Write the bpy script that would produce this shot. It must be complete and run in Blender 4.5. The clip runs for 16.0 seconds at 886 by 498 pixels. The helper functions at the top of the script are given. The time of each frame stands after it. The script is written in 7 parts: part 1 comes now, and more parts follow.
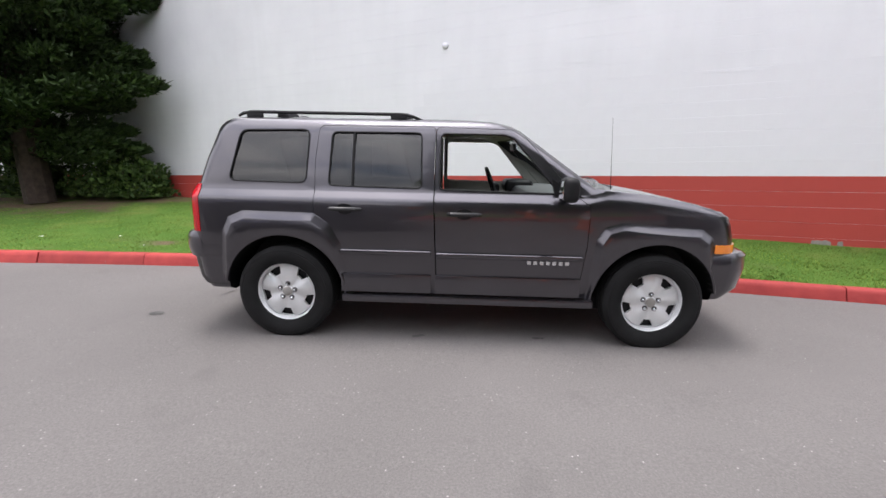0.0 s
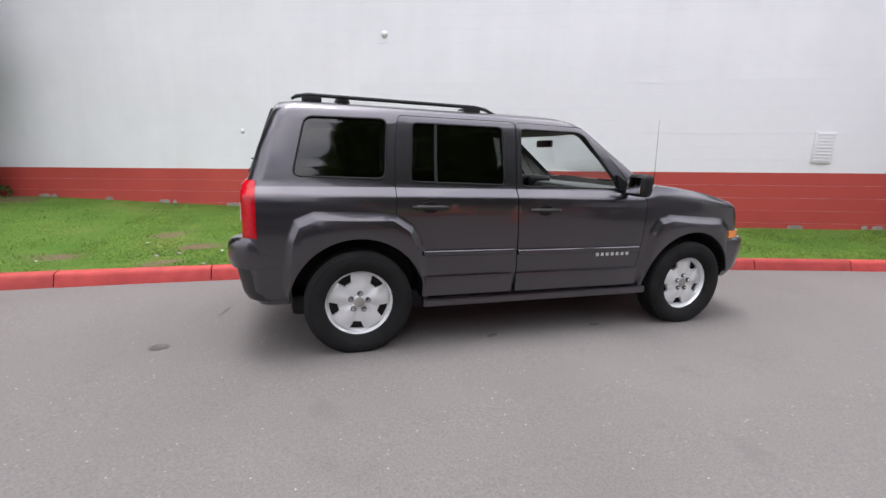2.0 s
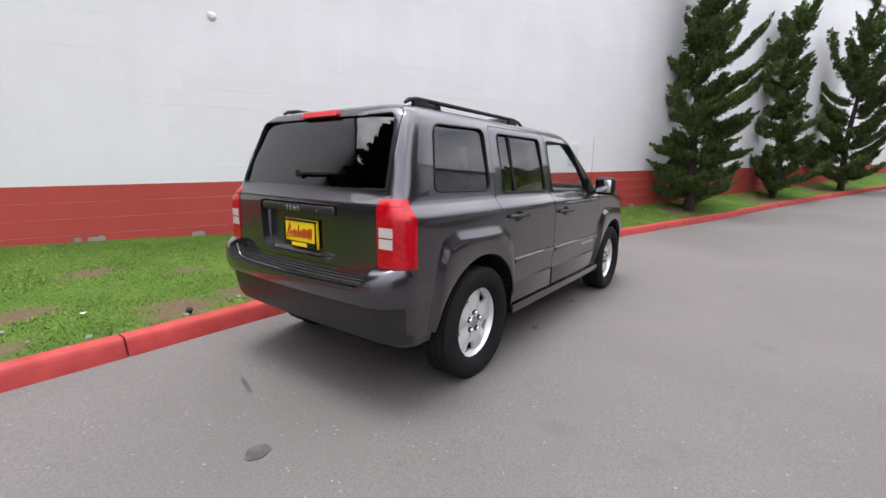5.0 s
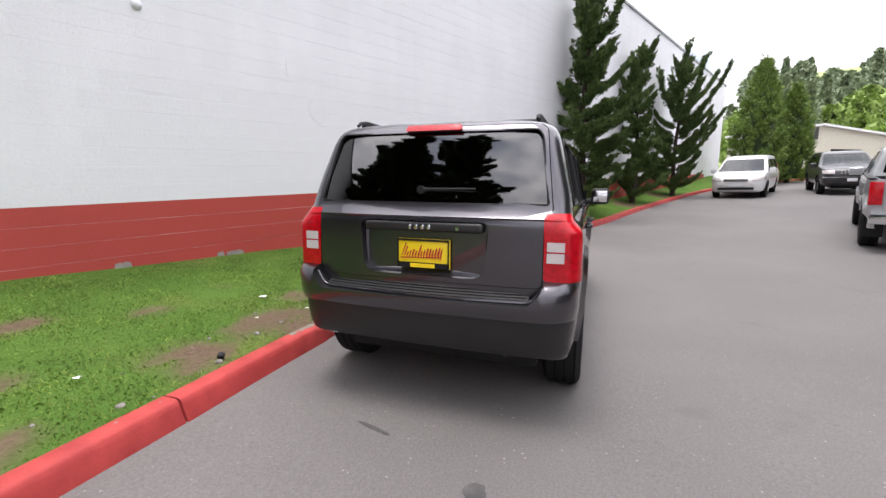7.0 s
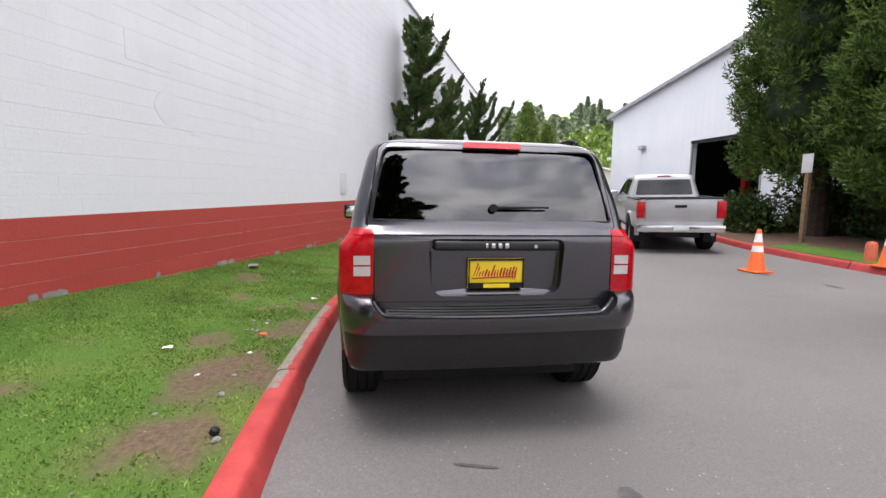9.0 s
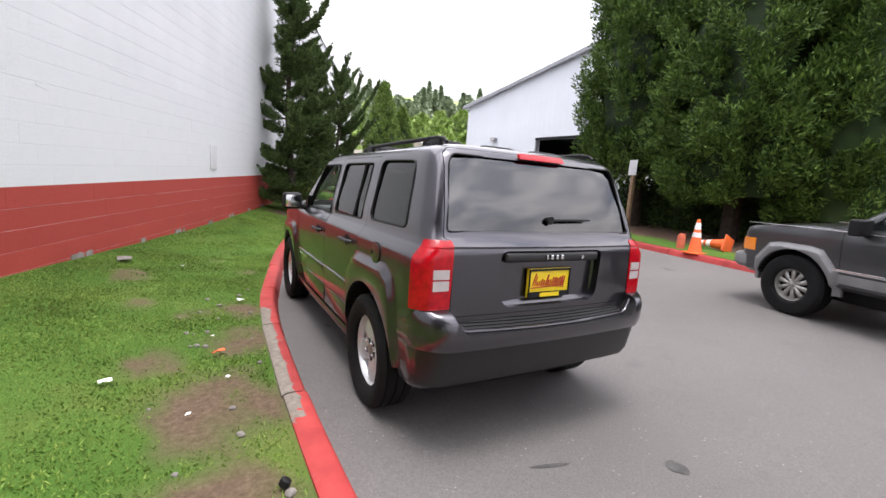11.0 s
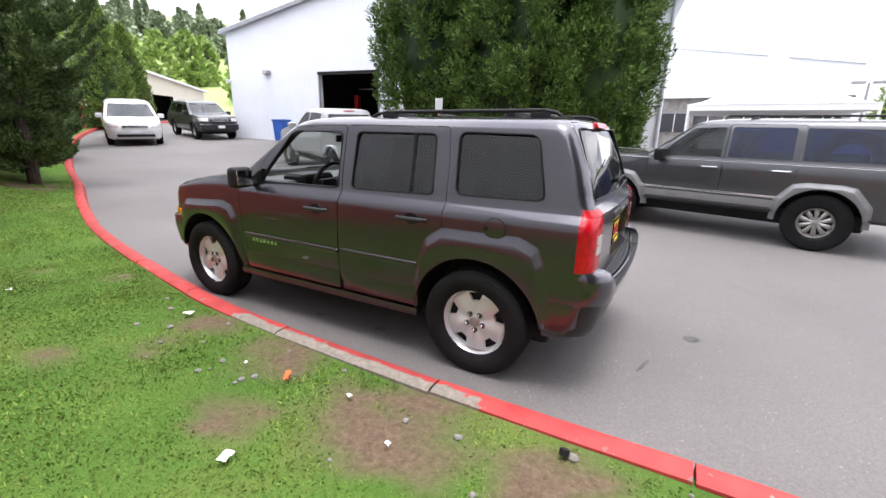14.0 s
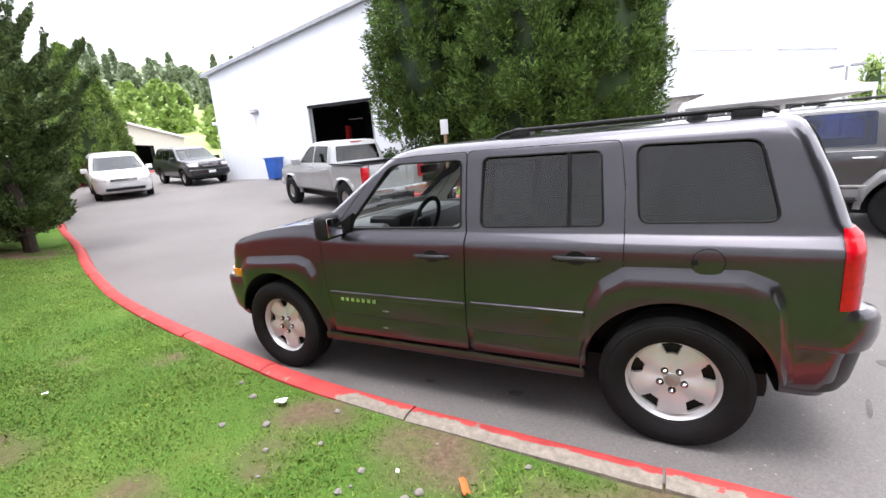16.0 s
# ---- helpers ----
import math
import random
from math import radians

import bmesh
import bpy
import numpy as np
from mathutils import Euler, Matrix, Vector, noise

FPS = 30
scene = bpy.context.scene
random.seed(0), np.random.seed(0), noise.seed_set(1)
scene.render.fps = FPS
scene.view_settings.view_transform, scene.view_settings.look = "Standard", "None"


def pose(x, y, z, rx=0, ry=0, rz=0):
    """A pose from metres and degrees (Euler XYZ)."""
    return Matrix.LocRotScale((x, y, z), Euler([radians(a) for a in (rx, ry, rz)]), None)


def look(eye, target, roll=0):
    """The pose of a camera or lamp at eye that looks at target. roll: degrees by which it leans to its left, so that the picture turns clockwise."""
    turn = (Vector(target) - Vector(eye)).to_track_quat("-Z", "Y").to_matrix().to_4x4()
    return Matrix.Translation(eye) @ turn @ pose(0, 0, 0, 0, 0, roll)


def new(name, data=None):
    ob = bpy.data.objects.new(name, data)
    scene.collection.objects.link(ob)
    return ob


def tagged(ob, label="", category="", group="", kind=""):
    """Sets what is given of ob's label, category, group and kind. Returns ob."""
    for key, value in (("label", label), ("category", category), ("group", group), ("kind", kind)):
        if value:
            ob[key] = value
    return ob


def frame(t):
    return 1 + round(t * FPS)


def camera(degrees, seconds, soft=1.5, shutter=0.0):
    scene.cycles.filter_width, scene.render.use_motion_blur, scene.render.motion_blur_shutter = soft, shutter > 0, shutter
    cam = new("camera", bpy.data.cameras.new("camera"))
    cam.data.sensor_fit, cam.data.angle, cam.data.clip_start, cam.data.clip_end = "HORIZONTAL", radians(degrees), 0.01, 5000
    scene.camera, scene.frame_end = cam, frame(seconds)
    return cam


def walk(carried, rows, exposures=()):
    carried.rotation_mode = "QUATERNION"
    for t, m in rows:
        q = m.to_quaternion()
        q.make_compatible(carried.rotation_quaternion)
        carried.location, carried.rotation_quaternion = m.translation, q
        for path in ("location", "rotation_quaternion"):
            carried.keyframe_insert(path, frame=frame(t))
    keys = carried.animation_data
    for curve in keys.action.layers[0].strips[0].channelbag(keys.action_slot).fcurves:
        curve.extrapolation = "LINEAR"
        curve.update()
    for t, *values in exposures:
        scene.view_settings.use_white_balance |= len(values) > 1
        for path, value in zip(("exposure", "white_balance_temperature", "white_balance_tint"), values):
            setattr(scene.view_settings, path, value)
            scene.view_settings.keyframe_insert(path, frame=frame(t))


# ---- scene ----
cam = camera(91.6, 16.0)
PATH = [
    (0, (-0.056, -3.777, 1.321), (-0.133, -1.821, 0.912), 1.1),
    (0.5, (-0.466, -3.773, 1.332), (-0.313, -1.815, 0.952), -0.4),
    (1, (-0.857, -3.688, 1.313), (-0.634, -1.735, 0.945), -0.2),
    (1.5, (-1.234, -3.593, 1.298), (-0.86, -1.665, 0.92), 1.4),
    (2, (-1.596, -3.477, 1.291), (-1.019, -1.609, 0.871), 2.1),
    (2.5, (-1.949, -3.278, 1.28), (-1.221, -1.482, 0.784), 3.1),
    (3, (-2.304, -3.076, 1.276), (-1.371, -1.37, 0.809), 2.6),
    (3.5, (-2.626, -2.869, 1.26), (-1.576, -1.224, 0.822), 2.2),
    (4, (-2.931, -2.621, 1.272), (-1.754, -1.056, 0.863), 0.3),
    (4.2, (-3.053, -2.532, 1.266), (-1.753, -1.063, 0.881), 0.4),
    (6.3, (-3.933, -1.322, 1.262), (-2.181, -0.412, 0.94), 1.5),
    (6.5, (-3.994, -1.186, 1.266), (-2.197, -0.357, 0.976), 1.4),
    (7, (-4.117, -0.853, 1.259), (-2.249, -0.204, 0.958), 0.4),
    (7.5, (-4.18, -0.5, 1.256), (-2.254, -0.03, 0.99), 1.4),
    (8, (-4.204, -0.108, 1.271), (-2.239, 0.142, 0.999), 1.5),
    (8.5, (-4.245, 0.263, 1.272), (-2.263, 0.173, 1.025), -0.2),
    (9, (-4.164, 0.596, 1.253), (-2.196, 0.314, 1.036), 0.9),
    (9.5, (-4.081, 0.919, 1.255), (-2.139, 0.514, 1.001), 1.9),
    (10, (-4.008, 1.216, 1.301), (-2.147, 0.547, 1.008), 3.7),
    (10.2, (-3.977, 1.295, 1.336), (-2.143, 0.547, 1.053), 4.0),
    (12.3, (-3.146, 2.448, 1.398), (-1.546, 1.297, 1.059), 3.4),
    (12.5, (-3.064, 2.565, 1.415), (-1.476, 1.397, 1.074), 3.4),
    (13, (-2.898, 2.837, 1.465), (-1.472, 1.48, 1.11), 2.9),
    (13.5, (-2.671, 3.012, 1.473), (-1.486, 1.445, 1.095), 3.5),
    (14, (-2.356, 3.081, 1.512), (-1.422, 1.394, 0.983), 1.0),
    (14.5, (-2.031, 3.155, 1.51), (-1.166, 1.443, 0.944), 1.6),
    (15, (-1.723, 3.159, 1.54), (-0.86, 1.453, 0.952), 0.9),
    (15.5, (-1.442, 3.089, 1.538), (-0.48, 1.428, 0.976), -2.3),
    (16, (-1.236, 3.002, 1.549), (-0.343, 1.267, 1.109), -4.6),
]
walk(cam, [(t, look(eye, target, roll)) for t, eye, target, roll in PATH],
     [(0, 1.04, 6450, 15), (4, 0.97, 6450, 15), (6.5, 0.99, 6500, 15), (9, 0.97, 6500, 15), (10, 0.97, 6500, 15), (12.5, 1.36, 6350, 15), (14, 1.38, 6350, 15), (16, 1.66, 6350, 15)])

# ---- world, sun, exposure ----
world = bpy.data.worlds.new("overcast_sky")
scene.world = world
world.use_nodes = True
wn, wl = world.node_tree.nodes, world.node_tree.links
wn.clear()
w_out, w_bg = wn.new("ShaderNodeOutputWorld"), wn.new("ShaderNodeBackground")
w_sky, w_co = wn.new("ShaderNodeTexSky"), wn.new("ShaderNodeTexCoord")
w_sky.sky_type, w_sky.sun_disc = "NISHITA", False
w_sky.sun_elevation, w_sky.sun_rotation = radians(80), radians(140)
w_noise, w_ramp, w_mix = wn.new("ShaderNodeTexNoise"), wn.new("ShaderNodeValToRGB"), wn.new("ShaderNodeMix")
w_map, w_scale = wn.new("ShaderNodeMapping"), wn.new("ShaderNodeMix")
w_map.inputs["Scale"].default_value = (1.0, 1.0, 2.4)
w_noise.inputs["Scale"].default_value, w_noise.inputs["Detail"].default_value = 2.6, 6.0
w_ramp.color_ramp.elements[0].position, w_ramp.color_ramp.elements[1].position = 0.24, 0.46
w_mix.data_type, w_scale.data_type, w_scale.blend_type = "RGBA", "RGBA", "MULTIPLY"
w_scale.inputs["Factor"].default_value = 1.0
w_scale.inputs["B"].default_value = (0.10, 0.10, 0.10, 1)
w_shade, w_tone = wn.new("ShaderNodeTexNoise"), wn.new("ShaderNodeValToRGB")
w_shade.inputs["Scale"].default_value, w_shade.inputs["Detail"].default_value = 4.2, 7.0
w_tone.color_ramp.elements[0].position, w_tone.color_ramp.elements[1].position = 0.36, 0.62
w_tone.color_ramp.elements[0].color, w_tone.color_ramp.elements[1].color = (0.72, 0.75, 0.82, 1), (1.34, 1.34, 1.34, 1)
wl.new(w_map.outputs["Vector"], w_shade.inputs["Vector"])
wl.new(w_shade.outputs["Fac"], w_tone.inputs["Fac"])
wl.new(w_tone.outputs["Color"], w_mix.inputs["B"])
wl.new(w_co.outputs["Generated"], w_map.inputs["Vector"])
wl.new(w_map.outputs["Vector"], w_noise.inputs["Vector"])
wl.new(w_noise.outputs["Fac"], w_ramp.inputs["Fac"])
wl.new(w_sky.outputs["Color"], w_scale.inputs["A"])
wl.new(w_scale.outputs["Result"], w_mix.inputs["A"])
wl.new(w_ramp.outputs["Color"], w_mix.inputs["Factor"])
# an overcast sky grows brighter towards the zenith
w_sep, w_up, w_lift = wn.new("ShaderNodeSeparateXYZ"), wn.new("ShaderNodeMapRange"), wn.new("ShaderNodeVectorMath")
w_up.inputs["From Min"].default_value, w_up.inputs["From Max"].default_value = 0.0, 1.0
w_up.inputs["To Min"].default_value, w_up.inputs["To Max"].default_value = 0.56, 1.85
w_lift.operation = "SCALE"
wl.new(w_co.outputs["Generated"], w_sep.inputs["Vector"])
wl.new(w_sep.outputs["Z"], w_up.inputs["Value"])
wl.new(w_mix.outputs["Result"], w_lift.inputs["Vector"])
wl.new(w_up.outputs["Result"], w_lift.inputs["Scale"])
wl.new(w_lift.outputs["Vector"], w_bg.inputs["Color"])
wl.new(w_bg.outputs["Background"], w_out.inputs["Surface"])
w_bg.inputs["Strength"].default_value = 0.86

sun = new("sun", bpy.data.lights.new("sun", "SUN"))
sun.data.energy, sun.data.angle, sun.data.color = 1.3, radians(20), (1.0, 0.97, 0.92)
sun.matrix_world = look((0, 0, 0), (0.12, -0.10, -1.0))


# ---- materials ----
def node_mat(name):
    m = bpy.data.materials.new(name)
    m.use_nodes = True
    nt = m.node_tree
    return m, nt, nt.nodes["Principled BSDF"]


def noise_node(nt, scale, detail=4.0, rough=0.55, coord="Object"):
    co, n = nt.nodes.new("ShaderNodeTexCoord"), nt.nodes.new("ShaderNodeTexNoise")
    n.inputs["Scale"].default_value, n.inputs["Detail"].default_value, n.inputs["Roughness"].default_value = scale, detail, rough
    nt.links.new(co.outputs[coord], n.inputs["Vector"])
    return n.outputs["Fac"]


def ramp_node(nt, fac, stops):
    r = nt.nodes.new("ShaderNodeValToRGB")
    e = r.color_ramp.elements
    while len(e) < len(stops):
        e.new(0.5)
    for k, (p, c) in zip(e, stops):
        k.position, k.color = p, (*c, 1) if len(c) == 3 else c
    nt.links.new(fac, r.inputs["Fac"])
    return r.outputs["Color"]


def grey(v):
    return (v, v, v)


def mix_node(nt, fac, a, b, blend="MIX"):
    m = nt.nodes.new("ShaderNodeMix")
    m.data_type, m.blend_type = "RGBA", blend
    for key, v in (("Factor", fac), ("A", a), ("B", b)):
        if isinstance(v, bpy.types.NodeSocket):
            nt.links.new(v, m.inputs[key])
        else:
            m.inputs[key].default_value = v if not isinstance(v, tuple) else (*v, 1)
    return m.outputs["Result"]


def bump_node(nt, bsdf, height, strength, distance):
    b = nt.nodes.new("ShaderNodeBump")
    b.inputs["Strength"].default_value, b.inputs["Distance"].default_value = strength, distance
    nt.links.new(height, b.inputs["Height"])
    nt.links.new(b.outputs["Normal"], bsdf.inputs["Normal"])


def plain(name, colour, rough=0.5, metal=0.0, coat=0.0, var=0.15, scale=6.0, bump=0.0, fine=60.0):
    """A surface with two scales of variation round one base colour."""
    m, nt, b = node_mat(name)
    lo, hi = tuple(c * (1 - var) for c in colour), tuple(min(1, c * (1 + var)) for c in colour)
    big = ramp_node(nt, noise_node(nt, scale), [(0.3, lo), (0.7, hi)])
    small = ramp_node(nt, noise_node(nt, fine), [(0.3, grey(1 - var * 0.5)), (0.7, grey(1.0))])
    nt.links.new(mix_node(nt, 1.0, big, small, "MULTIPLY"), b.inputs["Base Color"])
    b.inputs["Roughness"].default_value, b.inputs["Metallic"].default_value = rough, metal
    b.inputs["Coat Weight"].default_value, b.inputs["Coat Roughness"].default_value = coat, 0.03
    if bump:
        bump_node(nt, b, noise_node(nt, fine), bump, 0.01)
    return m


def car_paint(name, colour, metal=0.9, rough=0.40, coat=0.8, coat_rough=0.05):
    m, nt, b = node_mat(name)
    flake = ramp_node(nt, noise_node(nt, 900, 2), [(0.35, tuple(c * 0.75 for c in colour)), (0.65, tuple(c * 1.3 for c in colour))])
    dust = ramp_node(nt, noise_node(nt, 3.0), [(0.4, grey(0.92)), (0.7, grey(1.0))])
    nt.links.new(mix_node(nt, 1.0, flake, dust, "MULTIPLY"), b.inputs["Base Color"])
    b.inputs["Metallic"].default_value, b.inputs["Roughness"].default_value = metal, rough
    b.inputs["Coat Weight"].default_value, b.inputs["Coat Roughness"].default_value = coat, coat_rough
    return m


def glass(name, tint, gloss=0.045):
    """A thin pane: tinted see-through with a Fresnel gloss."""
    m, nt, b = node_mat(name)
    nt.nodes.remove(b)
    out = nt.nodes["Material Output"]
    tr, gl, lw, mx, pw, sc = (nt.nodes.new("ShaderNode" + k) for k in ("BsdfTransparent", "BsdfGlossy", "LayerWeight", "MixShader", "Math", "Math"))
    lw.inputs["Blend"].default_value = 0.5
    pw.operation, sc.operation = "POWER", "MULTIPLY_ADD"
    pw.inputs[1].default_value, sc.inputs[1].default_value, sc.inputs[2].default_value = 4.5, 0.85, gloss
    nt.links.new(lw.outputs["Facing"], pw.inputs[0])
    nt.links.new(pw.outputs["Value"], sc.inputs[0])
    tr.inputs["Color"].default_value = (*tint, 1)
    gl.inputs["Roughness"].default_value = 0.015
    nt.links.new(sc.outputs["Value"], mx.inputs["Fac"])
    nt.links.new(tr.outputs["BSDF"], mx.inputs[1])
    nt.links.new(gl.outputs["BSDF"], mx.inputs[2])
    nt.links.new(mx.outputs["Shader"], out.inputs["Surface"])
    return m


def leafy(name, dark, light, rough=0.6):
    """Foliage: colour varies from spray to spray."""
    m, nt, b = node_mat(name)
    g = nt.nodes.new("ShaderNodeNewGeometry")
    c = ramp_node(nt, g.outputs["Random Per Island"], [(0.0, dark), (0.6, tuple((p + q) / 2 for p, q in zip(dark, light))), (1.0, light)])
    patch = ramp_node(nt, noise_node(nt, 2.2), [(0.35, grey(0.6)), (0.65, grey(1.05))])
    nt.links.new(mix_node(nt, 1.0, c, patch, "MULTIPLY"), b.inputs["Base Color"])
    b.inputs["Roughness"].default_value = rough
    b.inputs["Specular IOR Level"].default_value = 0.25
    return m


def asphalt_mat():
    m, nt, b = node_mat("asphalt")
    base = ramp_node(nt, noise_node(nt, 0.35, 5), [(0.3, (0.116, 0.108, 0.104)), (0.7, (0.152, 0.142, 0.137))])
    grain = ramp_node(nt, noise_node(nt, 90, 3, 0.7), [(0.3, grey(0.76)), (0.5, grey(0.97)), (0.72, grey(1.2))])
    v = nt.nodes.new("ShaderNodeTexVoronoi")
    v.inputs["Scale"].default_value = 21
    co = nt.nodes.new("ShaderNodeTexCoord")
    nt.links.new(co.outputs["Object"], v.inputs["Vector"])
    chips = ramp_node(nt, v.outputs["Distance"], [(0.0, grey(1.0)), (0.13, grey(0.0))])
    sparse = ramp_node(nt, noise_node(nt, 5, 2), [(0.44, grey(0.0)), (0.62, grey(0.9))])
    c = mix_node(nt, 1.0, base, grain, "MULTIPLY")
    c = mix_node(nt, mix_node(nt, 1.0, chips, sparse, "MULTIPLY"), c, (0.50, 0.48, 0.46))
    damp = ramp_node(nt, noise_node(nt, 1.7, 6, 0.65), [(0.60, grey(1.0)), (0.72, grey(0.84))])
    c = mix_node(nt, 1.0, c, damp, "MULTIPLY")
    nt.links.new(c, b.inputs["Base Color"])
    b.inputs["Roughness"].default_value = 0.82
    bump_node(nt, b, noise_node(nt, 120, 3, 0.7), 0.5, 0.006)
    return m


def turf_mat():
    m, nt, b = node_mat("turf_soil")
    at = nt.nodes.new("ShaderNodeAttribute")
    at.attribute_name = "bare"
    green = ramp_node(nt, noise_node(nt, 1.3, 5), [(0.3, (0.062, 0.135, 0.022)), (0.55, (0.088, 0.165, 0.030)), (0.75, (0.150, 0.180, 0.048))])
    blades = ramp_node(nt, noise_node(nt, 70, 4, 0.7), [(0.3, grey(0.82)), (0.7, grey(1.1))])
    green = mix_node(nt, 1.0, green, blades, "MULTIPLY")
    soil = ramp_node(nt, noise_node(nt, 28, 5, 0.7), [(0.3, (0.085, 0.058, 0.038)), (0.7, (0.20, 0.142, 0.098))])
    nt.links.new(mix_node(nt, at.outputs["Fac"], green, soil), b.inputs["Base Color"])
    b.inputs["Roughness"].default_value = 0.95
    b.inputs["Specular IOR Level"].default_value = 0.1
    bump_node(nt, b, noise_node(nt, 60, 4, 0.7), 0.8, 0.02)
    return m


def kerb_mat():
    """Red paint worn off to bare concrete, mostly along the back edge."""
    m, nt, b = node_mat("kerb_red_paint")
    at, oi = nt.nodes.new("ShaderNodeAttribute"), nt.nodes.new("ShaderNodeObjectInfo")
    at.attribute_name = "worn"
    red = ramp_node(nt, noise_node(nt, 7, 5), [(0.3, (0.31, 0.026, 0.026)), (0.7, (0.43, 0.048, 0.042))])
    tone = ramp_node(nt, oi.outputs["Random"], [(0.0, grey(0.82)), (1.0, grey(1.08))])
    red = mix_node(nt, 1.0, red, tone, "MULTIPLY")
    stone = ramp_node(nt, noise_node(nt, 26, 5, 0.7), [(0.3, (0.13, 0.108, 0.085)), (0.7, (0.27, 0.235, 0.195))])
    add = nt.nodes.new("ShaderNodeMath")
    add.operation = "ADD"
    nt.links.new(at.outputs["Fac"], add.inputs[0])
    nt.links.new(noise_node(nt, 9, 6, 0.68), add.inputs[1])
    mask = ramp_node(nt, add.outputs["Value"], [(0.72, grey(0.0)), (0.76, grey(1.0))])
    nt.links.new(mix_node(nt, mask, red, stone), b.inputs["Base Color"])
    b.inputs["Roughness"].default_value = 0.7
    bump_node(nt, b, noise_node(nt, 45, 4, 0.7), 0.4, 0.006)
    return m


def wall_mat(name, lo, hi, bump=0.25):
    """Rolled masonry paint with faint streaks and roller marks."""
    m, nt, b = node_mat(name)
    base = ramp_node(nt, noise_node(nt, 0.8, 5), [(0.3, lo), (0.7, hi)])
    co, mp, n = nt.nodes.new("ShaderNodeTexCoord"), nt.nodes.new("ShaderNodeMapping"), nt.nodes.new("ShaderNodeTexNoise")
    mp.inputs["Scale"].default_value = (3.0, 3.0, 0.25)
    nt.links.new(co.outputs["Object"], mp.inputs["Vector"])
    nt.links.new(mp.outputs["Vector"], n.inputs["Vector"])
    n.inputs["Scale"].default_value = 1.6
    streak = ramp_node(nt, n.outputs["Fac"], [(0.35, grey(0.985)), (0.6, grey(1.0))])
    nt.links.new(mix_node(nt, 1.0, base, streak, "MULTIPLY"), b.inputs["Base Color"])
    b.inputs["Roughness"].default_value = 0.72
    bump_node(nt, b, noise_node(nt, 30, 5, 0.7), bump * 1.6, 0.012)
    return m


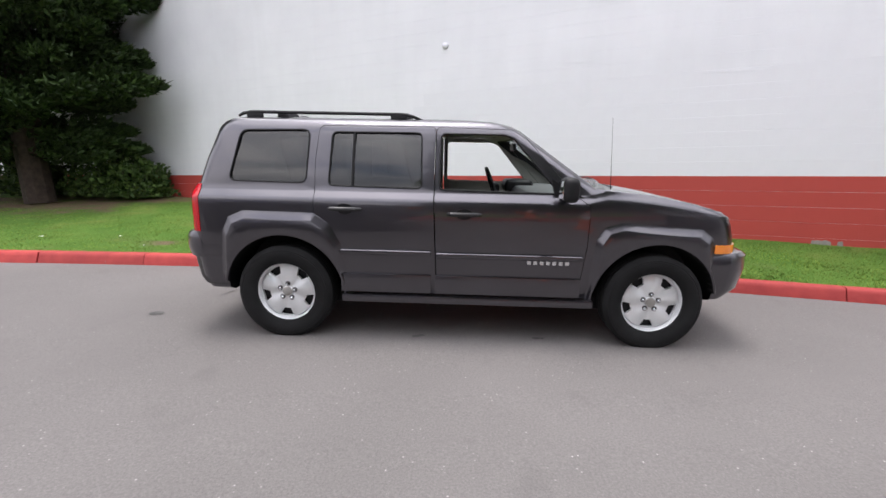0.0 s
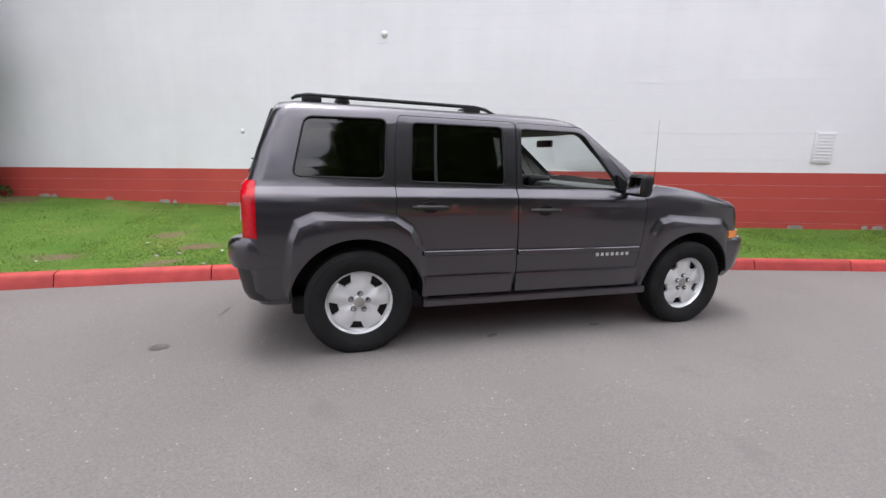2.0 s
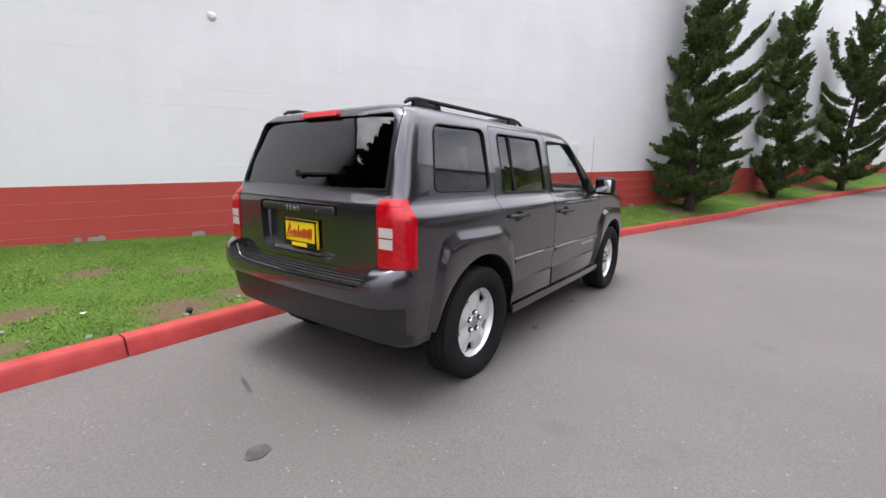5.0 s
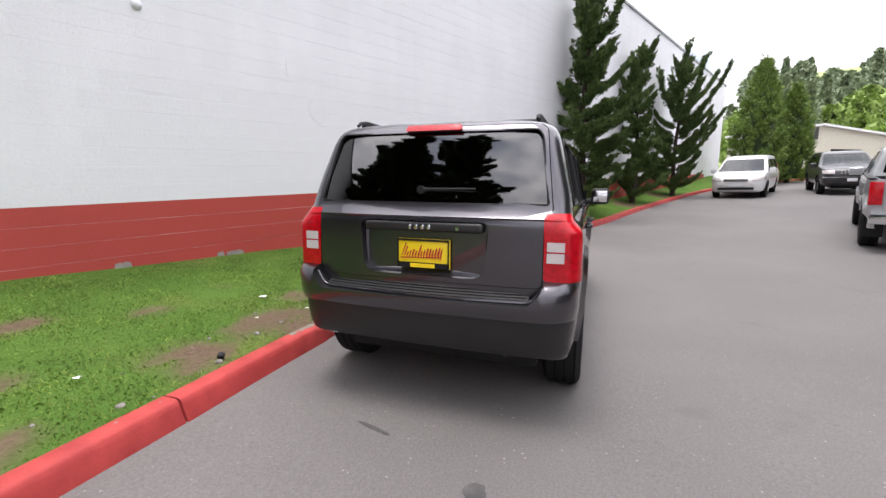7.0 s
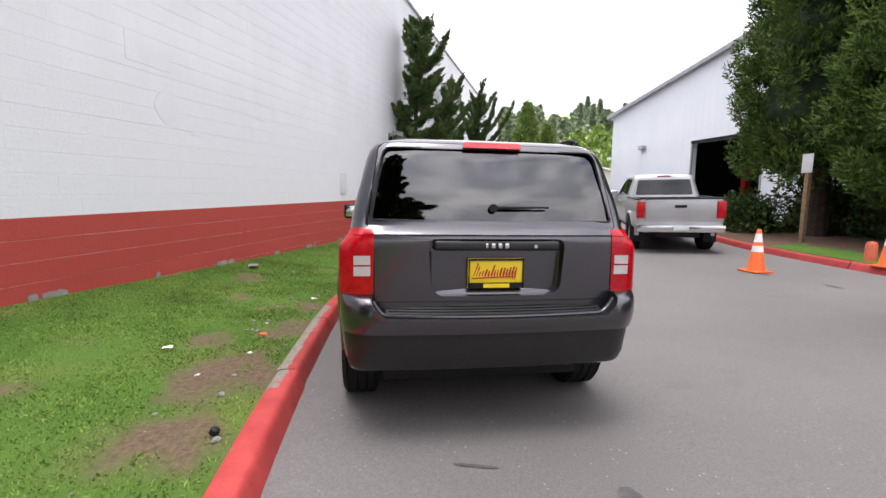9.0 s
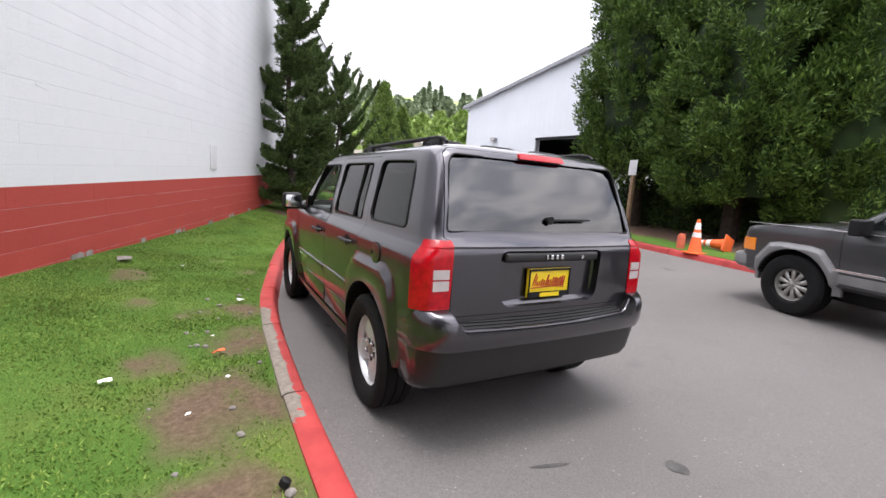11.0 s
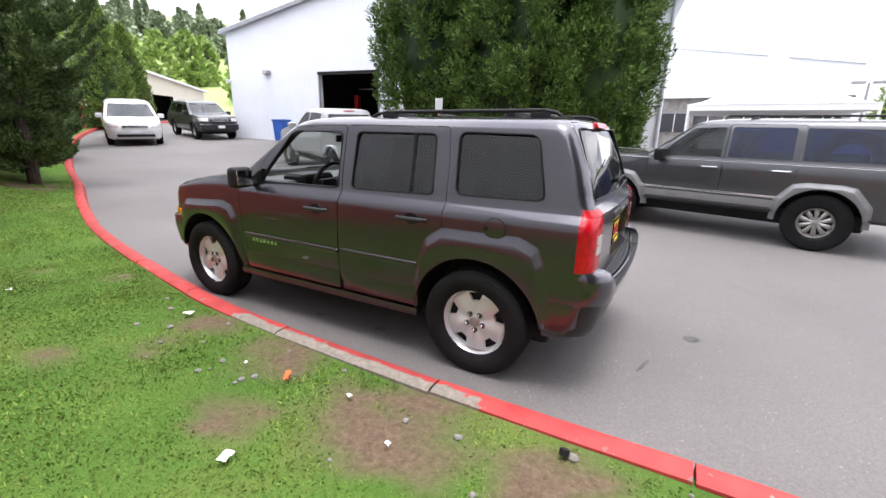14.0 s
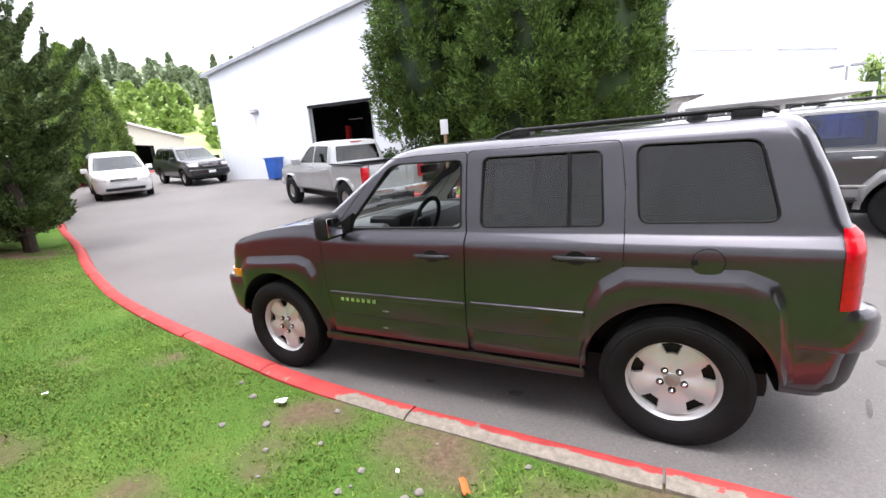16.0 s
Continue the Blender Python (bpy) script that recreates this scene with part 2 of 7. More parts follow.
M = {
    "asphalt": asphalt_mat(), "turf": turf_mat(), "kerb": kerb_mat(),
    "white_wall": wall_mat("white_wall_paint", (0.73, 0.735, 0.765), (0.80, 0.805, 0.835)),
    "red_wall": wall_mat("red_wall_paint", (0.40, 0.050, 0.040), (0.49, 0.068, 0.052)),
    "foundation": plain("bare_foundation", (0.30, 0.28, 0.26), 0.9, var=0.3, scale=3, bump=0.6),
    "patch": plain("patched_paint", (0.69, 0.695, 0.715), 0.8, var=0.06, scale=5),
    "cladding": plain("white_steel_cladding", (0.74, 0.77, 0.82), 0.5, var=0.04, scale=0.6),
    "cream": plain("cream_siding", (0.62, 0.58, 0.48), 0.6, var=0.06),
    "roof_grey": plain("grey_roof_trim", (0.30, 0.31, 0.33), 0.5),
    # Near-black tone in place of the shade inside buildings
    "dark_void": plain("interior_shade_tone", (0.02, 0.02, 0.022), 0.8),
    "paint": car_paint("charcoal_metallic_paint", (0.080, 0.076, 0.088), 0.92, 0.29, 1.0, 0.012),
    "trim": plain("black_plastic_trim", (0.010, 0.010, 0.011), 0.5, var=0.2, bump=0.15, fine=300),
    "bumper_plastic": plain("dark_grey_bumper_plastic", (0.014, 0.0135, 0.0145), 0.40, var=0.15, bump=0.08, fine=300),
    # Blue of the mirrored sky is put into this glass colour
    "sky_tint": glass("sky_blue_glass", (0.24, 0.36, 0.62), 0.09),
    "dash": plain("dark_dash_plastic", (0.07, 0.075, 0.075), 0.6, var=0.1),
    "cabin": plain("pale_grey_cabin_trim", (0.28, 0.28, 0.26), 0.75, var=0.1),
    "seat": plain("dark_seat_cloth", (0.022, 0.022, 0.024), 0.9, var=0.2, fine=150),
    "tyre": plain("tyre_rubber", (0.012, 0.012, 0.0125), 0.8, var=0.25, bump=0.3, fine=80),
    "rim": plain("silver_wheel", (0.74, 0.75, 0.76), 0.28, metal=0.38, coat=0.4, var=0.04),
    "alloy": plain("worn_alloy", (0.42, 0.41, 0.39), 0.4, metal=0.7, var=0.15),
    "chrome": plain("chrome", (0.72, 0.73, 0.75), 0.12, metal=1.0, var=0.04),
    "dark_metal": plain("dark_hub", (0.05, 0.05, 0.05), 0.5, metal=0.4),
    "tint": glass("dark_tinted_glass", (0.27, 0.275, 0.28), 0.072), "rear_tint": glass("dark_rear_glass", (0.10, 0.105, 0.11), 0.13), "clear": glass("clear_glass", (0.93, 0.96, 0.95), 0.03),
    "mid": glass("lightly_tinted_glass", (0.6, 0.63, 0.64)),
    "lamp_red": plain("red_lamp_lens", (0.44, 0.003, 0.010), 0.16, coat=0.0, var=0.3, scale=30, fine=200),
    "lamp_white": plain("clear_lamp_lens", (0.52, 0.47, 0.47), 0.2, coat=0.6, var=0.12, fine=120),
    "amber": plain("amber_lens", (0.85, 0.25, 0.02), 0.2, coat=1.0, var=0.08),
    "plate": plain("yellow_plate", (0.85, 0.62, 0.01), 0.4, var=0.03),
    "plate_red": plain("red_print", (0.45, 0.02, 0.02), 0.5),
    "plate_white": plain("white_plate", (0.7, 0.72, 0.75), 0.4),
    "paper": plain("white_paper", (0.78, 0.78, 0.76), 0.8, var=0.06),
    "orange": plain("orange_cone_plastic", (0.80, 0.13, 0.025), 0.5, var=0.1), "band": plain("white_band", (0.8, 0.8, 0.8), 0.4),
    "bark": plain("bark", (0.048, 0.034, 0.026), 0.95, var=0.4, scale=9, bump=0.9, fine=40),
    "wood": plain("weathered_post", (0.26, 0.17, 0.10), 0.9, var=0.3, scale=14, bump=0.5),
    "mulch": plain("bark_mulch", (0.12, 0.068, 0.042), 1.0, var=0.5, scale=18, bump=1.0, fine=50),
    "juniper": leafy("juniper_foliage", (0.038, 0.074, 0.024), (0.165, 0.235, 0.068)),
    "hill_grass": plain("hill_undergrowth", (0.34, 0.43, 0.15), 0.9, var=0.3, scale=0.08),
    # Also colours the solid cores that stand in for crown shade
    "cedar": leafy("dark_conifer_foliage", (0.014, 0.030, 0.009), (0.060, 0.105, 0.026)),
    "thuja": leafy("tall_conifer_foliage", (0.035, 0.076, 0.014), (0.160, 0.258, 0.047)),
    "arbor": leafy("arborvitae_foliage", (0.088, 0.152, 0.030), (0.285, 0.40, 0.09)),
    # Hillside leaf colours are paled to take in the distance haze
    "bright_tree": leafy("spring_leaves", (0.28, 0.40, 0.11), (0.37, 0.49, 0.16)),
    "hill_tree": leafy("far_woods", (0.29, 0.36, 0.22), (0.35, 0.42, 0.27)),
    "shrub": leafy("shrub_leaves", (0.025, 0.055, 0.014), (0.11, 0.18, 0.04)),
    "blade": leafy("grass_blades", (0.122, 0.225, 0.036), (0.250, 0.335, 0.068), 0.7),
    "stone": plain("pebble", (0.24, 0.22, 0.20), 0.85, var=0.3, scale=20),
    "xj_paint": car_paint("dark_grey_paint", (0.085, 0.087, 0.092), 0.8, 0.38),
    "silver": car_paint("silver_paint", (0.42, 0.43, 0.44), 0.5, 0.35),
    "white_paint": car_paint("white_car_paint", (0.72, 0.72, 0.72), 0.0, 0.4),
    "black_paint": car_paint("black_paint", (0.018, 0.018, 0.02), 0.2, 0.35),
    "moulding": plain("silver_moulding", (0.22, 0.22, 0.225), 0.4, metal=0.3, var=0.1),
    "blue": plain("blue_plastic", (0.02, 0.10, 0.42), 0.5), "yellow": plain("yellow_enamel", (0.7, 0.5, 0.03), 0.5),
    "tent": plain("white_tent_fabric", (0.82, 0.82, 0.82), 0.7, var=0.03), "orange_sign": plain("faded_sign", (0.55, 0.12, 0.06), 0.6),
    "red_thing": plain("red_enamel", (0.5, 0.02, 0.02), 0.4),
}
for key, level in (("tyre", 0.18), ("trim", 0.25)):
    M[key].node_tree.nodes["Principled BSDF"].inputs["Specular IOR Level"].default_value = level


# ---- mesh helpers ----
def finish(mesh, mats, angle=35):
    if not any(mesh.materials):
        mesh.materials.clear()
        for m in mats if isinstance(mats, (list, tuple)) else [mats]:
            mesh.materials.append(m)
    if angle:
        mesh.shade_smooth()
        mesh.set_sharp_from_angle(angle=radians(angle))
    return mesh


def as_mesh(name, data, mats, angle=35):
    if isinstance(data, bmesh.types.BMesh):
        mesh = bpy.data.meshes.new(name)
        bmesh.ops.recalc_face_normals(data, faces=data.faces)
        data.to_mesh(mesh)
        data.free()
        data = mesh
    return finish(data, mats, angle)


def part(name, data, mats, parent, label="", angle=35, at=None):
    ob = new(name, as_mesh(name, data, mats, angle))
    ob.parent = parent
    if at is not None:
        ob.matrix_basis = at
    return tagged(ob, label)


def thing(name, m, label, category, group="", kind=""):
    ob = new(name)
    ob.empty_display_size = 0.2
    ob.matrix_world = m
    return tagged(ob, label, category, group, kind)


def single(name, data, mats, m, label, category, group="", kind="", angle=35):
    ob = new(name, as_mesh(name, data, mats, angle))
    ob.matrix_world = m
    return tagged(ob, label, category, group, kind)


def box(x0, x1, y0, y1, z0, z1, bevel=0.0, seg=2, bm=None):
    bm = bm or bmesh.new()
    geo = bmesh.ops.create_cube(bm, size=1.0)["verts"]
    bmesh.ops.transform(bm, verts=geo, matrix=Matrix.Translation(((x0 + x1) / 2, (y0 + y1) / 2, (z0 + z1) / 2)) @ Matrix.Diagonal((x1 - x0, y1 - y0, z1 - z0, 1)))
    if bevel:
        edges = list({e for v in geo for e in v.link_edges})
        bmesh.ops.bevel(bm, geom=edges, offset=bevel, segments=seg, affect="EDGES", profile=0.6)
    return bm


def prism(poly, axis, lo, hi, bm=None):
    """A closed polygon of (a, b), extruded along an axis: y takes (x, z), x takes (y, z), z takes (x, y)."""
    bm = bm or bmesh.new()
    put = {"y": lambda a, b, d: (a, d, b), "x": lambda a, b, d: (d, a, b), "z": lambda a, b, d: (a, b, d)}[axis]
    low, top = [bm.verts.new(put(a, b, lo)) for a, b in poly], [bm.verts.new(put(a, b, hi)) for a, b in poly]
    n = len(poly)
    fs = [bm.faces.new(low), bm.faces.new(top[::-1])]
    fs += [bm.faces.new((low[i], top[i], top[(i + 1) % n], low[(i + 1) % n])) for i in range(n)]
    bmesh.ops.recalc_face_normals(bm, faces=fs)
    return bm


def soft_poly(poly, r, n=4):
    """A polygon with its corners rounded by about r."""
    out = []
    for i, p in enumerate(poly):
        a, p, b = Vector(poly[i - 1]), Vector(p), Vector(poly[(i + 1) % len(poly)])
        k = min(r, (a - p).length * 0.45, (b - p).length * 0.45)
        s, e = p + (a - p).normalized() * k, p + (b - p).normalized() * k
        for j in range(n + 1):
            t = j / n
            q = s * (1 - t) ** 2 + p * 2 * t * (1 - t) + e * t * t
            out.append((q.x, q.y))
    return out


def lathe(profile, n=48, axis="y", bm=None, at=(0, 0, 0), ring_shape=False):
    """Turns (radius, height) pairs round an axis."""
    bm = bm or bmesh.new()
    rings = []
    for r, d in profile:
        ring = []
        for i in range(n):
            a = 2 * math.pi * i / n
            p = {"y": (r * math.cos(a), d, r * math.sin(a)), "z": (r * math.cos(a), r * math.sin(a), d), "x": (d, r * math.cos(a), r * math.sin(a))}[axis]
            ring.append(bm.verts.new(Vector(p) + Vector(at)))
        rings.append(ring)
    for a, b in zip(rings, rings[1:]):
        for i in range(n):
            bm.faces.new((a[i], a[(i + 1) % n], b[(i + 1) % n], b[i]))
    if ring_shape:
        for i in range(n):
            bm.faces.new((rings[-1][i], rings[-1][(i + 1) % n], rings[0][(i + 1) % n], rings[0][i]))
    else:
        bm.faces.new(rings[0])
        bm.faces.new(rings[-1])
    return bm


def tube(points, radius, n=8, bm=None, flat=1.0):
    """A swept tube with closed ends; radius may be one number or one for each point."""
    bm = bm or bmesh.new()
    pts = [Vector(p) for p in points]
    rad = radius if isinstance(radius, (list, tuple)) else [radius] * len(pts)
    rings = []
    for i, p in enumerate(pts):
        d = (pts[min(i + 1, len(pts) - 1)] - pts[max(i - 1, 0)]).normalized()
        u = d.cross(Vector((0, 0, 1)) if abs(d.z) < 0.9 else Vector((1, 0, 0))).normalized()
        v = u.cross(d)
        rings.append([bm.verts.new(p + rad[i] * (math.cos(2 * math.pi * k / n) * u + flat * math.sin(2 * math.pi * k / n) * v)) for k in range(n)])
    for a, b in zip(rings, rings[1:]):
        for k in range(n):
            bm.faces.new((a[k], a[(k + 1) % n], b[(k + 1) % n], b[k]))
    bm.faces.new(rings[0])
    bm.faces.new(rings[-1][::-1])
    return bm


def carve(base, steps, mat=None):
    """Cuts and intersects closed meshes. steps: (operation, bmesh, material). Faces take the material of what cut them."""
    def temp(bm, m):
        mesh = bpy.data.meshes.new("cut")
        bmesh.ops.recalc_face_normals(bm, faces=bm.faces)
        bm.to_mesh(mesh)
        bm.free()
        for k in ([m] if m else []):
            mesh.materials.append(k)
        return new("cut", mesh)
    a = temp(base, mat) if isinstance(base, bmesh.types.BMesh) else new("cut", base.copy())
    tools = []
    for op, bm, m in steps:
        b = temp(bm, m) if isinstance(bm, bmesh.types.BMesh) else new("cut", bm.copy())
        mod = a.modifiers.new("cut", "BOOLEAN")
        mod.operation, mod.object, mod.solver, mod.material_mode = op, b, "EXACT", "TRANSFER"
        tools.append(b)
    for k in range(4):
        for j, b in enumerate(tools):
            a.modifiers[j].use_self = k > 0
            b.location = (0.0007 * k, 0.0004 * k * (j + 1), 0.0006 * k)
        bpy.context.view_layer.update()
        mesh = bpy.data.meshes.new_from_object(a.evaluated_get(bpy.context.evaluated_depsgraph_get()))
        if len(mesh.polygons) > 3:
            break
    for ob in (a, *tools):
        bpy.data.objects.remove(ob)
    return mesh


def faces_mesh(name, verts, faces):
    mesh = bpy.data.meshes.new(name)
    mesh.from_pydata(verts if isinstance(verts, list) else verts.tolist(), [], faces if isinstance(faces, list) else faces.tolist())
    mesh.update()
    return mesh


# ---- vehicles ----
def hull(rings, inset=0.0, bonnet=None, z_floor=None, x_front=None):
    """A closed body from level outlines (z, x_rear, x_front, half_width, rear_radius, front_radius, bow)."""
    bm, loops = bmesh.new(), []
    for z, xr, xf, w, rr, rf, bow in rings:
        if z_floor is not None and z < z_floor:
            continue
        xr, xf, w = xr + inset * (2.2 if inset > 0.02 else 1), xf - inset, max(0.03, w - inset)
        if x_front is not None:
            xf = min(xf, x_front)
        z = z - (inset if z > 1.3 else 0)
        rr, rf = min(rr, w * 0.9, (xf - xr) * 0.45), min(rf, w * 0.9, (xf - xr) * 0.45)
        pts = []
        for i in range(9):
            pts.append((xf, (w - rf) * (i / 4 - 1)))
        for i in range(1, 6):
            a = math.pi / 2 * i / 6
            pts.append((xf - rf + rf * math.cos(a), w - rf + rf * math.sin(a)))
        for i in range(25):
            pts.append((xf - rf + (xr + rr - xf + rf) * i / 24, w))
        for i in range(1, 6):
            a = math.pi / 2 * (1 + i / 6)
            pts.append((xr + rr + rr * math.cos(a), w - rr + rr * math.sin(a)))
        for i in range(9):
            pts.append((xr, (w - rr) * (1 - i / 4)))
        side = pts[9:9 + 5 + 25 + 5]
        pts += [(x, -y) for x, y in side[::-1]]
        ring = []
        for x, y in pts:
            mid = (xr + xf) / 2
            x2 = x + bow * (1 - (y / w) ** 2) * (1 if x > mid else -0.45) * min(1, abs(x - mid) / (xf - mid)) ** 4
            y2 = y * (1 - 0.055 * min(1, max(0, (x - 1.0) / 1.0)) ** 2) if xf > 1.2 else y
            z2 = z
            if bonnet and x2 > bonnet[0]:
                x0, z0, drop, zref, zlow = bonnet
                f = z0 - drop * (x2 - x0) ** 2
                if z > zlow:
                    z2 = zlow + (z - zlow) * (f - zlow) / (zref - zlow) + 0.022 * (1 - (y / w) ** 2) * min(1, (z - zlow) / (zref - zlow)) ** 6
            ring.append(bm.verts.new((x2, y2, z2)))
        loops.append(ring)
    n = len(loops[0])
    for a, b in zip(loops, loops[1:]):
        for i in range(n):
            bm.faces.new((a[i], a[(i + 1) % n], b[(i + 1) % n], b[i]))
    for loop in (loops[0], loops[-1]):
        bm.faces.new(loop)
    bmesh.ops.recalc_face_normals(bm, faces=bm.faces)
    return bm


def width_at(rings, z):
    for a, b in zip(rings, rings[1:]):
        if a[0] <= z <= b[0]:
            t = (z - a[0]) / max(1e-6, b[0] - a[0])
            return a[3] + (b[3] - a[3]) * t
    return rings[-1][3] if z > rings[-1][0] else rings[0][3]


def grow(poly, d):
    """Moves a polygon's corners away from its middle by about d."""
    cx, cy = sum(p[0] for p in poly) / len(poly), sum(p[1] for p in poly) / len(poly)
    out = []
    for x, y in poly:
        v = Vector((x - cx, y - cy))
        v = v + v.normalized() * d * 1.3
        out.append((cx + v.x, cy + v.y))
    return out


def tyre_mesh(r, rim_r, width):
    h = width / 2
    prof = [(rim_r - 0.012, -h * 0.80), (rim_r + 0.012, -h * 0.97), (rim_r + (r - rim_r) * 0.5, -h * 1.04), (r - 0.03, -h * 0.98), (r - 0.010, -h * 0.86)]
    for k in (-0.55, -0.05, 0.45):
        prof += [(r, h * (k - 0.22)), (r, h * (k + 0.16)), (r - 0.008, h * (k + 0.18)), (r - 0.008, h * (k + 0.26))]
    prof += [(r, h * 0.76), (r - 0.010, h * 0.86), (r - 0.026, h * 0.97), (r - 0.030, h * 1.0), (r - 0.036, h * 0.985), (r - 0.040, h * 1.015), (rim_r + (r - rim_r) * 0.5, h * 1.04), (rim_r + 0.012, h * 0.97), (rim_r - 0.012, h * 0.80)]
    return as_mesh("tyre", lathe(prof, 64, ring_shape=True), M["tyre"], 30)


def spoke_rim_mesh(rim_r, slots=5, slot=(0.53, 0.79, 0.50), depth=0.022, mat="rim"):
    """A dished disc with a rolled lip and open windows between its spokes, facing +y."""
    bm = bmesh.new()
    na, radii = 200, sorted({0.0, 0.10, 0.15, 0.17, 0.30, 0.44, slot[0], 0.56, 0.64, 0.72, slot[1], 0.86, 0.90, 0.94, 0.975, 1.0})
    def height(f, a):
        ph = (a * slots / (2 * math.pi)) % 1.0
        spoke = 0.5 + 0.5 * math.cos(2 * math.pi * ph)
        if f < 0.16:
            return -0.024
        if f < 0.44:
            return -0.036 + 0.010 * spoke
        if f <= slot[1]:
            return -0.036 - depth * 0.55 * (f - 0.44) / 0.4 + 0.018 * spoke ** 0.8
        return {0.86: -0.046, 0.90: -0.016, 0.94: -0.006, 0.975: 0.006, 1.0: -0.010}[f]
    grid = []
    for f in radii:
        grid.append([bm.verts.new((rim_r * f * math.cos(2 * math.pi * i / na), height(f, 2 * math.pi * i / na), rim_r * f * math.sin(2 * math.pi * i / na))) for i in range(na)] if f else None)
    hub = bm.verts.new((0, -0.022, 0))
    for i in range(na):
        bm.faces.new((hub, grid[1][i], grid[1][(i + 1) % na]))
    for k in range(1, len(radii) - 1):
        for i in range(na):
            ph = ((i + 0.5) / na * slots) % 1.0
            w = slot[2] * (0.62 + 0.38 * (radii[k] - slot[0]) / (slot[1] - slot[0]))
            if slot[0] <= radii[k] < slot[1] and abs(ph - 0.5) < w / 2:
                continue
            bm.faces.new((grid[k][i], grid[k + 1][i], grid[k + 1][(i + 1) % na], grid[k][(i + 1) % na]))
    edge = [e for e in bm.edges if e.is_boundary]
    ret = bmesh.ops.extrude_edge_only(bm, edges=edge)
    for v in (g for g in ret["geom"] if isinstance(g, bmesh.types.BMVert)):
        f = Vector((v.co.x, v.co.z)).length / rim_r
        v.co.y -= 0.02 if f < 0.95 else 0.13
    return as_mesh("rim", bm, M[mat], 40)


def wheel_set(parent, xs, y, r, rim_r, width, rim_mesh, dish=0.0, nuts=True, label=""):
    """Four wheels under a vehicle: tyre, rim, wheel nuts and hub cap."""
    t_mesh = tyre_mesh(r, rim_r, width)
    back = as_mesh("brake_drum", lathe([(rim_r * 0.97, -0.10), (rim_r * 0.97, -0.075), (rim_r * 0.6, -0.07), (0.05, -0.07)], 32), M["trim"])
    nut = as_mesh("wheel_nut", lathe([(0.011, -0.012), (0.011, 0.012), (0.006, 0.018)], 8), M["chrome"])
    well = as_mesh("nut_well", lathe([(0.018, -0.010), (0.018, 0.0035), (0.013, 0.0035), (0.012, -0.006)], 20), M["dark_metal"])
    cap = as_mesh("hub_cap", lathe([(0.036, -0.01), (0.034, 0.004), (0.026, 0.008), (0.0015, 0.009)], 24), M["alloy"])
    for x in xs:
        for s in (1, -1):
            turn = Matrix.Translation((x, s * y, r)) @ (Matrix.Rotation(math.pi, 4, "Z") if s < 0 else Matrix.Identity(4)) @ Matrix.Rotation(0.5 * x + s, 4, "Y")
            w = part("wheel", t_mesh, M["tyre"], parent, at=turn, angle=0)
            part("rim", rim_mesh, M["rim"], w, label, 0, Matrix.Translation((0, width * 0.36 - dish, 0)))
            part("brake_drum", back, M["trim"], w, "", 0, Matrix.Translation((0, width * 0.36 - dish, 0)))
            if nuts:
                for i in range(5):
                    a = 2 * math.pi * i / 5
                    part("nut_well", well, M["dark_metal"], w, "", 0, Matrix.Translation((0.057 * math.cos(a), width * 0.36 - dish - 0.026, 0.057 * math.sin(a))))
                    part("wheel_nut", nut, M["chrome"], w, "", 0, Matrix.Translation((0.057 * math.cos(a), width * 0.36 - dish - 0.024, 0.057 * math.sin(a))))
            part("hub_cap", cap, M["alloy"], w, "", 0, Matrix.Translation((0, width * 0.36 - dish - 0.022, 0)))


def flare(rings, cx, cz, r_in, outline, s, proud=0.03):
    """A squared wheel-arch flare from the arch's edge out to an outline of (x, z)."""
    bm, rows = bmesh.new(), []
    n = len(outline)
    dense = []
    for i in range(n - 1):
        for j in range(6):
            t = j / 6
            dense.append((outline[i][0] + (outline[i + 1][0] - outline[i][0]) * t, outline[i][1] + (outline[i + 1][1] - outline[i][1]) * t))
    dense.append(outline[-1])
    for x, z in dense:
        d = Vector((x - cx, z - cz))
        u, rad = d.normalized(), max(d.length, r_in + 0.035)
        sec = [(r_in, -0.05), (r_in, proud - 0.004), (r_in + 0.008, proud), (max(r_in + 0.012, rad - 0.058), proud), (max(r_in + 0.016, rad - 0.050), proud - 0.003), (max(r_in + 0.026, rad - 0.022), 0.006), (rad, 0.001), (rad, -0.05)]
        row = []
        for q, o in sec:
            px, pz = cx + u.x * q, cz + u.y * q
            row.append(bm.verts.new((px, s * (width_at(rings, max(0.36, pz)) * (1 - 0.055 * min(1, max(0, px - 1.0)) ** 2) + o), pz)))
        rows.append(row)
    for a, b in zip(rows, rows[1:]):
        for k in range(len(a)):
            bm.faces.new((a[k], a[(k + 1) % len(a)], b[(k + 1) % len(a)], b[k]))
    bm.faces.new(rows[0])
    bm.faces.new(rows[-1])
    return bm


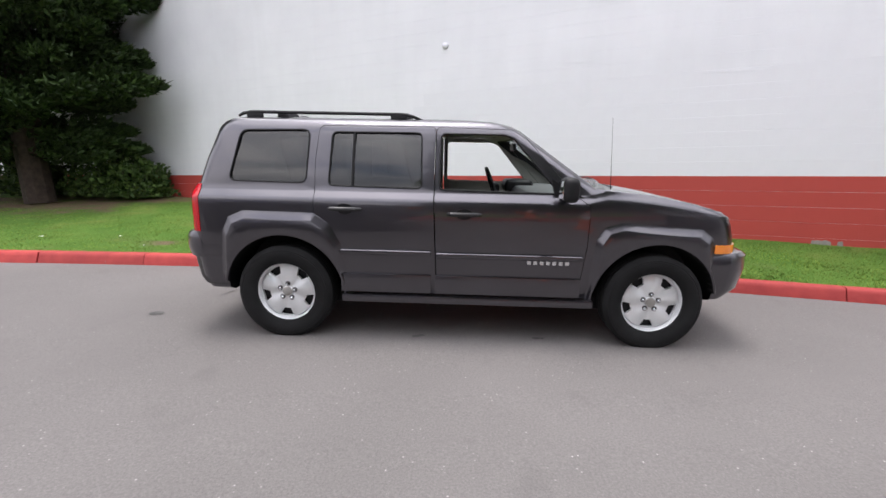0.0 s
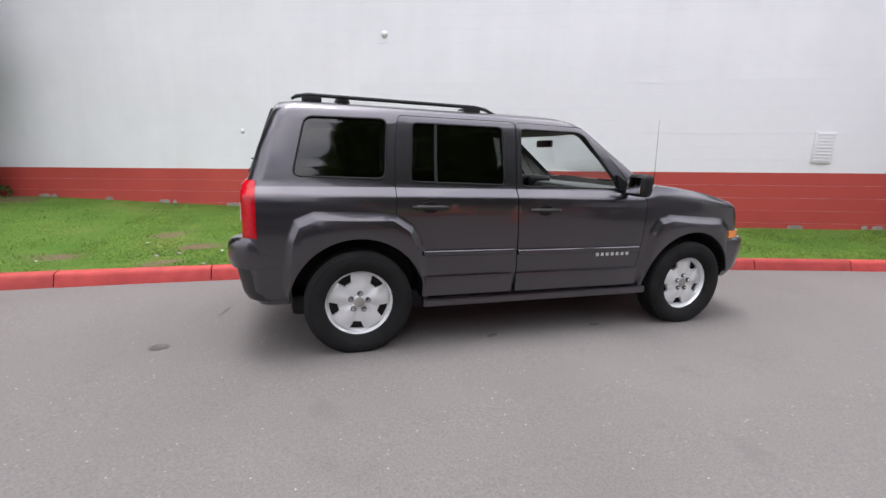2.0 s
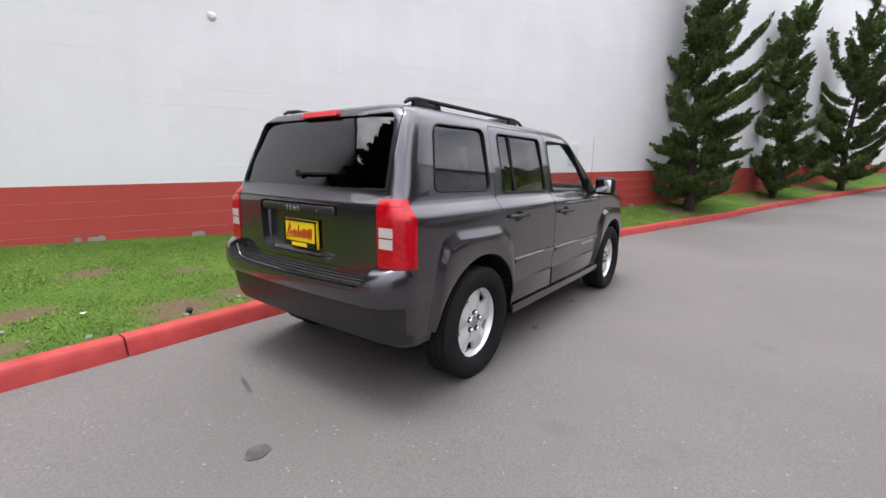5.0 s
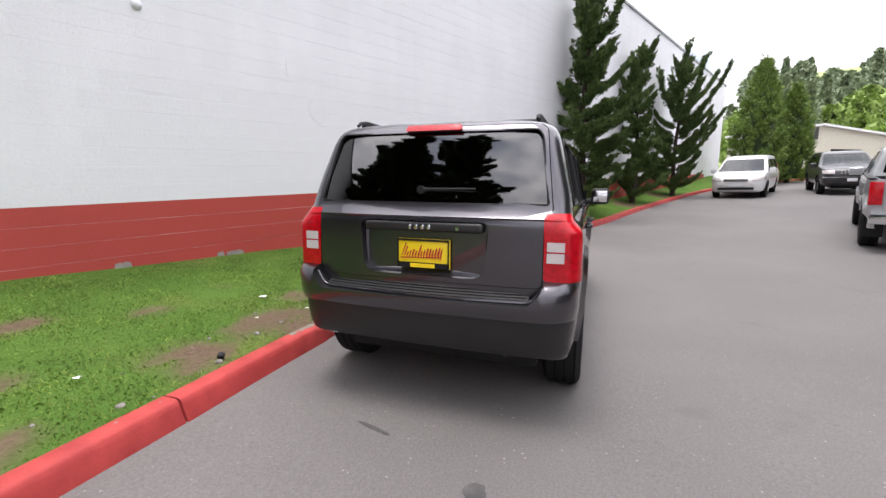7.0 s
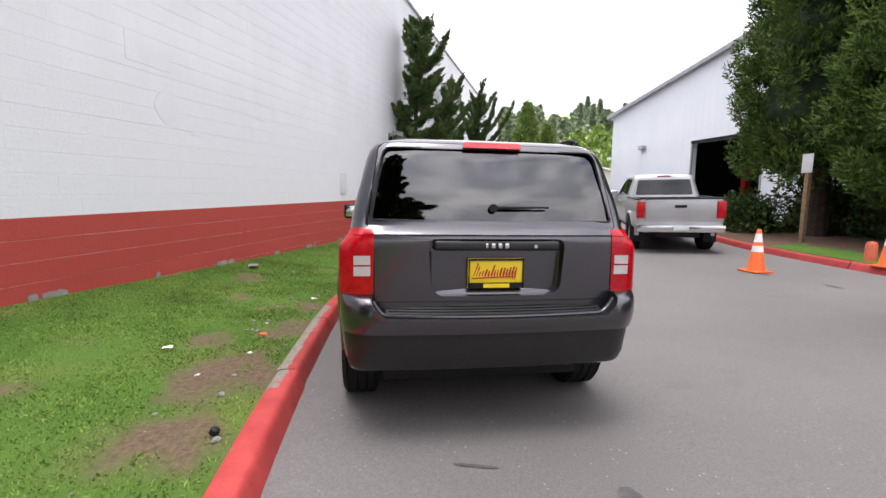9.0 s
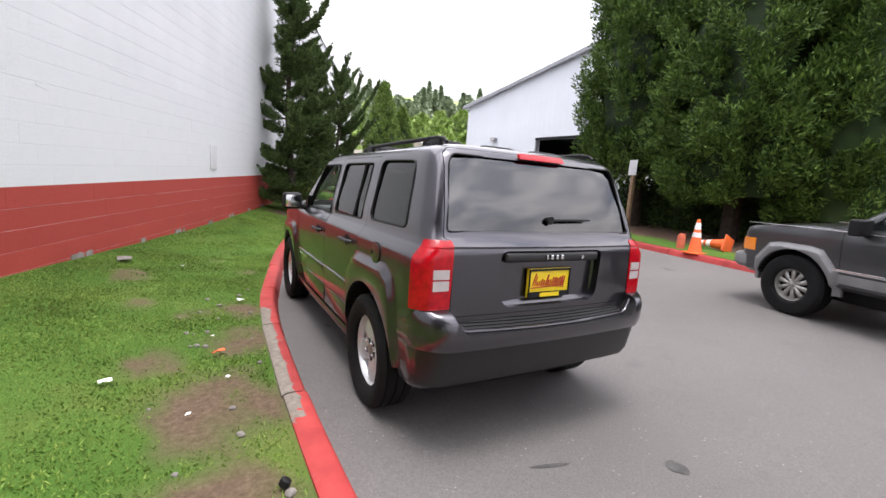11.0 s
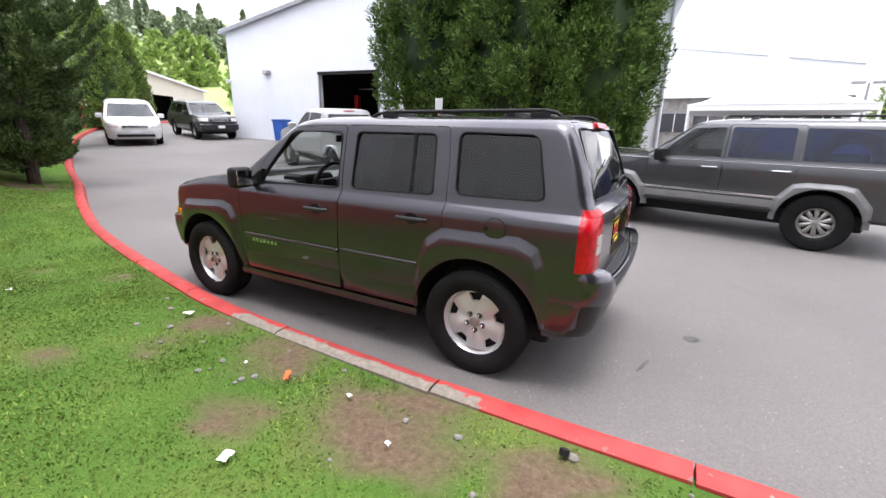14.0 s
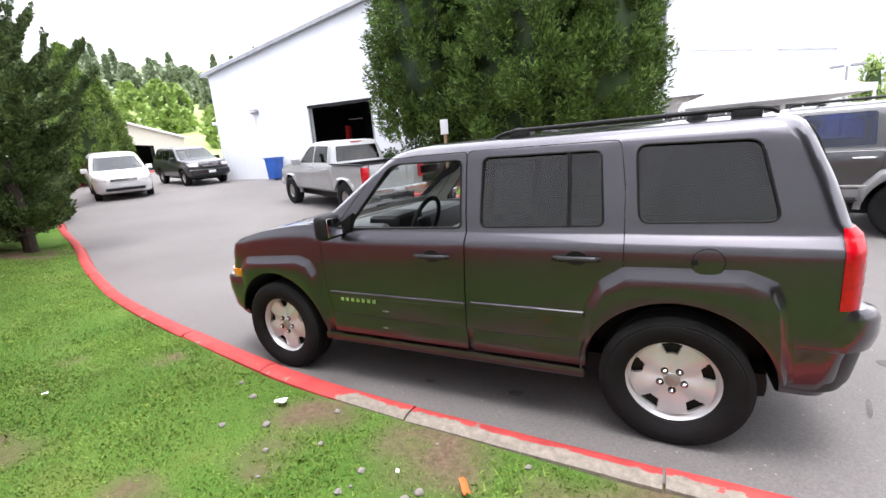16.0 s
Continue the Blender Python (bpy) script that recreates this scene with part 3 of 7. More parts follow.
def seat_part(parent, x, y, wide, z0, name="front_seat"):
    bm = box(x - 0.02, x + 0.48, y - wide / 2, y + wide / 2, z0, z0 + 0.14, 0.05, 3)
    seat = part(name, bm, M["seat"], parent, "dark grey cloth seat")
    back = box(-0.07, 0.07, -wide / 2, wide / 2, 0, 0.58, 0.05, 3)
    bmesh.ops.transform(back, verts=back.verts, matrix=Matrix.Translation((x, y, z0 + 0.10)) @ Matrix.Rotation(radians(-14), 4, "Y"))
    part("backrest", back, M["seat"], seat)
    heads = [y] if wide < 0.7 else [y - wide * 0.33, y, y + wide * 0.33]
    for hy in heads:
        h = box(-0.045, 0.045, -0.13, 0.13, 0, 0.17, 0.04, 3)
        bmesh.ops.transform(h, verts=h.verts, matrix=Matrix.Translation((x - 0.17, hy, z0 + 0.68)) @ Matrix.Rotation(radians(-8), 4, "Y"))
        part("headrest", h, M["seat"], seat)


# ---- the ground's shape ----
def soft(v, w=1.5):
    return 0.5 * (v + math.sqrt(v * v + w * w))


def lie(x, y):
    """Height of the pavement: level by the parked car, rising gently ahead and to the far side."""
    return 0.045 * (soft(x - 5) - soft(x - 42)) + 0.04 * (soft(-y - 1.5, 1.0) - soft(-y - 17, 1.0))


def curve_points(pts, step):
    """A smooth line through points, at even steps."""
    dense = []
    for i in range(len(pts) - 1):
        p0, p1, p2, p3 = (Vector(pts[max(0, min(len(pts) - 1, i + k))]) for k in (-1, 0, 1, 2))
        for j in range(24):
            t = j / 24
            dense.append(0.5 * (2 * p1 + (p2 - p0) * t + (2 * p0 - 5 * p1 + 4 * p2 - p3) * t * t + (3 * p1 - p0 - 3 * p2 + p3) * t ** 3))
    dense.append(Vector(pts[-1]))
    out, acc = [dense[0]], 0.0
    for a, b in zip(dense, dense[1:]):
        acc += (b - a).length
        while acc >= step:
            out.append(b + (a - b).normalized() * (acc - step))
            acc -= step
    return out


KERB = [(-24, 0.5), (-14, 0.80), (-8, 0.97), (-5.6, 1.05), (-4.25, 1.10), (-3.3, 1.13), (-2.65, 1.13), (-2.0, 1.14), (-1.3, 1.135), (-0.33, 1.105), (0.24, 1.08), (1.13, 0.985), (2.75, 0.68),
        (4.53, 0.28), (5.9, -0.14), (7.36, -0.66), (9.0, -1.28), (13.2, -2.75), (19.7, -5.5), (25.3, -8.6), (28.5, -11.4), (31, -16), (32, -24)]
KERB_LINE = curve_points(KERB, 0.08)
ISLAND = [(-2.6, -11.5), (-2.9, -9.0), (-2.5, -7.3), (-1.7, -6.86), (-0.6, -6.78), (1.0, -7.04), (2.8, -7.36), (5.5, -8.0), (7.6, -8.9), (8.6, -10.4), (8.7, -13.0)]
ISLAND_LINE = curve_points(ISLAND, 0.08)
WALL_K, WALL_C = -0.40, 3.92
WALL_YAW = math.atan(WALL_K)


def wall_y(x):
    return WALL_C + WALL_K * x


def verge_z(x, y, yk, yw):
    t = min(1, max(0, (y - yk) / max(0.1, yw - yk)))
    return lie(x, min(y, yk)) + 0.098 + 0.25 * max(0, t - 0.25) ** 1.2 + 0.012 * noise.noise(Vector((x * 1.1, y * 1.1, 0)))


# pavement sheet
def build_ground():
    def axis(lo, hi):
        a = list(np.arange(-30, 44.01, 0.5)) if lo == "x" else list(np.arange(-30, 14.01, 0.5))
        return [-900, -400, -200, -110, -70, -48] + a + [55, 75, 120, 220, 450, 900]
    xs, ys = axis("x", 0), axis("y", 0)
    verts = [(x, y, lie(x, y) - 0.004 * (abs(x) > 60)) for x in xs for y in ys]
    n = len(ys)
    faces = [(i * n + j, (i + 1) * n + j, (i + 1) * n + j + 1, i * n + j + 1) for i in range(len(xs) - 1) for j in range(n - 1)]
    single("ground", faces_mesh("ground", verts, faces), M["asphalt"], Matrix.Identity(4), "worn grey asphalt driveway with pale chips", "ground", kind="structure")


build_ground()

BARE = [(-1.3, 1.58, 0.62), (-0.25, 1.48, 0.45), (0.45, 1.42, 0.3), (-2.1, 1.62, 0.45), (-0.55, 1.95, 0.28), (0.5, 1.75, 0.25), (1.9, 2.35, 0.33), (-2.9, 2.3, 0.30), (-3.4, 3.0, 0.35), (-3.2, 1.55, 0.22),
        (0.9, 2.2, 0.2), (2.2, 1.2, 0.2), (-2.3, 3.2, 0.3), (-1.5, 2.7, 0.22), (-4.3, 1.9, 0.3), (3.0, 1.5, 0.18), (-8.6, 5.3, 1.9), (-7.2, 6.2, 1.0), (-10.2, 6.0, 1.6), (8.8, -0.4, 0.8), (13.0, -1.95, 0.8), (17.0, -3.5, 0.8)]


def bareness(x, y):
    v = 0.0
    for cx, cy, r in BARE:
        d = math.hypot(x - cx, (y - cy) * 1.25) / r
        v = max(v, 1.3 - d)
    v = min(v, 0.8) + 0.6 * noise.noise(Vector((x * 2.1, y * 2.1, 3))) + 0.4 * noise.noise(Vector((x * 7, y * 7, 5)))
    return min(1, max(0, (v - 0.34) * 1.8))


def kerb_y(x):
    a = np.searchsorted(KERB_X, x)
    return KERB_YS[min(len(KERB_YS) - 1, max(0, a))]


KERB_X = np.array([p.x for p in KERB_LINE])
KERB_YS = [p.y for p in KERB_LINE]


def build_verge():
    verts, faces, bare = [], [], []
    line = [p for p in KERB_LINE if p.x < 30.5][::2]
    cols = 34
    for p in line:
        yk, yw = p.y + 0.10, wall_y(p.x) + 0.02
        for j in range(cols):
            y = yk + (yw - yk) * j / (cols - 1)
            verts.append((p.x, y, verge_z(p.x, y, p.y + 0.14, yw)))
            bare.append(bareness(p.x, y))
    for i in range(len(line) - 1):
        for j in range(cols - 1):
            a = i * cols + j
            faces.append((a, a + cols, a + cols + 1, a + 1))
    mesh = faces_mesh("grass_verge", verts, faces)
    at = mesh.attributes.new("bare", "FLOAT", "POINT")
    at.data.foreach_set("value", bare)
    single("grass_verge", mesh, M["turf"], Matrix.Identity(4), "patchy lawn verge with bare soil spots", "lawn", kind="structure")
    # island under the tall conifers
    pts = [(p.x, p.y - 0.05) for p in ISLAND_LINE[::3]] + [(8.7, -13.4), (-2.6, -14.2)]
    bm = bmesh.new()
    top = [bm.verts.new((x, y, lie(x, y) + 0.11)) for x, y in pts]
    bmesh.ops.triangle_fill(bm, edges=[bm.edges.new((top[i], top[(i + 1) % len(top)])) for i in range(len(top))], use_beauty=True)
    bmesh.ops.subdivide_edges(bm, edges=bm.edges, cuts=3, use_grid_fill=True)
    for v in bm.verts:
        v.co.z = lie(v.co.x, v.co.y) + 0.11 + 0.02 * noise.noise(v.co * 1.5)
    single("mulch_bed", bm, M["mulch"], Matrix.Identity(4), "brown bark mulch bed under tall conifers", "planting bed", kind="structure")

    strip = [p for p in ISLAND_LINE if p.x > -2.4 and p.x < 4.2 and p.y > -7.8]
    verts = [(p.x + 0.02 * k, p.y - 0.13 - k * (0.20 + 0.03 * math.sin(p.x * 5 + k)), lie(p.x, p.y - 0.13 - 0.2 * k) + 0.128 + 0.01 * noise.noise(Vector((p.x * 4, k, 0)))) for p in strip for k in range(6)]
    faces = [(i * 6 + k, i * 6 + k + 1, i * 6 + k + 7, i * 6 + k + 6) for i in range(len(strip) - 1) for k in range(5)]
    single("island_lawn", faces_mesh("island_lawn", verts, faces), M["turf"], Matrix.Identity(4), "narrow grass strip inside the island kerb", "lawn", kind="structure")


build_verge()


def scatter_blades(name, count, region, height, seed, keep):
    rng = np.random.default_rng(seed)
    verts, faces = [], []
    x0, x1 = region
    for _ in range(count):
        x = x0 + (x1 - x0) * rng.random()
        yk, yw = kerb_y(x) + 0.17, wall_y(x) - 0.03
        y = yk + (yw - yk) * rng.random()
        if bareness(x, y) > keep * rng.random() + 0.05:
            continue
        z = verge_z(x, y, yk - 0.03, wall_y(x) + 0.02) - 0.004
        a, h = rng.random() * 6.283, height * (0.5 + rng.random()) * (0.75 + 0.5 * noise.noise(Vector((x * 1.7, y * 1.7, 9))))
        w = 0.003 + 0.0035 * rng.random()
        dx, dy = math.cos(a) * w, math.sin(a) * w
        lx, ly = rng.normal(0, 0.55, 2) * h
        b = len(verts)
        verts += [(x - dx, y - dy, z), (x + dx, y + dy, z), (x + lx * 0.4 + dx * 0.6, y + ly * 0.4 + dy * 0.6, z + h * 0.6), (x + lx, y + ly, z + h * 0.85)]
        faces += [(b, b + 1, b + 2), (b, b + 2, b + 3)]
    single(name, faces_mesh(name, verts, faces), M["blade"], Matrix.Identity(4), "short green lawn grass", "grass", kind="stuff", angle=0)


def kerb_pieces(owner, line, piece, inside, wear, start=0):
    """Precast kerb stones laid end to end along a line; inside is the side (+1 left of the line) where the turf lies."""
    n = max(2, round(piece / 0.08))
    i, shift = start, 0
    while i + 2 < len(line):
        run = line[i:i + n + 1]
        i += n
        bm = bmesh.new()
        layer = bm.verts.layers.float.new("worn")
        mid = run[len(run) // 2]
        o = Vector((mid.x, mid.y, lie(mid.x, mid.y)))
        rows = []
        jog = 0.006 * math.sin(i * 1.7)
        for k, p in enumerate(run):
            d = (run[min(k + 1, len(run) - 1)] - run[max(k - 1, 0)]).normalized()
            side = Vector((-d.y, d.x)) * inside
            e = d * (0.006 if k == 0 else -0.006 if k == len(run) - 1 else 0)
            row = []
            for off, hgt, wr in ((-0.030, -0.05, 0.25), (-0.028, 0.0, 0.16), (0.006, 0.085, 0.0), (0.014, 0.112, 0.05), (0.032, 0.124, 0.08), (0.068, 0.126, 0.16), (0.088, 0.126, 0.42), (0.125, 0.124, 0.55), (0.148, 0.112, 0.62), (0.155, 0.06, 0.7), (0.155, -0.05, 0.7)):
                q = p + e + side * (off + jog)
                v = bm.verts.new(Vector((q.x, q.y, lie(p.x, p.y) + hgt + 0.0025 * noise.noise(Vector((q.x * 9, q.y * 9, hgt * 30))))) - o)
                v[layer] = wr * 0.9 * wear(p.x) + 0.03 * (k in (0, len(run) - 1))
                row.append(v)
            rows.append(row)
        for a, b in zip(rows, rows[1:]):
            for k in range(len(a) - 1):
                bm.faces.new((a[k], a[k + 1], b[k + 1], b[k]))
        bm.faces.new(rows[0])
        bm.faces.new(rows[-1])
        part("kerb_stone", bm, M["kerb"], owner, "", 50, Matrix.Translation(o))


# ---- painted block wall ----
wall = thing("wall_north", Matrix.Translation((0, WALL_C, 0)) @ Matrix.Rotation(WALL_YAW, 4, "Z"), "white painted block wall with a red base stripe", "wall", kind="structure")
TILT = 0.031
U0, U1, BLOCK, COURSE = -26.0, 36.0, 0.406, 0.203
STRIPE = 1.04


def build_wall():
    """Courses of painted blocks; local x runs along the wall, -y faces the lawn."""
    back = bmesh.new()
    prism([(U0, -0.3), (U1, -0.3), (U1, 7.2 + TILT * U1), (U0, 7.2 + TILT * U0)], "y", 0.006, 0.30, back)
    part("wall_core", back, M["white_wall"], wall, angle=0)
    cop = bmesh.new()
    prism([(U0, 7.2 + TILT * U0), (U1, 7.2 + TILT * U1), (U1, 7.28 + TILT * U1), (U0, 7.28 + TILT * U0)], "y", -0.05, 0.36, cop)
    part("coping", cop, M["roof_grey"], wall, "grey metal coping", 0)
    rows = [STRIPE + COURSE * k for k in range(-6, 31)]
    white_v, white_f, red_v, red_f = [], [], [], []
    share = {}
    count = 0
    for r, z in enumerate(rows):
        band = z < STRIPE - 0.01
        u = U0 + (BLOCK / 2 if r % 2 else 0)
        while u + BLOCK < U1:
            red = band and u < 31.0
            d = 0.0012 * noise.noise(Vector((u * 3.1, z * 5.3, 1)))
            g, gz, y0, y1 = 0.0, 0.0026, 0.006, 0.0038 + d * 0.4
            zt = TILT * u
            loc = [(g * 0.4, y0, 0.0006), (BLOCK - g * 0.4, y0, 0.0006), (BLOCK - g * 0.4, y0, COURSE - 0.0006), (g * 0.4, y0, COURSE - 0.0006),
                   (g, y1, gz), (BLOCK - g, y1, gz), (BLOCK - g, y1, COURSE - gz), (g, y1, COURSE - gz)]
            quads = [(4, 5, 6, 7), (0, 1, 5, 4), (1, 2, 6, 5), (2, 3, 7, 6), (3, 0, 4, 7)]
            near = -1.2 < u < 9.5 and STRIPE - 3.6 * COURSE < z < STRIPE + 6.5 * COURSE and count < 290
            if near:
                key = (red, r % 2)
                if key not in share:
                    share[key] = finish(faces_mesh("block", [(a, b - d, c + TILT * a) for a, b, c in loc], quads), M["red_wall" if red else "white_wall"], 0)
                part("block", share[key], None, wall, "", 0, Matrix.Translation((u, d, z + zt)))
                count += 1
            else:
                vs, fs = (red_v, red_f) if red else (white_v, white_f)
                b = len(vs)
                vs += [(u + a, q, z + zt + c + TILT * a) for a, q, c in loc]
                fs += [tuple(b + k for k in f) for f in quads]
            u += BLOCK
    tagged(part("white_blocks", faces_mesh("white_blocks", white_v, white_f), M["white_wall"], wall, angle=0), kind="stuff")
    tagged(part("red_blocks", faces_mesh("red_blocks", red_v, red_f), M["red_wall"], wall, angle=0), kind="stuff")


build_wall()


def on_wall(x, z):
    """Local place on the wall of a point at plan x and height z."""
    return (x / math.cos(WALL_YAW), 0.0, z)


def wall_marks():
    u, _, z = on_wall(6.12, 1.64)
    bm = box(u - 0.15, u + 0.15, -0.02, 0.004, z - 0.24, z + 0.24, 0.006)
    for k in range(9):
        box(u - 0.125, u + 0.125, -0.026, -0.018, z - 0.21 + k * 0.05, z - 0.185 + k * 0.05, 0.003, 1, bm)
    part("vent_cover", bm, M["patch"], wall, "pale painted metal vent cover")
    for x, zz, r in ((-0.39, 3.2, 0.055), (-2.72, 1.6, 0.04)):
        u, _, z = on_wall(x, zz)
        part("painted_knob", lathe([(r, 0.003), (r * 0.9, -r * 0.35), (r * 0.6, -r * 0.65), (r * 0.2, -r * 0.78)], 20, "y", None, (u, 0, z)), M["white_wall"], wall, "painted-over fixing stub")
    for x, zz, w, h, rag in ((1.75, 2.36, 0.17, 0.2, 0.5), (1.55, 2.95, 0.30, 0.16, 0.15), (-0.55, 3.45, 0.12, 0.03, 0.6), (2.2, 2.1, 0.12, 0.03, 0.6), (-0.3, 2.3, 0.22, 0.02, 0.3), (3.5, 2.55, 0.4, 0.015, 0.3)):
        u, _, z = on_wall(x, zz)
        poly = [(u + w * math.cos(a) * (1 + rag * 0.4 * noise.noise(Vector((a * 2, x, zz)))), z + h * math.sin(a) * (1 + rag * 0.4 * noise.noise(Vector((a * 2, zz, x))))) for a in (2 * math.pi * k / 22 for k in range(22))]
        if rag < 0.2:
            poly = soft_poly([(u - w, z - h), (u + w, z - h), (u + w, z + h), (u - w, z + h)], 0.02)
        part("patched_spot", prism(poly, "y", 0.0005, 0.005), M["white_wall"], wall, "rough patched spot in the paint", 0)
    # bare footing with flaked paint along the lawn
    for k in range(26):
        u = -8 + k * 0.8 + 0.35 * math.sin(k * 2.1)
        w = 0.03 + 0.10 * abs(math.sin(k * 1.3)) ** 2
        x = u * math.cos(WALL_YAW)
        z = lie(x, wall_y(x)) + 0.312
        poly = [(u - w, z - 0.1), (u + w, z - 0.1), (u + w * 0.8, z + 0.01 + 0.008 * math.sin(k)), (u + w * 0.3, z + 0.03), (u, z + 0.012), (u - w * 0.4, z + 0.022), (u - w * 0.7, z + 0.006), (u - w * 0.9, z + 0.016)]
        part("flaked_footing", prism(poly, "y", -0.006, 0.004), M["foundation"], wall, "bare footing where paint flaked off", 0)


wall_marks()

# ---- the charcoal sport-utility car ----
WB, WR, ARCH = 1.3175, 0.345, 0.430
RINGS = [
    (0.33, -1.88, 1.745, 0.7, 0.08, 0.12, 0.05), (0.36, -1.93, 1.805, 0.768, 0.09, 0.13, 0.06), (0.45, -1.965, 1.845, 0.792, 0.09, 0.13, 0.07), (0.6, -1.98, 1.865, 0.806, 0.09, 0.13, 0.08),
    (0.75, -1.985, 1.865, 0.815, 0.09, 0.13, 0.08), (0.9, -1.985, 1.845, 0.8135, 0.09, 0.13, 0.08), (0.962, -1.985, 1.835, 0.8125, 0.09, 0.13, 0.08), (0.99, -1.985, 1.823, 0.8115, 0.09, 0.13, 0.08), (1.02, -1.985, 1.818, 0.8095, 0.09, 0.13, 0.08), (1.034, -1.985, 1.815, 0.8055, 0.09, 0.13, 0.08),
    (1.046, -1.985, 1.795, 0.7965, 0.09, 0.13, 0.08), (1.063, -1.985, 1.775, 0.7825, 0.09, 0.13, 0.08), (1.072, -1.984, 1.6, 0.775, 0.09, 0.17, 0.07), (1.076, -1.983, 1.4, 0.7715, 0.09, 0.16, 0.07),
    (1.08, -1.982, 1.2, 0.768, 0.09, 0.14, 0.07), (1.084, -1.984, 1.02, 0.7648, 0.09, 0.12, 0.07), (1.09, -1.981, 0.95, 0.7605, 0.09, 0.1, 0.09), (1.13, -1.944, 0.89, 0.755, 0.09, 0.1, 0.1),
    (1.2, -1.922, 0.79, 0.745, 0.09, 0.1, 0.1), (1.3, -1.893, 0.65, 0.722, 0.09, 0.1, 0.09), (1.4, -1.855, 0.51, 0.698, 0.09, 0.1, 0.08), (1.48, -1.825, 0.4, 0.679, 0.09, 0.1, 0.07),
    (1.525, -1.805, 0.335, 0.662, 0.09, 0.1, 0.07), (1.558, -1.79, 0.28, 0.64, 0.1, 0.12, 0.06), (1.582, -1.77, 0.2, 0.605, 0.12, 0.14, 0.05), (1.598, -1.72, 0.08, 0.545, 0.14, 0.16, 0.04),
    (1.608, -1.6, -0.1, 0.44, 0.16, 0.18, 0.02), (1.612, -1.35, -0.4, 0.22, 0.12, 0.12, 0)]
BON = (0.92, 1.117, 0.165, 1.076, 0.80)
W_FRONT = soft_poly([(-0.205, 1.112), (0.60, 1.102), (0.585, 1.14), (0.30, 1.465), (0.24, 1.488), (-0.20, 1.492)], 0.035)
W_REAR = soft_poly([(-0.985, 1.128), (-0.335, 1.118), (-0.345, 1.495), (-0.965, 1.492)], 0.035)
W_QUARTER = soft_poly([(-1.70, 1.15), (-1.155, 1.143), (-1.135, 1.505), (-1.62, 1.495)], 0.05)
W_BACK = soft_poly([(-0.645, 1.160), (0.645, 1.160), (0.590, 1.50), (0.565, 1.538), (-0.565, 1.538), (-0.590, 1.50)], 0.022)
W_SHIELD = soft_poly([(-0.70, 1.135), (0.70, 1.135), (0.60, 1.50), (-0.60, 1.50)], 0.05)
D_FRONT = soft_poly([(-0.21, 0.352), (0.77, 0.352), (0.80, 0.50), (0.825, 0.75), (0.83, 1.02), (0.735, 1.085), (0.34, 1.525), (-0.235, 1.535), (-0.24, 1.04)], 0.03)
D_REAR = soft_poly([(-0.218, 0.352), (-0.84, 0.352), (-0.875, 0.50), (-0.93, 0.66), (-1.045, 0.80), (-1.085, 0.90), (-1.085, 1.30), (-1.06, 1.535), (-0.243, 1.537), (-0.248, 1.04)], 0.035)
GATE = soft_poly([(-0.632, 0.745), (0.632, 0.745), (0.632, 1.115), (0.668, 1.128), (0.612, 1.54), (0.58, 1.568), (-0.58, 1.568), (-0.612, 1.54), (-0.668, 1.128), (-0.632, 1.115)], 0.012)


def arch_cutters(rings, xs, cz, r, depth=0.36):
    bm = bmesh.new()
    for x in xs:
        for s in (1, -1):
            w = width_at(rings, 0.7)
            lathe([(r, s * (w - depth)), (r, s * (w + 0.3))], 56, "y", bm, (x, 0, cz))
    return bm


def largest(mesh):
    """Keep only the biggest connected piece of a mesh."""
    bm = mesh if isinstance(mesh, bmesh.types.BMesh) else bmesh.new()
    if bm is not mesh:
        bm.from_mesh(mesh)
    left, best = set(bm.verts), []
    while left:
        piece, edge = [], [left.pop()]
        while edge:
            v = edge.pop()
            piece.append(v)
            for e in v.link_edges:
                o = e.other_vert(v)
                if o in left:
                    left.remove(o)
                    edge.append(o)
        if len(piece) > len(best):
            best = piece
    keep = set(best)
    bmesh.ops.delete(bm, geom=[v for v in bm.verts if v not in keep], context="VERTS")
    if bm is not mesh:
        bm.to_mesh(mesh)
        bm.free()
        return mesh
    return bm


def bowed_bar(profile, half, bow, n=16):
    """A bar across the car with one xz section, bowed forward at its ends."""
    bm, rows = bmesh.new(), []
    for k in range(n + 1):
        y = half * (2 * k / n - 1)
        rows.append([bm.verts.new((x + bow * (y / 0.81) ** 2, y, z)) for x, z in profile])
    for a, b in zip(rows, rows[1:]):
        for k in range(len(a)):
            q = (k + 1) % len(a)
            bm.faces.new((a[k], a[q], b[q], b[k]))
    bm.faces.new(rows[0])
    bm.faces.new(rows[-1])
    bmesh.ops.recalc_face_normals(bm, faces=bm.faces[:])
    return bm


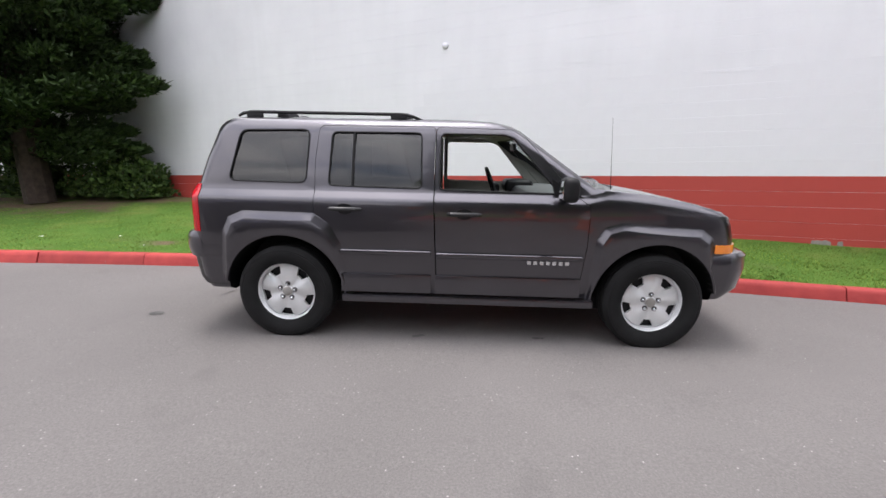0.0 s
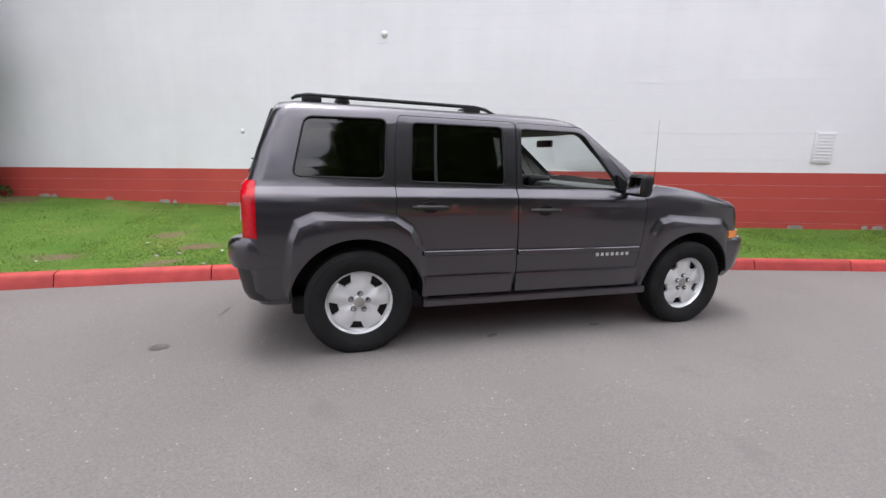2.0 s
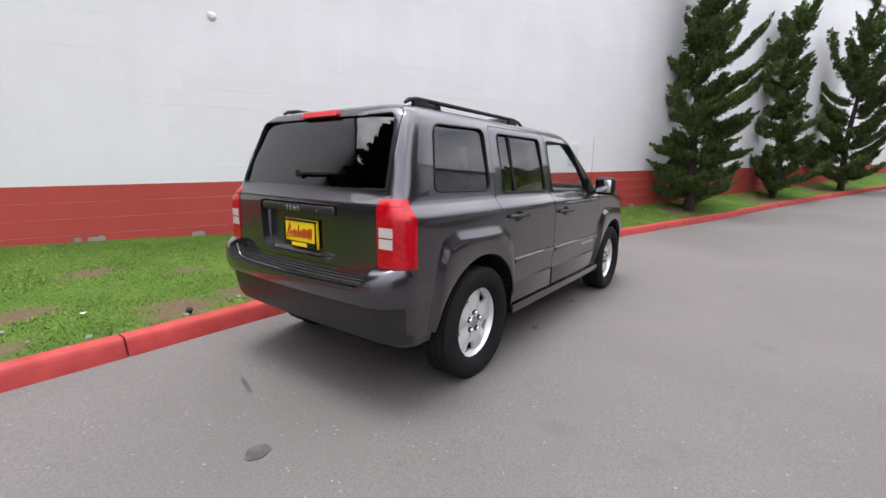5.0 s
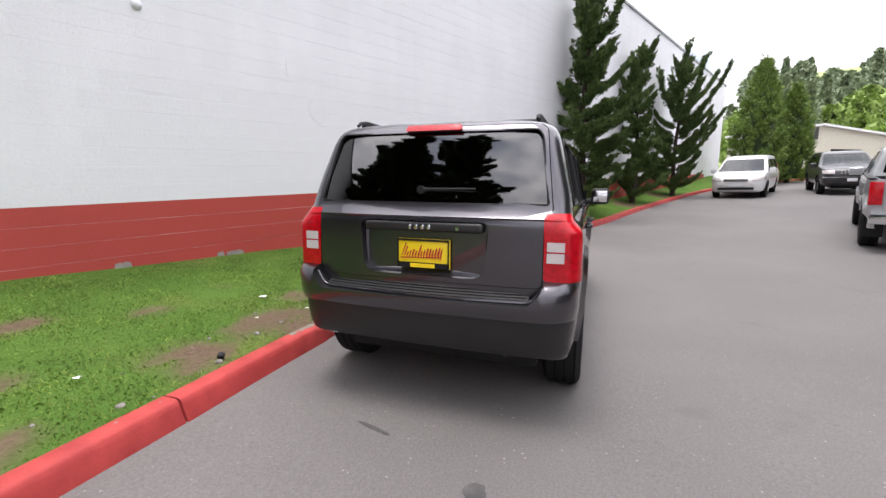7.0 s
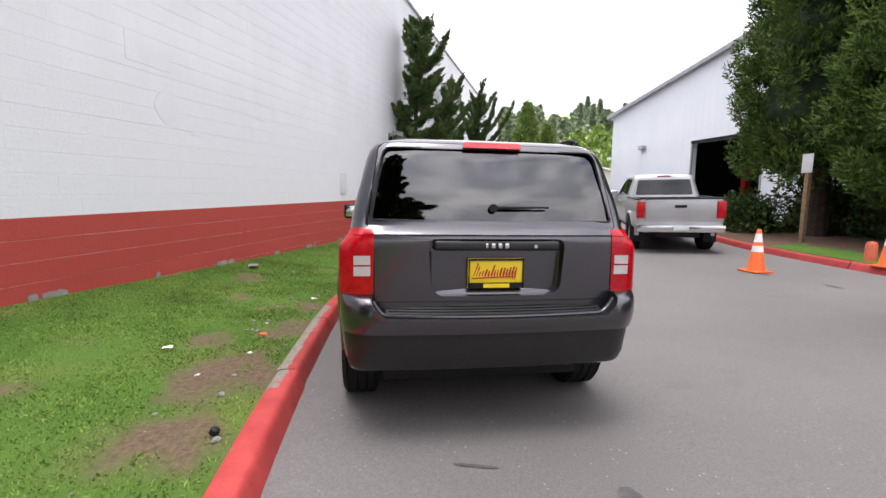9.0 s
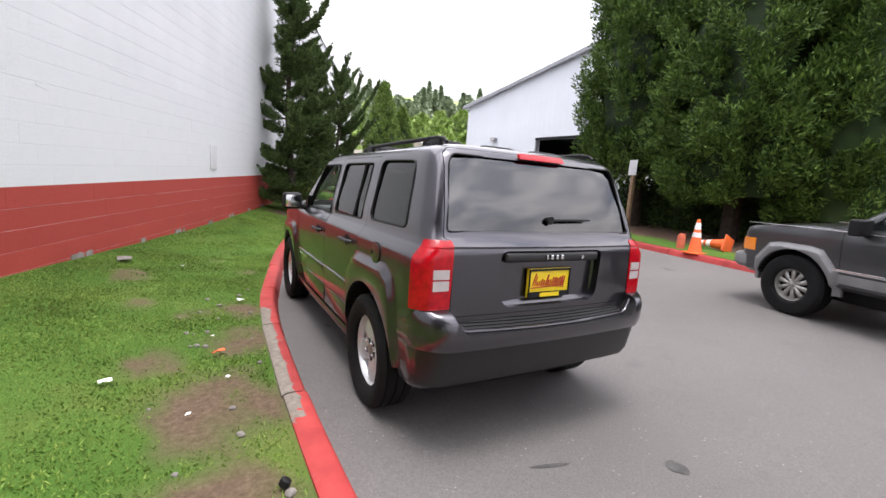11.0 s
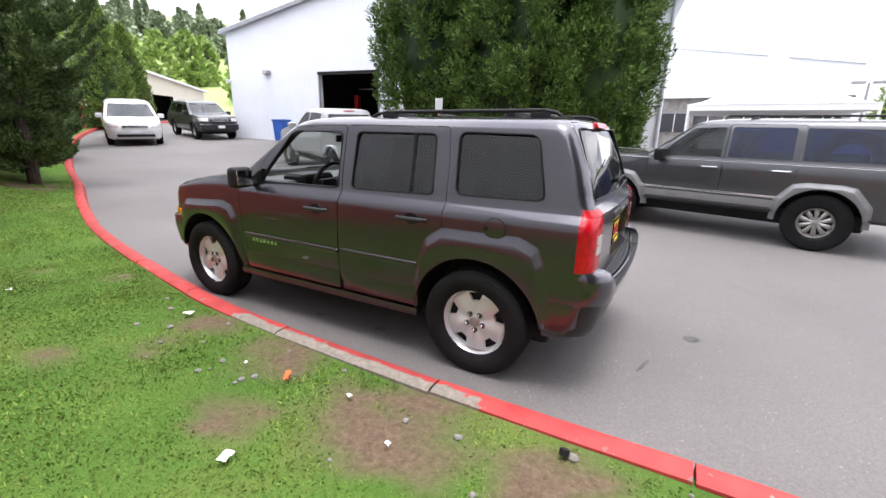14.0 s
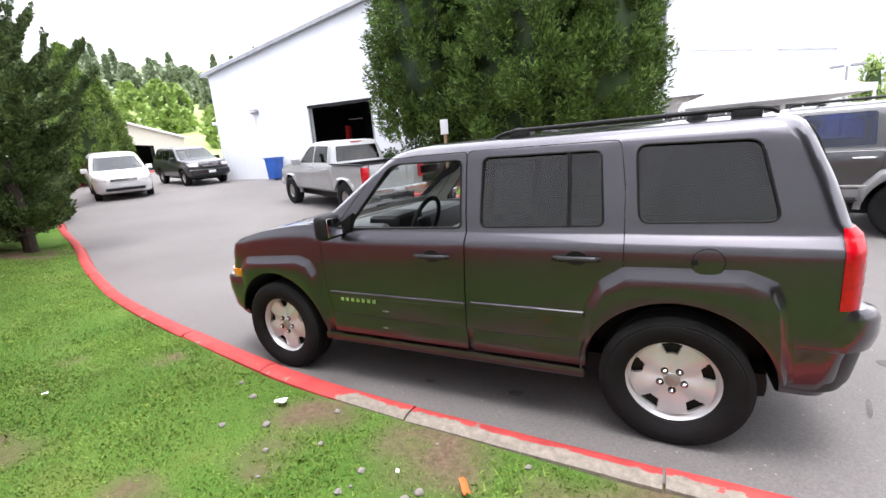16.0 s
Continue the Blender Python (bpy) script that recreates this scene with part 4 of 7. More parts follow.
def build_suv():
    car = thing("sport_utility_car", Matrix.Identity(4), "charcoal grey five-door car parked beside a red kerb", "car")
    shell = carve(hull(RINGS, 0, BON), [
        ("DIFFERENCE", hull(RINGS, 0.035, None, 0.80, 0.88), M["cabin"]),
        ("DIFFERENCE", arch_cutters(RINGS, (WB, -WB), WR, ARCH), M["trim"]),
        ("DIFFERENCE", prism(W_FRONT, "y", -1.2, 1.2), M["trim"]), ("DIFFERENCE", prism(W_REAR, "y", -1.2, 1.2), M["trim"]), ("DIFFERENCE", prism(W_QUARTER, "y", -1.2, 1.2), M["trim"]),
        ("DIFFERENCE", prism(W_BACK, "x", -2.4, -1.55), M["trim"]), ("DIFFERENCE", prism(W_SHIELD, "x", 0.1, 1.3), M["trim"]),
        ("DIFFERENCE", prism(soft_poly([(-0.365, 1.068), (0.365, 1.068), (0.345, 0.81), (0.30, 0.772), (-0.30, 0.772), (-0.345, 0.81)], 0.05), "x", -2.4, -1.962), M["paint"]),
    ], M["paint"])
    gap = 0.0035
    cut = bmesh.new()
    for s in (1, -1):
        lo, hi = sorted((s * 0.42, s * 1.2))
        prism(grow(D_FRONT, gap), "y", lo, hi, cut)
    cut2 = bmesh.new()
    for s in (1, -1):
        lo, hi = sorted((s * 0.42, s * 1.2))
        prism(grow(D_REAR, gap), "y", lo, hi, cut2)
    hood = soft_poly([(0.99, -0.70), (0.99, 0.70), (1.90, 0.64), (1.96, 0.3), (1.96, -0.3), (1.90, -0.64)], 0.05)
    body = carve(shell, [("DIFFERENCE", cut, M["trim"]), ("DIFFERENCE", cut2, M["trim"]), ("DIFFERENCE", prism(grow(GATE, gap), "x", -2.4, -1.70), M["trim"]),
                         ("DIFFERENCE", prism(grow(hood, gap), "z", 0.955, 1.3), M["trim"])])
    part("body", body, M["paint"], car, "charcoal metallic body shell")
    part("bonnet", carve(shell, [("INTERSECT", prism(hood, "z", 0.955, 1.3), M["paint"])]), M["paint"], car)
    gate = part("tailgate", carve(shell, [("INTERSECT", prism(GATE, "x", -2.4, -1.70), M["paint"])]), M["paint"], car, "charcoal tailgate with a recessed plate panel")
    pane = lambda poly, axis, lo, hi: carve(hull(RINGS, 0.008, BON), [("DIFFERENCE", hull(RINGS, 0.013, BON), None), ("INTERSECT", prism(grow(poly, 0.012), axis, lo, hi), None)])
    for s, tag in ((1, "left"), (-1, "right")):
        lo, hi = sorted((s * 0.42, s * 1.2))
        front = part("front_door", carve(shell, [("INTERSECT", prism(D_FRONT, "y", lo, hi), M["paint"])]), M["paint"], car, "charcoal front door with its window down")
        rear = part("rear_door", carve(shell, [("INTERSECT", prism(D_REAR, "y", lo, hi), M["paint"])]), M["paint"], car)
        p = part("window_glass", pane(W_REAR, "y", lo, hi), M["tint"], rear, "dark tinted door glass")
        p = part("quarter_glass", pane(W_QUARTER, "y", lo, hi), M["tint"], car, "dark tinted quarter glass")
        part("window_divider", tube([(-0.820, s * 0.757, 1.125), (-0.818, s * 0.715, 1.30), (-0.812, s * 0.670, 1.495)], 0.011, 8), M["trim"], rear)
        # seals round the windows
        for poly, own in ((W_FRONT, front), (W_REAR, rear), (W_QUARTER, car)):
            loop = [(x, s * (width_at(RINGS, z) + 0.001), z) for x, z in grow(poly, 0.004)]
            part("window_seal", tube(loop + loop[:2], 0.006, 6), M["trim"], own, "black rubber seal")
        for x, z, own in ((-0.865, 0.968, rear), (-0.03, 0.948, front)):
            y = s * width_at(RINGS, z)
            bm = tube([(x - 0.115, y + s * 0.004, z), (x - 0.095, y + s * 0.030, z + 0.002), (x + 0.085, y + s * 0.032, z + 0.002), (x + 0.115, y + s * 0.004, z)], [0.010, 0.014, 0.014, 0.010], 10)
            part("door_handle", bm, M["bumper_plastic"], own, "dark pull handle")
            cup = lathe([(0.052, s * 0.0005), (0.050, s * 0.003), (0.030, s * 0.0008)], 28, "y", None, (0, 0, 0))
            bmesh.ops.transform(cup, verts=cup.verts, matrix=Matrix.Translation((x, y, z)) @ Matrix.Diagonal((1.1, 1, 0.75, 1)))
            part("handle_cup", cup, M["trim"], own, "dark handle recess")
        # moulding, badge bars, lower crease
        for x0, x1, own in ((-0.905, -0.256, rear), (-0.225, 0.80, front)):
            y = s * (width_at(RINGS, 0.66) + 0.004)
            part("side_moulding", box(x0, x1, y - 0.020, y + 0.010, 0.648 if x0 < -0.3 else 0.636, 0.684 if x0 < -0.3 else 0.674, 0.013, 3), M["paint"], own, "narrow raised side moulding")
            y = s * (width_at(RINGS, 0.50) + 0.002)
            part("door_crease", box(x0, x1, y - 0.012, y + 0.004, 0.37, 0.505, 0.004, 2), M["paint"], own)
        for k in range(7):
            x = (0.42 + k * 0.044)
            y = s * (width_at(RINGS, 0.625) + 0.003)
            part("badge_bar", box(x, x + 0.029, y - 0.004, y + 0.005, 0.603, 0.634, 0.003, 1), M["chrome"], front, "small chrome badge shape")
        # flares, sill
        R_OUT = [(-1.79, 0.42), (-1.775, 0.60), (-1.745, 0.80), (-1.70, 0.895), (-1.59, 0.942), (-1.09, 0.935), (-0.975, 0.86), (-0.90, 0.72), (-0.865, 0.50), (-0.86, 0.35)]
        F_OUT = [(0.85, 0.35), (0.86, 0.55), (0.885, 0.80), (0.94, 0.885), (1.05, 0.915), (1.60, 0.882), (1.685, 0.82), (1.715, 0.66), (1.715, 0.42)]
        part("wheel_arch_flare", flare(RINGS, -WB, WR, ARCH, R_OUT, s, 0.030), M["paint"], car, "squared wheel-arch flare")
        part("wheel_arch_flare", flare(RINGS, WB, WR, ARCH, F_OUT, s, 0.030), M["paint"], car, "squared wheel-arch flare")
        y = s * 0.775
        part("sill", box(-0.90, 0.90, y - 0.05, y + 0.03, 0.295, 0.352, 0.015), M["paint"], car, "charcoal sill strip")
        # mirrors
        bm = box(0.600, 0.705, s * 0.912 - 0.088, s * 0.912 + 0.088, 1.058, 1.220, 0.048, 5)
        mir = part("wing_mirror", bm, M["trim"], car, "black plastic wing mirror")
        part("mirror_arm", tube([(0.65, s * 0.775, 1.078), (0.655, s * 0.86, 1.10)], 0.028, 10), M["trim"], mir)
        part("mirror_glass", box(0.593, 0.600, s * 0.912 - 0.066, s * 0.912 + 0.066, 1.082, 1.197, 0.003), M["chrome"], mir, "mirror glass")
        part("window_sail", prism([(0.59, 1.085), (0.79, 1.075), (0.56, 1.20)], "y", *sorted((s * 0.745, s * 0.778))), M["trim"], car)
        # roof rails
        ry = s * 0.545
        rail = part("roof_rail", tube([(-1.70, ry, 1.604), (-1.67, ry, 1.622), (-1.60, ry, 1.634), (-0.50, ry, 1.630), (-0.42, ry, 1.618), (-0.35, ry, 1.590)], [0.009, 0.0115, 0.012, 0.012, 0.011, 0.009], 10), M["trim"], car, "black roof rail")
        for x in (-1.58, -0.52):
            part("rail_foot", box(x - 0.06, x + 0.06, ry - 0.012, ry + 0.012, 1.575, 1.630, 0.010), M["trim"], rail)
        # tail lamps
        poly = soft_poly([(s * 0.640, 0.785), (s * 0.95, 0.785), (s * 0.95, 1.118), (s * 0.632, 1.118)], 0.015)
        lamp = part("tail_lamp", carve(hull(RINGS, -0.004, BON), [("INTERSECT", prism(poly, "x", -2.3, -1.908), None), ("DIFFERENCE", hull(RINGS, 0.03, None, 0.5), None)]), M["lamp_red"], car, "red tail lamp with clear bands")
        for z0, z1 in ((0.878, 0.926), (0.934, 0.980)):
            part("reversing_lens", carve(hull(RINGS, -0.008, BON), [("INTERSECT", prism([(s * 0.652, z0), (s * 0.735, z0), (s * 0.735, z1), (s * 0.652, z1)], "x", -2.3, -1.9), None), ("DIFFERENCE", hull(RINGS, 0.02, None, 0.5), None)]), M["lamp_white"], lamp, "clear reversing lens")
        # amber front marker
        part("side_marker", carve(hull(RINGS, -0.009, BON), [("INTERSECT", prism(soft_poly([(1.70, 0.715), (1.95, 0.715), (1.95, 0.775), (1.70, 0.775)], 0.008), "y", *sorted((s * 0.5, s * 1.0))), None), ("DIFFERENCE", hull(RINGS, 0.03, None, 0.5), None)]), M["amber"], car, "amber side marker")
    # fuel flap on the left flank
    fy = width_at(RINGS, 0.970) + 0.004
    tilt = Matrix.Translation((-1.44, fy, 0.970)) @ Matrix.Rotation(radians(0.8), 4, "X") @ Matrix.Translation((1.44, -fy, -0.970))
    flap = part("fuel_flap", lathe([(0.062, fy - 0.002), (0.062, fy + 0.003), (0.058, fy + 0.004), (0.001, fy + 0.004)], 40, "y", None, (-1.44, 0, 0.970)), M["paint"], car, "round fuel flap", at=tilt)
    part("flap_seam", lathe([(0.067, fy - 0.004), (0.067, fy + 0.0012), (0.0625, fy + 0.0012), (0.0625, fy - 0.004)], 40, "y", None, (-1.44, 0, 0.970)), M["trim"], flap)
    part("flap_notch", box(-1.400, -1.372, fy, fy + 0.008, 0.957, 0.983, 0.006), M["trim"], flap)
    # glass front and back
    part("rear_glass", pane(W_BACK, "x", -2.4, -1.55), M["rear_tint"], gate, "dark tinted rear window")
    part("windscreen", largest(pane(W_SHIELD, "x", 0.1, 1.3)), M["clear"], car, "clear windscreen")
    part("rear_seal", tube([(-1.972 + (z - 1.09) * 0.372 - 0.02 * (1 - (y / 0.7) ** 2), y, z) for y, z in grow(W_BACK, 0.004)] + [(-1.972 + (1.16 - 1.09) * 0.372, -0.645, 1.16)], 0.005, 6), M["trim"], gate)
    # bumpers
    BR = [(0.585, -2.045, -1.69, 0.798, 0.19, 0.01, 0.07), (0.593, -2.066, -1.69, 0.805, 0.19, 0.01, 0.075), (0.62, -2.078, -1.69, 0.809, 0.19, 0.01, 0.078), (0.66, -2.085, -1.70, 0.812, 0.19, 0.01, 0.08),
          (0.73, -2.08, -1.72, 0.811, 0.18, 0.01, 0.08), (0.765, -2.06, -1.73, 0.808, 0.16, 0.01, 0.07), (0.782, -2.02, -1.74, 0.800, 0.10, 0.01, 0.06)]
    BV = [(0.372, -1.93, -1.69, 0.755, 0.10, 0.01, 0.05), (0.385, -1.985, -1.69, 0.775, 0.15, 0.01, 0.06), (0.43, -2.012, -1.69, 0.785, 0.17, 0.01, 0.065), (0.50, -2.026, -1.69, 0.790, 0.18, 0.01, 0.07), (0.55, -2.035, -1.69, 0.795, 0.18, 0.01, 0.07), (0.584, -2.04, -1.69, 0.795, 0.18, 0.01, 0.07)]
    part("lower_valance", carve(hull(BV), [("DIFFERENCE", arch_cutters(RINGS, (-WB,), WR, ARCH, 0.4), M["trim"])], M["bumper_plastic"]), M["bumper_plastic"], car, "dark grey lower bumper valance")
    step = prism(soft_poly([(-0.575, 0.672), (0.575, 0.672), (0.64, 0.742), (0.66, 0.9), (-0.66, 0.9), (-0.64, 0.742)], 0.02), "x", -2.4, -1.9)
    bump = part("rear_bumper", carve(hull(BR), [("DIFFERENCE", step, M["trim"]), ("DIFFERENCE", arch_cutters(RINGS, (-WB,), WR, ARCH, 0.4), M["trim"])], M["paint"]), M["paint"], car, "charcoal rear bumper with a ribbed step pad")
    part("step_pad", bowed_bar([(-1.955, 0.738), (-1.992, 0.738), (-2.072, 0.688), (-2.076, 0.664), (-1.955, 0.664)], 0.575, 0.085), M["trim"], bump, "black ribbed step pad")
    for k in range(4):
        x, z = -2.005 - 0.017 * k, 0.733 - 0.0107 * k
        part("step_rib", bowed_bar([(x + 0.006, z), (x + 0.001, z + 0.004), (x - 0.005, z), (x, z - 0.008)], 0.56, 0.085), M["trim"], bump)
    lip = [(-2.083 + 0.09 * (y / 0.81) ** 2, y, z) for y, z in [(-0.638, 0.752), (-0.622, 0.725), (-0.60, 0.695), (-0.575, 0.680)] + [(-0.55 + 0.11 * k, 0.676) for k in range(11)] + [(0.575, 0.680), (0.60, 0.695), (0.622, 0.725), (0.638, 0.752)]]
    part("step_lip", tube([(x - 0.006, y, z + 0.003) for x, y, z in lip], 0.009, 8), M["paint"], bump, "thin rounded lip round the step pad")
    FB = [(0.335, 1.66, 1.74, 0.68, 0.01, 0.10, 0.1), (0.37, 1.66, 1.86, 0.76, 0.01, 0.17, 0.12), (0.45, 1.66, 1.94, 0.80, 0.01, 0.20, 0.13), (0.60, 1.66, 1.972, 0.815, 0.01, 0.21, 0.13), (0.69, 1.66, 1.972, 0.815, 0.01, 0.21, 0.13), (0.715, 1.66, 1.94, 0.80, 0.01, 0.20, 0.12)]
    part("front_bumper", carve(hull(FB), [("DIFFERENCE", arch_cutters(RINGS, (WB,), WR, ARCH, 0.4), M["trim"])], M["paint"]), M["paint"], car, "charcoal front bumper")
    # tailgate fittings
    part("recess_lip", bowed_bar([(-1.982, 0.770), (-1.972, 0.790), (-1.946, 0.822), (-1.925, 0.828), (-1.925, 0.770)], 0.318, 0.08), M["paint"], gate, "sloping lower lip of the plate recess")
    for s in (1, -1):
        part("recess_cheek", prism([(-1.972, s * 0.352), (-1.930, s * 0.300), (-1.930, s * 0.352)], "z", 0.815, 1.0), M["paint"], gate)
    part("tailgate_handle", box(-2.020, -1.945, -0.335, 0.335, 1.006, 1.060, 0.022, 5), M["bumper_plastic"], gate, "dark handle bar over the plate")
    for y, w in ((0.062, 0.020), (0.028, 0.030), (-0.008, 0.030), (-0.044, 0.032)):
        part("badge_shape", box(-2.028, -2.019, y - w * 0.36, y + w * 0.36, 1.020, 1.047, 0.005, 2), M["chrome"], gate, "small chrome badge shape")
    part("gate_lock", lathe([(0.010, -0.004), (0.010, 0.004), (0.006, 0.005)], 14, "x", None, (-2.021, -0.20, 1.03)), M["chrome"], gate)
    pl = part("licence_plate", box(-1.972, -1.955, -0.152, 0.152, 0.805, 0.965, 0.004), M["plate"], gate, "yellow dealer plate with red script shapes", at=Matrix.Translation((-0.018, 0, 0)))
    for y0, y1, z0, z1, m in ((-0.15, 0.15, 0.952, 0.963, "trim"), (-0.15, 0.15, 0.807, 0.836, "trim"), (-0.148, -0.142, 0.81, 0.96, "trim"), (0.142, 0.148, 0.81, 0.96, "trim"), (-0.07, 0.07, 0.810, 0.831, "plate")):
        part("plate_surround", box(-1.979, -1.972 if m == "trim" else -1.980, y0, y1, z0, z1) if m == "trim" else box(-1.983, -1.979, y0, y1, z0, z1), M[m], pl)
    rng = random.Random(4)
    y = 0.125
    for k in range(15):
        w, h = rng.uniform(0.004, 0.007), rng.uniform(0.018, 0.034) if k not in (0, 1, 6) else (0.068, 0.05, 0.052)[(0, 1, 6).index(k)]
        part("script_bar", prism([(y - w, 0.872 - 0.0015 * k), (y, 0.868 + 0.003 * k * 0.4), (y - h * 0.38, 0.872 + h + k * 0.0012), (y - w - h * 0.38, 0.868 + h + k * 0.0016)], "x", -1.976, -1.970), M["plate_red"], pl, "red script shape", 0)
        y -= w + 0.0105
    part("script_bar", prism([(0.13, 0.856), (-0.10, 0.866), (-0.10, 0.871), (0.13, 0.862)], "x", -1.976, -1.970), M["plate_red"], pl, "", 0)
    part("brake_lamp", carve(hull(RINGS, -0.012, BON), [("INTERSECT", prism(soft_poly([(-0.165, 1.545), (0.165, 1.545), (0.155, 1.578), (-0.155, 1.578)], 0.01), "x", -2.4, -1.70), None), ("DIFFERENCE", hull(RINGS, 0.02, None, 0.5), None)]), M["lamp_red"], gate, "high red brake lamp")
    wip = part("rear_wiper", tube([(-1.965, 0.02, 1.225), (-1.975, -0.05, 1.228), (-1.972, -0.28, 1.232)], [0.012, 0.008, 0.005], 8), M["trim"], gate, "black rear wiper")
    part("wiper_pivot", lathe([(0.022, -0.012), (0.020, 0.010), (0.010, 0.014)], 16, "x", None, (-1.965, 0.02, 1.225)), M["trim"], wip)
    part("antenna", tube([(1.00, -0.66, 1.09), (0.985, -0.665, 1.32), (0.965, -0.67, 1.62)], [0.004, 0.0013, 0.0009], 6), M["trim"], car, "thin black antenna")
    for y0 in (0.10, -0.55):
        part("wiper", tube([(1.01, y0, 1.115), (0.965, y0 + 0.2, 1.135), (0.93, y0 + 0.5, 1.14)], 0.009, 6), M["trim"], car)
    part("washer_jet", lathe([(0.010, -0.004), (0.010, 0.008), (0.005, 0.012)], 10, "z", None, (1.06, -0.73, 1.075)), M["trim"], car)
    # underside and exhaust
    part("underbody", box(-1.75, 1.65, -0.60, 0.60, 0.21, 0.36, 0.05), M["trim"], car, "dark underbody")
    part("axle", tube([(-WB, -0.68, 0.33), (-WB, 0.68, 0.33)], 0.045, 10), M["dark_metal"], car)
    part("axle", tube([(WB, -0.68, 0.33), (WB, 0.68, 0.33)], 0.045, 10), M["dark_metal"], car)
    part("exhaust_pipe", tube([(-1.45, -0.42, 0.30), (-1.80, -0.44, 0.36), (-1.93, -0.45, 0.365)], 0.022, 14), M["dark_metal"], car, "dark steel exhaust tailpipe")
    part("silencer", tube([(-1.55, -0.45, 0.31), (-1.60, -0.05, 0.31), (-1.60, 0.35, 0.31)], 0.085, 14), M["dark_metal"], car)
    # cabin
    for y in (0.36, -0.36):
        seat_part(car, -0.30, y, 0.50, 0.80)
    seat_part(car, -1.20, 0.0, 1.20, 0.80, "rear_bench")
    part("dashboard", box(0.40, 0.86, -0.68, 0.68, 0.82, 1.10, 0.07, 3), M["dash"], car, "grey dashboard")
    part("instrument_binnacle", box(0.34, 0.60, 0.20, 0.56, 1.03, 1.15, 0.05, 3), M["trim"], car)
    ring = bmesh.new()
    prev = [(0.185 * math.cos(a), 0.185 * math.sin(a)) for a in (2 * math.pi * k / 32 for k in range(33))]
    tube([(0.24 - b * 0.35, 0.37 + a, 1.07 + b * 0.93) for a, b in prev], 0.016, 8, ring)
    sw = part("steering_wheel", ring, M["trim"], car, "black steering wheel")
    part("wheel_hub", box(0.235, 0.30, 0.28, 0.46, 1.02, 1.11, 0.03, 3), M["trim"], sw)
    part("cabin_mirror", box(0.36, 0.39, -0.12, 0.12, 1.40, 1.46, 0.012), M["trim"], car)
    part("window_sticker", prism([(0.722, 1.18), (0.660, 1.44), (0.657, 1.44), (0.719, 1.18)], "x", -0.62, -0.40), M["paper"], car, "white price sheet inside the rear window")
    rim = spoke_rim_mesh(0.236, 5, (0.58, 0.81, 0.46), 0.020)
    wheel_set(car, (WB, -WB), 0.722, WR, 0.228, 0.215, rim, 0.0, True, "silver five-spoke steel wheel")


build_suv()


# ---- other vehicles ----
def pane_of(rings, bon, poly, axis, lo, hi, step=0.012):
    return carve(hull(rings, 0.006, bon), [("DIFFERENCE", hull(rings, 0.012, bon), None), ("INTERSECT", prism(grow(poly, step), axis, lo, hi), None)])


